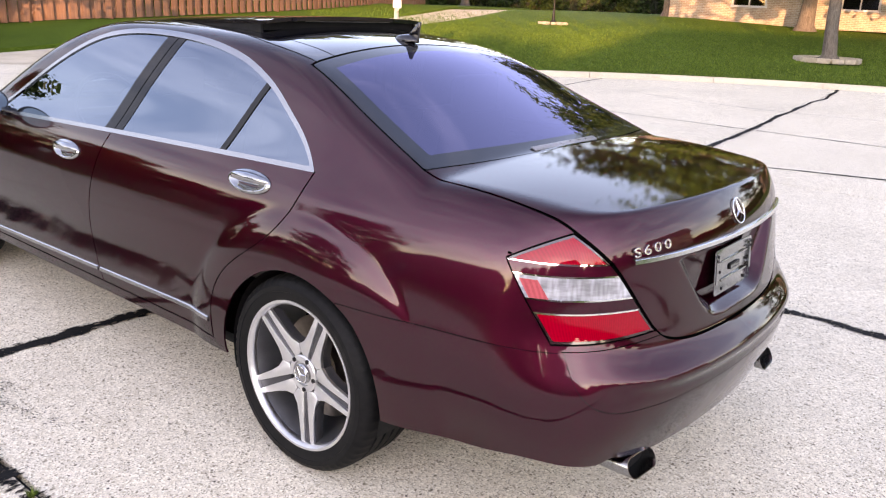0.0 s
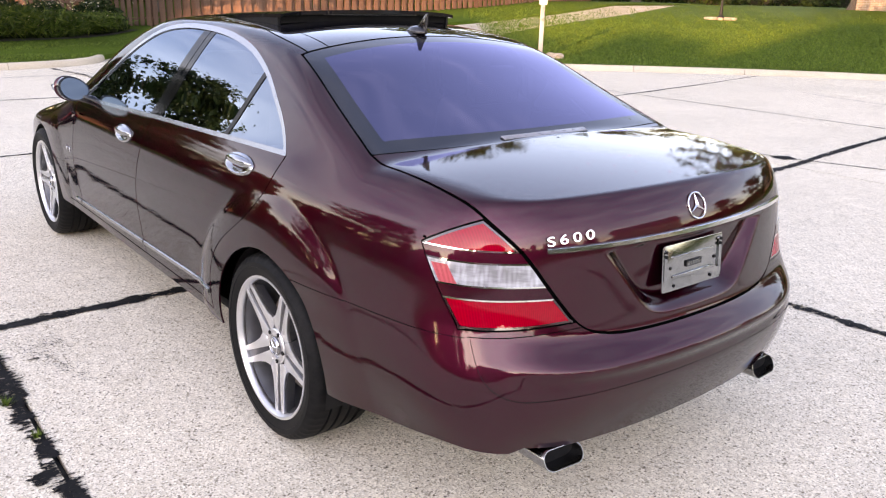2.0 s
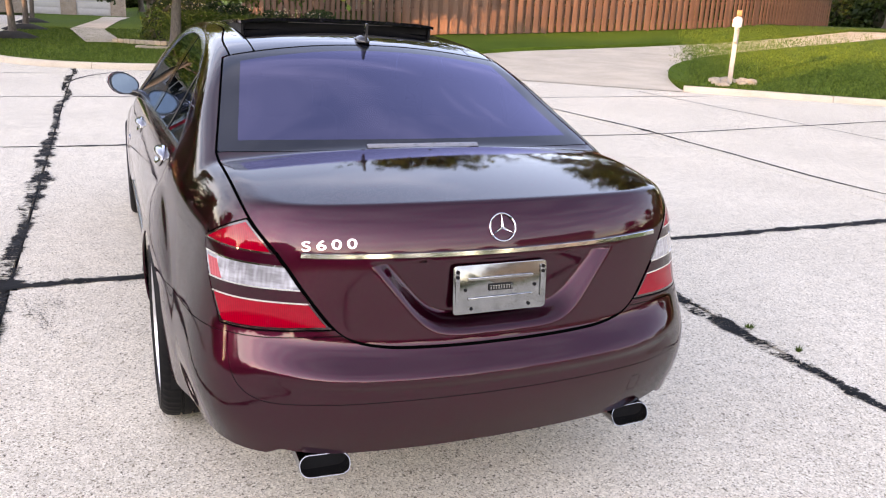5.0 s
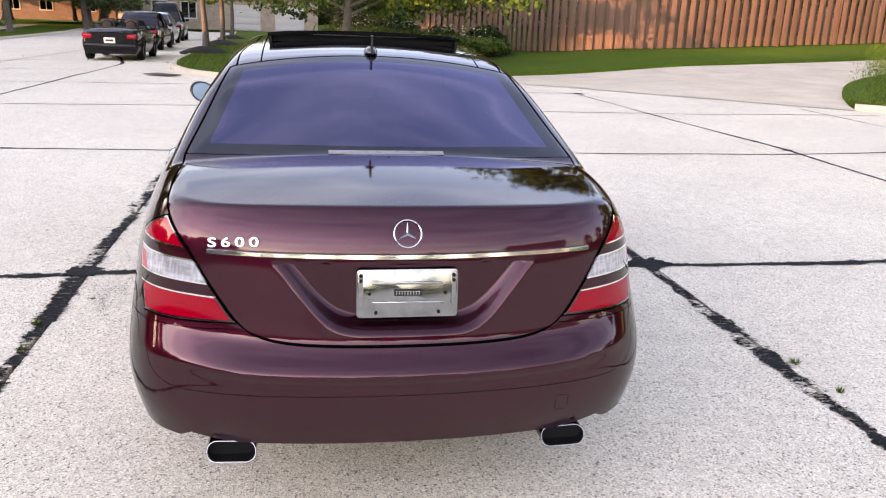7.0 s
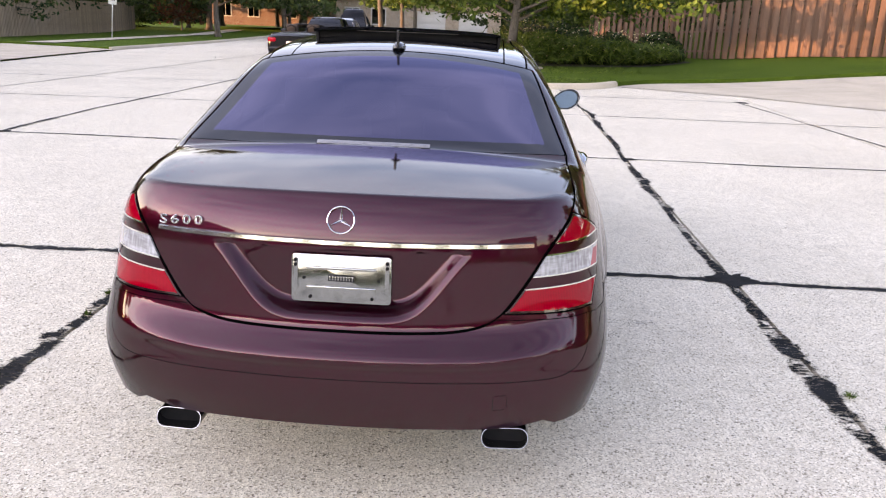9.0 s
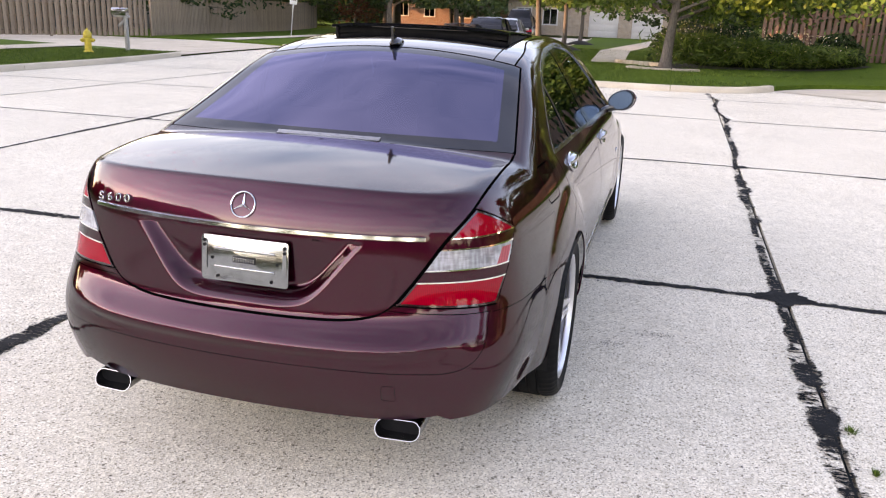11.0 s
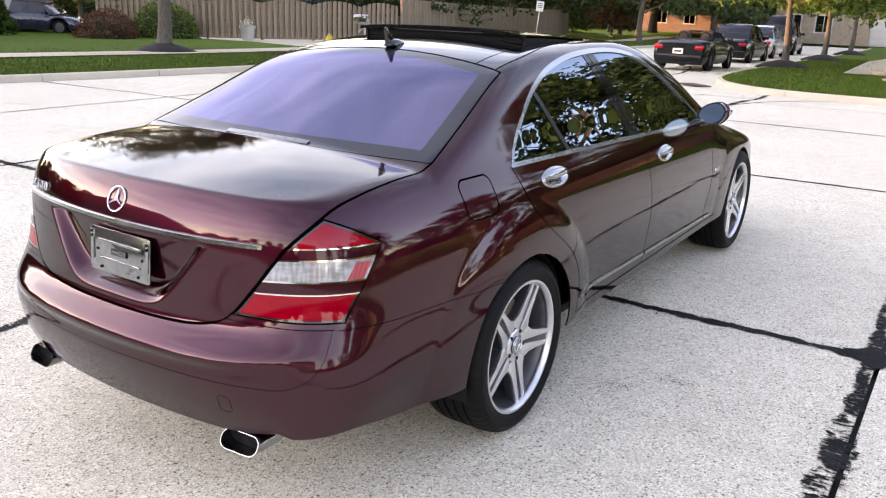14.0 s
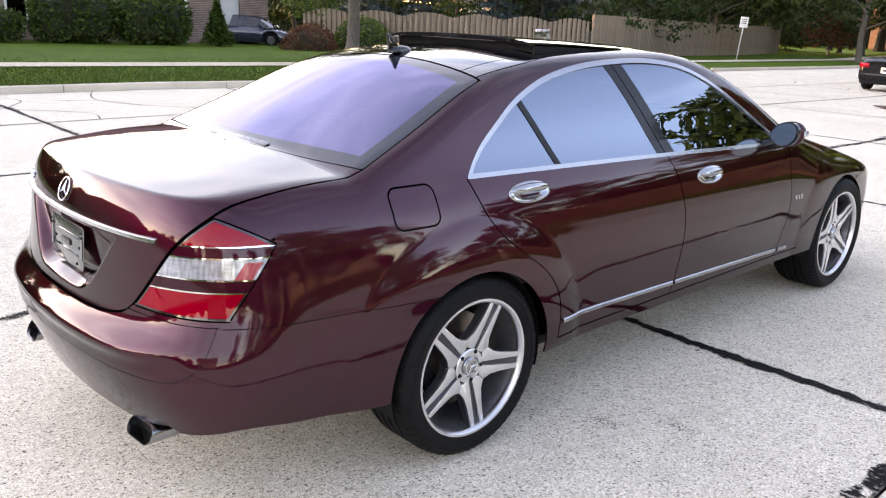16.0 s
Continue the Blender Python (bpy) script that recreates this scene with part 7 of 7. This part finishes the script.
tree(at(-31.6, 21.2, 0.4), 3.6, 1.3, 1.5, leaf_light, "small young tree beside the private drive", 53, 2600, 0.15, 0.06)
pot = thing("planter", "grey stone urn with flowers by the fence", "planter", at(-25.2, 23.4))
part("urn", lathe([(0.22, 0), (0.26, 0.05), (0.3, 0.45), (0.36, 0.55), (0.36, 0.62), (0.3, 0.6), (0.27, 0.5), (0, 0.5)], 20), sign_back, pot)
rng = np.random.default_rng(7)
quads("flowers", np.stack([rng.normal(0, 0.12, 160), rng.normal(0, 0.12, 160), 0.62 + np.abs(rng.normal(0, 0.14, 160))], -1), 0.09, flower, pot, rng, kind="stuff")

# tall flowers and grasses in the bed on the corner
bed_c = [(1.3, 24.2), (2.4, 24.6), (3.6, 25.2), (4.8, 25.7), (6.0, 26.3), (2.2, 25.8), (3.4, 26.4)]
bed = thing("flower_bed", "tall loose flower bed with pale blooms along the lawn", "flower bed", kind="stuff")
rng = np.random.default_rng(17)
n = 6500
c = np.array(bed_c)[rng.integers(0, len(bed_c), n)] + rng.normal(0, 0.42, (n, 2))
hz = 0.15 + rng.random(n) ** 0.7 * (1.15 - 0.1 * np.maximum(c[:, 0] - 2, 0))
quads("stems", np.stack([c[:, 0], c[:, 1], land(c[:, 0], c[:, 1]) + 0.1 + hz * 0.8], -1), 0.3, leaf_light, bed, rng, shape=(1.2, 0.12), kind="stuff")
k = rng.integers(0, n, 420)
quads("blooms", np.stack([c[k, 0], c[k, 1], land(c[k, 0], c[k, 1]) + 0.25 + hz[k] * 1.05], -1), 0.07, flower, bed, rng, kind="stuff")
tagged(part("mulch_bed", slab_mesh([(-0.6, 25.2), (0.9, 23.6), (2.4, 23.7), (4.6, 24.6), (7.4, 26.2), (7.0, 28.6), (1.0, 28.0), (-0.5, 27.0)], height=land, lift=0.135, grid=1.0), mulch), "dark mulch bed with edging", "planting bed", kind="structure")
edge = thing("bed_edging", "row of brown edging blocks along the mulch bed", "edging")
for k in range(9):
    x, y = -0.62 + 0.17 * k, 25.25 - 0.19 * k
    part("block", bbox((x, y, float(land(x, y)) + 0.17), (0.24, 0.12, 0.16), 0.02, Matrix.Rotation(radians(-48), 4, "Z")), edging, edge)
flags = thing("flag_stones", "flat tan stones laid round the corner maple", "edging")
for k, (x, y, a) in enumerate(((0.2, 22.1, 0.3), (0.55, 21.85, 0.1), (0.95, 21.75, -0.1), (1.4, 21.8, 0.2), (1.75, 22.0, 0.6), (0.0, 22.45, 1.2))):
    part("stone", bbox((x, y, float(land(x, y)) + 0.135), (0.42, 0.22, 0.09), 0.025, Matrix.Rotation(a, 4, "Z")), edging, flags)


# blades along the lawn edges that the camera passes nearest
def blades_along(line, width, n, seed, parent_label):
    rng = np.random.default_rng(seed)
    i = rng.integers(0, len(line), n)
    t = np.gradient(line, axis=0)
    t = t / np.linalg.norm(t, axis=1, keepdims=True)
    off = 0.16 + width * 0.6 * np.abs(rng.normal(0, 1, n))
    p = line[i] + rng.normal(0, 0.25, (n, 1)) * t[i] + off[:, None] * np.stack([-t[i, 1], t[i, 0]], -1)
    c = np.stack([p[:, 0], p[:, 1], land(p[:, 0], p[:, 1]) + 0.12], -1)
    a = rng.random(n) * 6.28
    h = 0.018 + 0.03 * rng.random(n)
    w = 0.009 + 0.009 * rng.random(n)
    dx, dy = np.cos(a) * w, np.sin(a) * w
    lean = rng.normal(0, 0.025, (n, 2))
    v = np.stack([c - np.stack([dx, dy, h * 0.3], -1), c + np.stack([dx, dy, -h * 0.3], -1), c + np.stack([lean[:, 0], lean[:, 1], h], -1)], 1).reshape(-1, 3)
    me = bpy.data.meshes.new("grass")
    me.from_pydata([tuple(q) for q in v], [], [(3 * k, 3 * k + 1, 3 * k + 2) for k in range(n)])
    me.materials.append(blades)
    ob = new("grass", me)
    return tagged(ob, parent_label, "grass", kind="stuff")


blades_along(kerb_lines["front"][60:], 6.0, 45000, 1, "mown grass blades on the corner lawn")
blades_along(kerb_lines["bulb"][1:28], 14.0, 110000, 2, "mown grass blades on the rising lawn")
blades_along(kerb_lines["left"][20:], 5.0, 60000, 3, "mown grass blades on the street verge")

# ---- parked cars down the street ----
def parked(m, paint_mat, label, L=4.6, W=1.8, H=1.42, open_top=False, name="parked_car", suv=0.0, bars=True):
    """A street car, tail towards -y: lofted body with arches, glazed cabin, wheels, lamps."""
    t = thing(name, label, "car", m)
    y0, y1 = -L / 2, L / 2
    ra, fa = y0 + 0.85, y1 - 0.88
    wr = 0.32 + 0.03 * suv
    deck = 0.88 + 0.14 * suv
    top = Spl((y0, deck - 0.06), (y0 + 0.25, deck + 0.02), (y0 + 0.9, deck + 0.05), (0.1 * L, deck + 0.04), (y1 - 0.9, deck - 0.06), (y1 - 0.15, deck - 0.25), (y1, deck - 0.36))
    half = lambda y: W / 2 * (1 - 0.10 * max(0.0, (-y - L * 0.32) / (L * 0.18)) ** 2 - 0.16 * max(0.0, (y - L * 0.3) / (L * 0.2)) ** 2)
    ys = np.linspace(y0, y1, 61)
    bm = bmesh.new()
    rows = []
    for y in ys:
        low = 0.2
        for a in (ra, fa):
            d = abs(y - a)
            if d < wr + 0.06:
                low = max(low, wr + math.sqrt(max(0.0, (wr + 0.06) ** 2 - d * d)))
        w, zt = half(y), float(top(y))
        e = 1 - 0.1 * (y in (ys[0], ys[-1]))
        sec = [(w * 0.9 * e, low), (w * 0.985 * e, low + 0.25 * (zt - low)), (w * e, low + 0.5 * (zt - low)), (w * 0.965 * e, low + 0.8 * (zt - low)), (w * 0.89 * e, zt - 0.03), (w * 0.8 * e, zt), (w * 0.4, zt + 0.02), (0, zt + 0.028)]
        rows.append([bm.verts.new((x, y, z)) for x, z in sec] + [bm.verts.new((-x, y, z)) for x, z in sec[-2::-1]])
    for a, b in zip(rows, rows[1:]):
        for k in range(len(a) - 1):
            bm.faces.new((a[k], b[k], b[k + 1], a[k + 1]))
    bm.faces.new(rows[0])
    bm.faces.new(rows[-1][::-1])
    bmesh.ops.recalc_face_normals(bm, faces=bm.faces)
    body = part("body", bm, paint_mat, t)
    part("rear_bumper", bbox((0, y0 + 0.03, 0.42), (W * 0.88, 0.14, 0.2), 0.05), paint_mat, body)
    part("underside", bbox((0, 0, 0.27), (W * 0.7, L * 0.94, 0.12), 0.02), dark_plastic, body)
    if open_top:
        part("cockpit", bbox((0, 0.25, deck - 0.02), (W * 0.72, 1.35, 0.16), 0.04), cabin_dark, t)
        for x in (-0.36, 0.36):
            part("roll_hoop", tube([(x - 0.17, -0.42, deck), (x - 0.15, -0.42, deck + 0.22), (x, -0.42, deck + 0.3), (x + 0.15, -0.42, deck + 0.22), (x + 0.17, -0.42, deck)], 0.022, 8), black_paint, t)
            part("seat", bbox((x, -0.2, deck + 0.08), (0.42, 0.16, 0.5), 0.06), soft_top, t)
        fr = part("screen_frame", tube([(-0.68, 1.0, deck), (-0.58, 0.55, H - 0.06), (-0.4, 0.5, H - 0.02), (0.4, 0.5, H - 0.02), (0.58, 0.55, H - 0.06), (0.68, 1.0, deck)], 0.028, 8), black_paint, t)
        mesh_ob("windscreen", [(-0.66, 0.99, deck), (0.66, 0.99, deck), (0.56, 0.55, H - 0.06), (-0.56, 0.55, H - 0.06)], [(0, 1, 2, 3)], glass_far, fr)
        part("folded_hood", bbox((0, -0.75, deck + 0.06), (W * 0.7, 0.4, 0.06), 0.02), soft_top, t)
        for s in (-1, 1):
            part("door_mirror", bbox((s * (W / 2 + 0.02), 0.75, deck + 0.08), (0.2, 0.1, 0.13), 0.04), paint_mat, t)
    else:
        cab = Spl((y0 + 0.75, deck + 0.02), (y0 + 1.35, H - 0.06), (0.0, H), (0.55, H - 0.03), (1.35, deck + 0.02))
        if suv:
            cab = Spl((y0 + 0.12, deck + 0.02), (y0 + 0.45, H - 0.05), (0.0, H), (0.6, H - 0.03), (1.35, deck + 0.02))
        ya = np.linspace(y0 + (0.12 if suv else 0.75), 1.35, 24)
        for nm, inset, mat in (("cabin_glass", 0.0, glass_far), ("roof", 0.0, paint_mat)):
            bm = bmesh.new()
            rows = []
            for y in ya:
                zt = float(cab(y))
                k = (zt - deck) / (H - deck)
                wb, wt = W * 0.44, W * (0.44 - 0.1 * k)
                if nm == "roof":
                    sec = [(wt + 0.012, zt - 0.035), (wt * 0.93, zt + 0.008), (0, zt + 0.022)]
                else:
                    sec = [(wb, deck - 0.02), (wt, zt - 0.02), (wt * 0.9, zt), (0, zt + 0.01)]
                rows.append([bm.verts.new((x, y, z)) for x, z in sec] + [bm.verts.new((-x, y, z)) for x, z in sec[-2::-1]])
            if nm == "roof":
                keep = [r for r, y in zip(rows, ya) if cab(y) > H - 0.1]
                rows = keep
            for a, b in zip(rows, rows[1:]):
                for k in range(len(a) - 1):
                    bm.faces.new((a[k], b[k], b[k + 1], a[k + 1]))
            bmesh.ops.delete(bm, geom=[v for v in bm.verts if not v.link_faces], context="VERTS")
            bmesh.ops.recalc_face_normals(bm, faces=bm.faces)
            part(nm, bm, mat, t)
        for s in (-1, 1):
            for yy in (y0 + (0.5 if suv else 1.2), 0.0, 0.75):
                z1 = float(cab(yy))
                part("pillar", tube([(s * W * 0.443, yy - (0.25 if yy < -0.5 else -0.3 if yy > 0.5 else 0), deck - 0.01), (s * W * 0.345, yy, z1 - 0.02)], 0.035, 6), paint_mat, t)
            part("door_mirror", bbox((s * (W / 2 + 0.03), 0.85, deck + 0.1), (0.2, 0.1, 0.14), 0.04), paint_mat, t)
        part("seat_row", bbox((0, -0.1, deck + 0.08), (W * 0.7, 0.2, 0.4), 0.08), cabin_dark, t)
    for s in (-1, 1):
        part("tail_lamp", bbox((s * W * 0.37, y0 + 0.05, deck - 0.16), (W * 0.17, 0.14, 0.15), 0.05), lens_red, body, "red tail lamp")
        for a in (ra, fa):
            wv = part("wheel", lathe([(0.2, -0.09), (wr - 0.02, -0.1), (wr, -0.07), (wr, 0.07), (wr - 0.02, 0.1), (0.22, 0.1), (0.2, 0.06)], 28, "x", close=True), tyre, t)
            wv.location = (s * (W / 2 - 0.11), a, wr)
            rim = part("rim", lathe([(0, 0.05), (0.06, 0.07), (0.2, 0.05), (0.215, 0.09), (0.21, -0.05), (0, -0.05)], 20, "x"), alloy_barrel, wv)
            if s < 0:
                rim.matrix_local = Matrix.Rotation(math.pi, 4, "Z")
    pl = part("number_plate", bbox((0, y0 - 0.03, 0.6), (0.32, 0.015, 0.16), 0.003), sign_face, body, "white number plate")
    part("plate_bar", bbox((0, y0 - 0.039, 0.6), (0.22, 0.004, 0.06), 0.001), navy_paint, pl)
    return t


def road_at(x, y, a=0.0):
    return Matrix.Translation((x, y, float(slope(x, y)))) @ Matrix.Rotation(a, 4, "Z") @ Matrix.Rotation(radians(-1.0), 4, "X")


parked(road_at(-6.1, 25.3, 0.03), black_paint, "black open two-seater with its roof folded", 4.2, 1.72, 1.22, True, "convertible_car")
parked(road_at(-6.85, 33.6, 0.03), black_paint, "black saloon parked at the kerb", 4.7, 1.82, 1.46)
parked(road_at(-7.4, 40.2, 0.04), silver_paint, "silver saloon parked at the kerb", 4.6, 1.78, 1.46)
parked(road_at(-7.9, 47.2, 0.06), black_paint, "dark estate car parked at the kerb", 4.6, 1.85, 1.68, False, "parked_car", 1.0)
parked(at(-34.6, 19.2, -0.9, 1.0, 0.05), navy_paint, "dark blue saloon on a private drive", 4.6, 1.8, 1.42)
parked(at(-38.2, 19.6, -0.9, 1.0, 0.05), white_paint, "white car on a private drive", 4.6, 1.8, 1.45)
